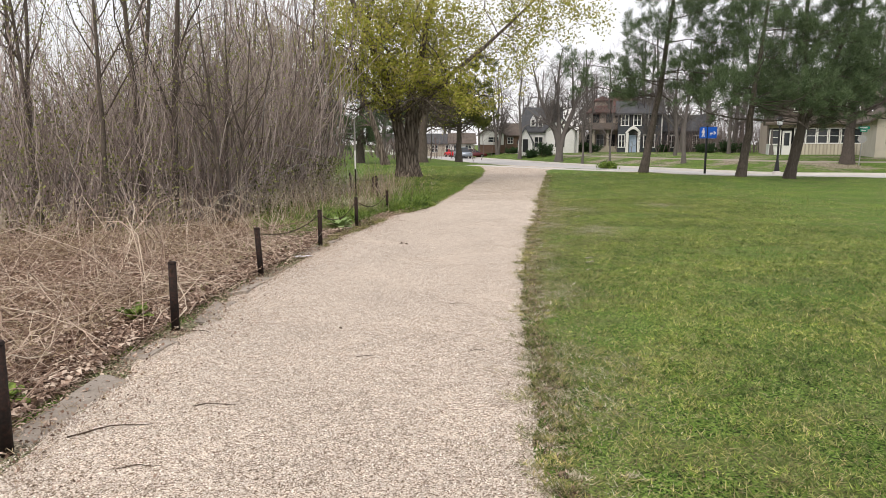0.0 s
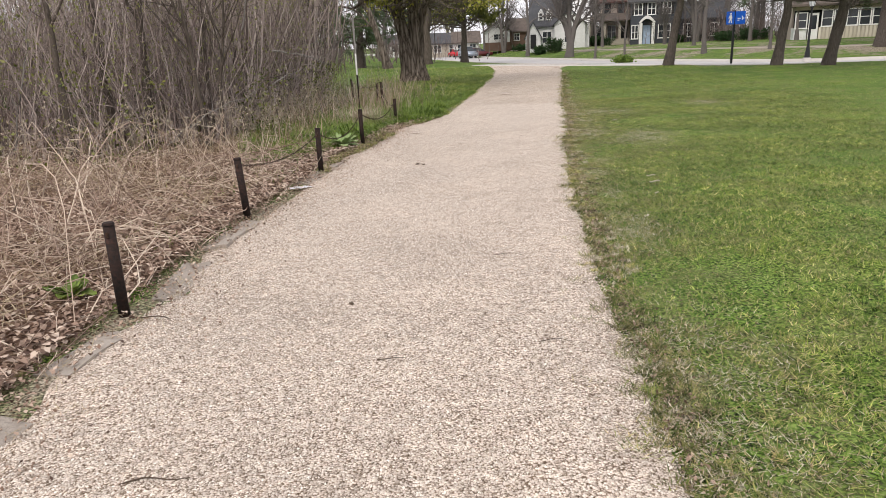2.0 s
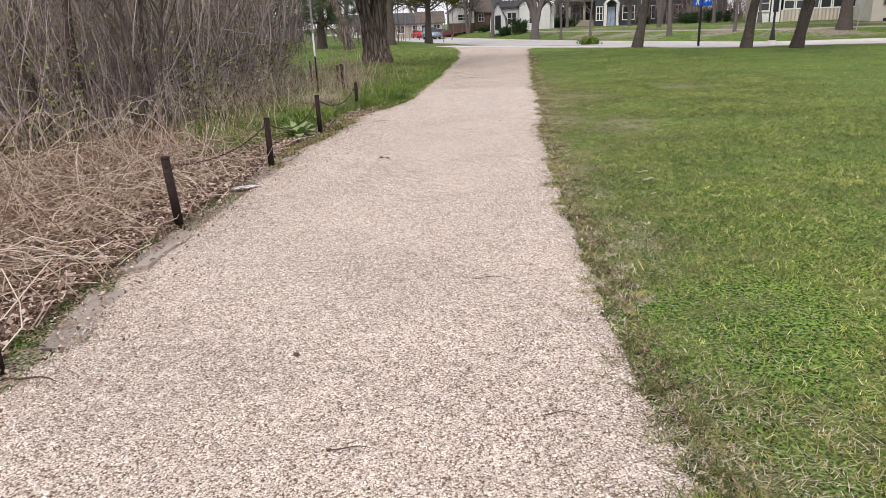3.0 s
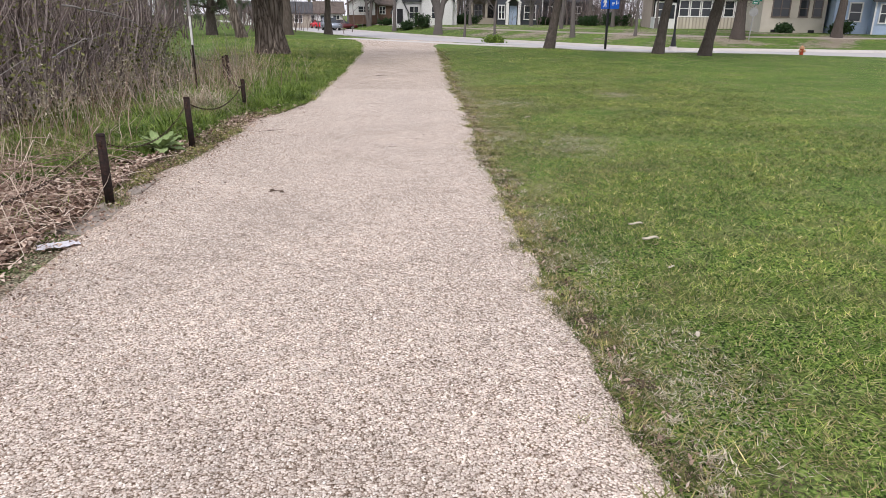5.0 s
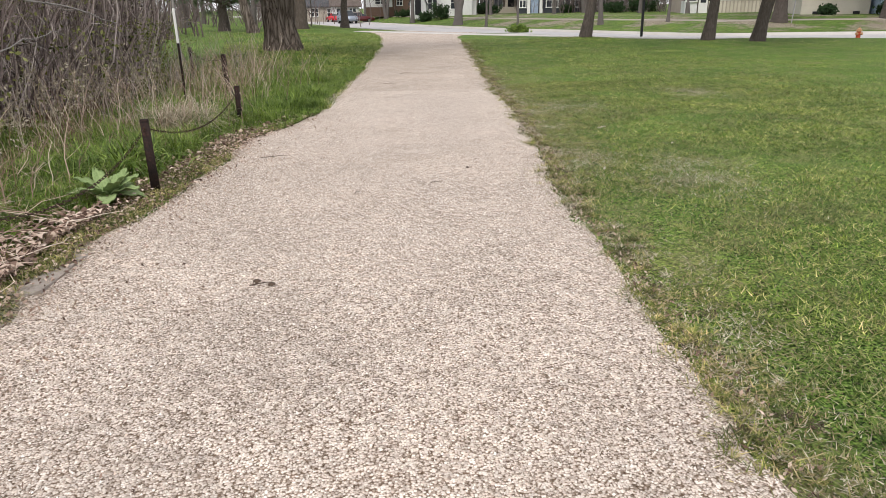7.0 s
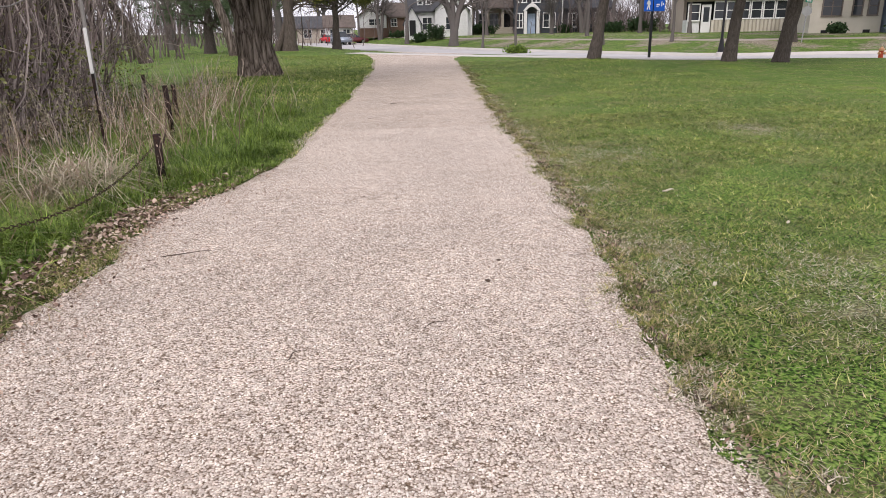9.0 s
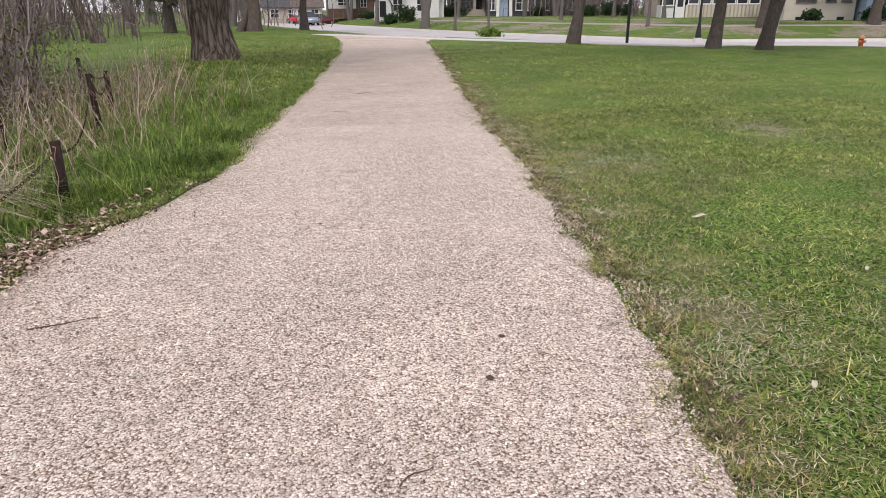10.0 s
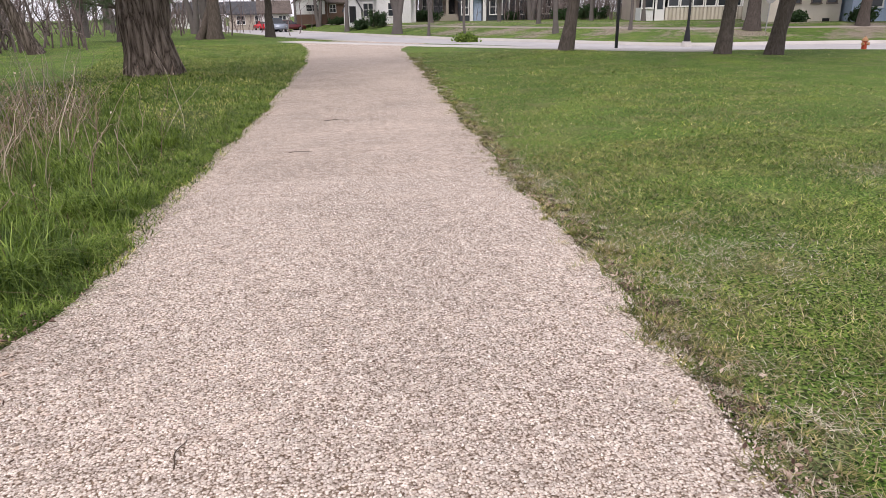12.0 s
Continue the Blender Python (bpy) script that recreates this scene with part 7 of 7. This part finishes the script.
v, f = merged([(v, f), flakes(np.column_stack([x4, y4, path_z(x4, y4) + 0.006]), 0.010, 0.0, 2.0)])
tagged(arrays("leaf_crumbs", v, f, M_LITTER), "brown leaf crumbs and bark along the gravel edge", "debris", kind="stuff")
n_f = 2600
y = rng.uniform(0.8, 14, n_f)
x = left_edge(y) - 0.05 + rng.normal(size=n_f) * 0.16
v, f = blades(np.column_stack([x, y, np.maximum(path_z(x, y), 0.0) + 0.012]), 0.035, 0.0024, 2.6)
tagged(arrays("edge_straw", v, f, M_STRAW), "bits of straw lying over the edging stones", "straw", kind="stuff")
n_w = 5000
y = rng.uniform(1.5, 12, n_w)
x = left_x(y) - 0.4 - rng.uniform(0, 1, n_w) * 3.5
ok = wob(x * 0.7 + 2, y * 0.7) > 0.35
v, f = tall_blades(np.column_stack([x[ok], y[ok], np.full(ok.sum(), 0.0)]), 0.13, 0.004, 0.8, 4)
tagged(arrays("sparse_weeds", v, f, M_TALLGRASS), "sparse green weeds among dry leaves", "weeds", kind="stuff")


# ---- lawn blades ----
def lawn(count, span, y0, y1, h, w, off):
    """Blades beside the path: green ones, and paler worn ones near the edge and in bare spots."""
    y = rng.uniform(0, 1, count) ** 1.25 * (y1 - y0) + y0
    x = right_edge(y) + off + (rng.uniform(0, 1, count) ** 1.3) * (span + 2.0 * rng.uniform(0, 1, count))
    e = x - right_edge(y)
    w_ = worn(x, y)
    cx, cy = np.floor((x + rng.normal(size=count) * 0.014) / 0.055), np.floor((y + rng.normal(size=count) * 0.014) / 0.06)
    lot = np.modf(np.abs(np.sin(cx * 12.9898 + cy * 78.233) * 43758.5453))[0]
    tone = np.modf(lot * 97.31)[0]
    keep = rng.uniform(0, 1, count) < (0.3 + 0.7 * (lot > 0.4)) * np.clip(0.75 + e * 1.2, 0, 1) * (e > -0.05 - 0.09 * rng.uniform(0, 1, count) ** 2) * (1 - 0.6 * np.clip(w_ * 1.2 + 0.3 * wob(x * 2.2, y * 2.2 + 3) - 0.15, 0, 1)) * ss(y0, y0 + 2.5, y + 1.0)
    x, y, e, w_, tone = x[keep], y[keep], e[keep], w_[keep], tone[keep]
    old = rng.uniform(0, 1, len(x)) < np.clip(0.6 * np.exp(-e / 0.7) + 0.9 * w_ + 0.22 * wob(x * 0.5 + 2, y * 0.5) + 0.12 + 0.35 * (tone > 0.72), 0.06, 0.95)
    C = np.column_stack([x, y, ground_z(x, y) - 0.012])
    jx, jy = np.floor((x + rng.normal(size=len(x)) * 0.02) / 0.12), np.floor((y + rng.normal(size=len(x)) * 0.02) / 0.14)
    hv = h * (0.65 + 0.85 * np.modf(np.abs(np.sin(jx * 39.346 + jy * 11.135) * 24634.6345))[0] ** 2)
    return blades(C[~old], hv[~old], w, 1.5), blades(C[old], hv[old] * 0.75, w * 0.9, 1.6)


la, lb, lc = lawn(860000, 5.0, -1.0, 20, 0.034, 0.0031, -0.08), lawn(180000, 13, 2, 36, 0.042, 0.005, 2.5), lawn(60000, 5, 17, 40, 0.045, 0.006, -0.08)
gv, gf = merged([la[0], lb[0], lc[0]])
tagged(arrays("lawn_grass", gv, gf, M_GRASS), "short mown green lawn grass", "grass", kind="stuff")
gv, gf = merged([la[1], lb[1], lc[1]])
tagged(arrays("worn_grass", gv, gf, M_OLDGRASS), "thin yellowish worn grass beside the path", "grass", kind="stuff")
n_b = 110000
y = rng.uniform(17, 52, n_b)
x = left_x(y) + 0.1 - rng.uniform(0, 1, n_b) * np.interp(y, [17, 24, 50], [0.5, 4, 9])
v, f = blades(np.column_stack([x, y, ground_z(x, y) - 0.015]), 0.07, 0.007, 0.9)
tagged(arrays("verge_grass", v, f, M_GRASS), "mown green grass beside the old tree", "grass", kind="stuff")
n_d = 75000
y = rng.uniform(1, 24, n_d)
x = right_edge(y) + np.where(rng.uniform(0, 1, n_d) < 0.4, np.abs(rng.normal(size=n_d)) * 0.6, rng.uniform(0, 7, n_d))
v, f = blades(np.column_stack([x, y, ground_z(x, y) + 0.008]), 0.014, 0.0019, 1.9)
tagged(arrays("dry_clippings", v, f, M_STRAW), "dry straw clippings along the lawn edge", "grass", kind="stuff")
bx_, by_, br_ = np.array(BARE_SPOTS).T
k_ = rng.choice(len(bx_), 30000, p=br_ ** 2 / np.sum(br_ ** 2))
x = bx_[k_] + rng.normal(size=len(k_)) * br_[k_] * 0.9
y = by_[k_] + rng.normal(size=len(k_)) * br_[k_] * 1.2
y2 = rng.uniform(1.0, 24, 14000)
x = np.concatenate([x, right_edge(y2) - 0.02 + np.abs(rng.normal(size=len(y2))) * 0.16])
y = np.concatenate([y, y2])
ok = (x > right_edge(y) - 0.04) & (wob(x * 4, y * 4) + rng.normal(size=len(x)) * 0.3 > -0.3)
v, f = blades(np.column_stack([x, y, ground_z(x, y) - 0.004])[ok], 0.017, 0.0022, 2.2)
tagged(arrays("dead_thatch", v, f, M_THATCH), "flattened grey-brown dead grass in worn spots", "thatch", kind="stuff")
n_t = 5500
y = rng.uniform(0.8, 22, n_t)
x = right_edge(y) + rng.normal(size=n_t) * 0.06 + 0.04
v, f = flakes(np.column_stack([x, y, ground_z(x, y) + 0.002]), 0.011, 0.0, 2.2)
tagged(arrays("edge_debris", v, f, M_LITTER), "dark thatch and leaf crumbs along the path edge", "debris", kind="stuff")

# ragged tufts and islands of turf that break the right edge of the gravel
n_i = 1250
yi = 1.0 + rng.uniform(0, 1, n_i) ** 1.2 * 36
xi = right_edge(yi) + rng.normal(size=n_i) * 0.105 + 0.01
size_i = rng.uniform(0.3, 1.0, n_i)
k_i = 46
yy = (yi[:, None] + rng.normal(size=(n_i, k_i)) * 0.042 * size_i[:, None]).ravel()
xx = (xi[:, None] + rng.normal(size=(n_i, k_i)) * 0.05 * size_i[:, None]).ravel()
C = np.column_stack([xx, yy, ground_z(xx, yy) + 0.001])
pick = np.repeat(rng.uniform(0, 1, n_i), k_i)
for nm, lo_, hi_, mat, hh_, lab in (("edge_tufts", 0.0, 0.55, M_OLDGRASS, 0.036, "small ragged grass tufts along the gravel edge"), ("edge_thatch", 0.55, 0.8, M_THATCH, 0.022, "flattened dead tufts along the gravel edge"), ("edge_soil_crumbs", 0.8, 1.0, M_TWIGDARK, 0.016, "dark crumbs of turf and roots along the gravel edge")):
    ok = (pick >= lo_) & (pick < hi_)
    v, f = blades(C[ok], hh_, 0.0034, 1.6)
    tagged(arrays(nm, v, f, mat), lab, "grass", kind="stuff")

n_k = 24000
y = rng.uniform(0, 1, n_k) ** 1.2 * 24 + 1
x = right_edge(y) + 0.5 + rng.uniform(0, 1, n_k) * 9
ok = wob(x * 0.7 + 2, y * 0.7) + rng.normal(size=n_k) * 0.5 > -0.1
C = np.column_stack([x, y, ground_z(x, y) + 0.012])[ok]
v, f = flakes(C, 0.011, 0.0, 1.5)
tagged(arrays("lawn_clover", v, f, M_BUD), "pale green clover leaves in the lawn", "clover", kind="stuff")

# ---- loose crushed stone on the path ----
n_p = 235000
y = np.where(rng.uniform(0, 1, n_p) < 0.86, 0.6 + rng.uniform(0, 1, n_p) ** 1.05 * 18.4, 14 + np.abs(rng.normal(size=n_p)) * 9)
y = np.minimum(y, 46)
u = rng.uniform(-0.07, 1.09, n_p)
x = left_edge(y) + u * (right_edge(y) - left_edge(y))
far = rng.normal(size=n_p)
x = np.where(u > 1.0, right_edge(y) + np.abs(far) * 0.16, np.where(u < 0, left_edge(y) - np.abs(far) * 0.12, x))
sz = rng.uniform(0.0024, 0.0056, n_p) * rng.choice([0.8, 1.0, 1.25], n_p)
octa = np.array([(1, 0, -0.4), (-1, 0, -0.4), (0, 1, -0.4), (0, -1, -0.4), (0, 0, 1)], float)
V = octa[None] * (sz[:, None, None] * rng.uniform(0.6, 1.35, (n_p, 5, 1)))
V[:, :, 2] *= 0.95
V += rng.normal(size=V.shape) * sz[:, None, None] * 0.18
a = rng.uniform(0, 2 * np.pi, n_p)
ca, sa_ = np.cos(a)[:, None], np.sin(a)[:, None]
VX, VY = V[..., 0] * ca - V[..., 1] * sa_, V[..., 0] * sa_ + V[..., 1] * ca
V = np.stack([VX + x[:, None], VY + y[:, None], V[..., 2] + (path_z(x, y) + sz * 0.3 + 0.002)[:, None]], -1)
of = np.array([(0, 2, 4), (2, 1, 4), (1, 3, 4), (3, 0, 4)])
F = (np.arange(n_p)[:, None, None] * 5 + of[None]).reshape(-1, 3)
tagged(arrays("crushed_stone", V.reshape(-1, 3), F, M_PEBBLE), "loose pale tan crushed limestone chips", "gravel", kind="stuff")
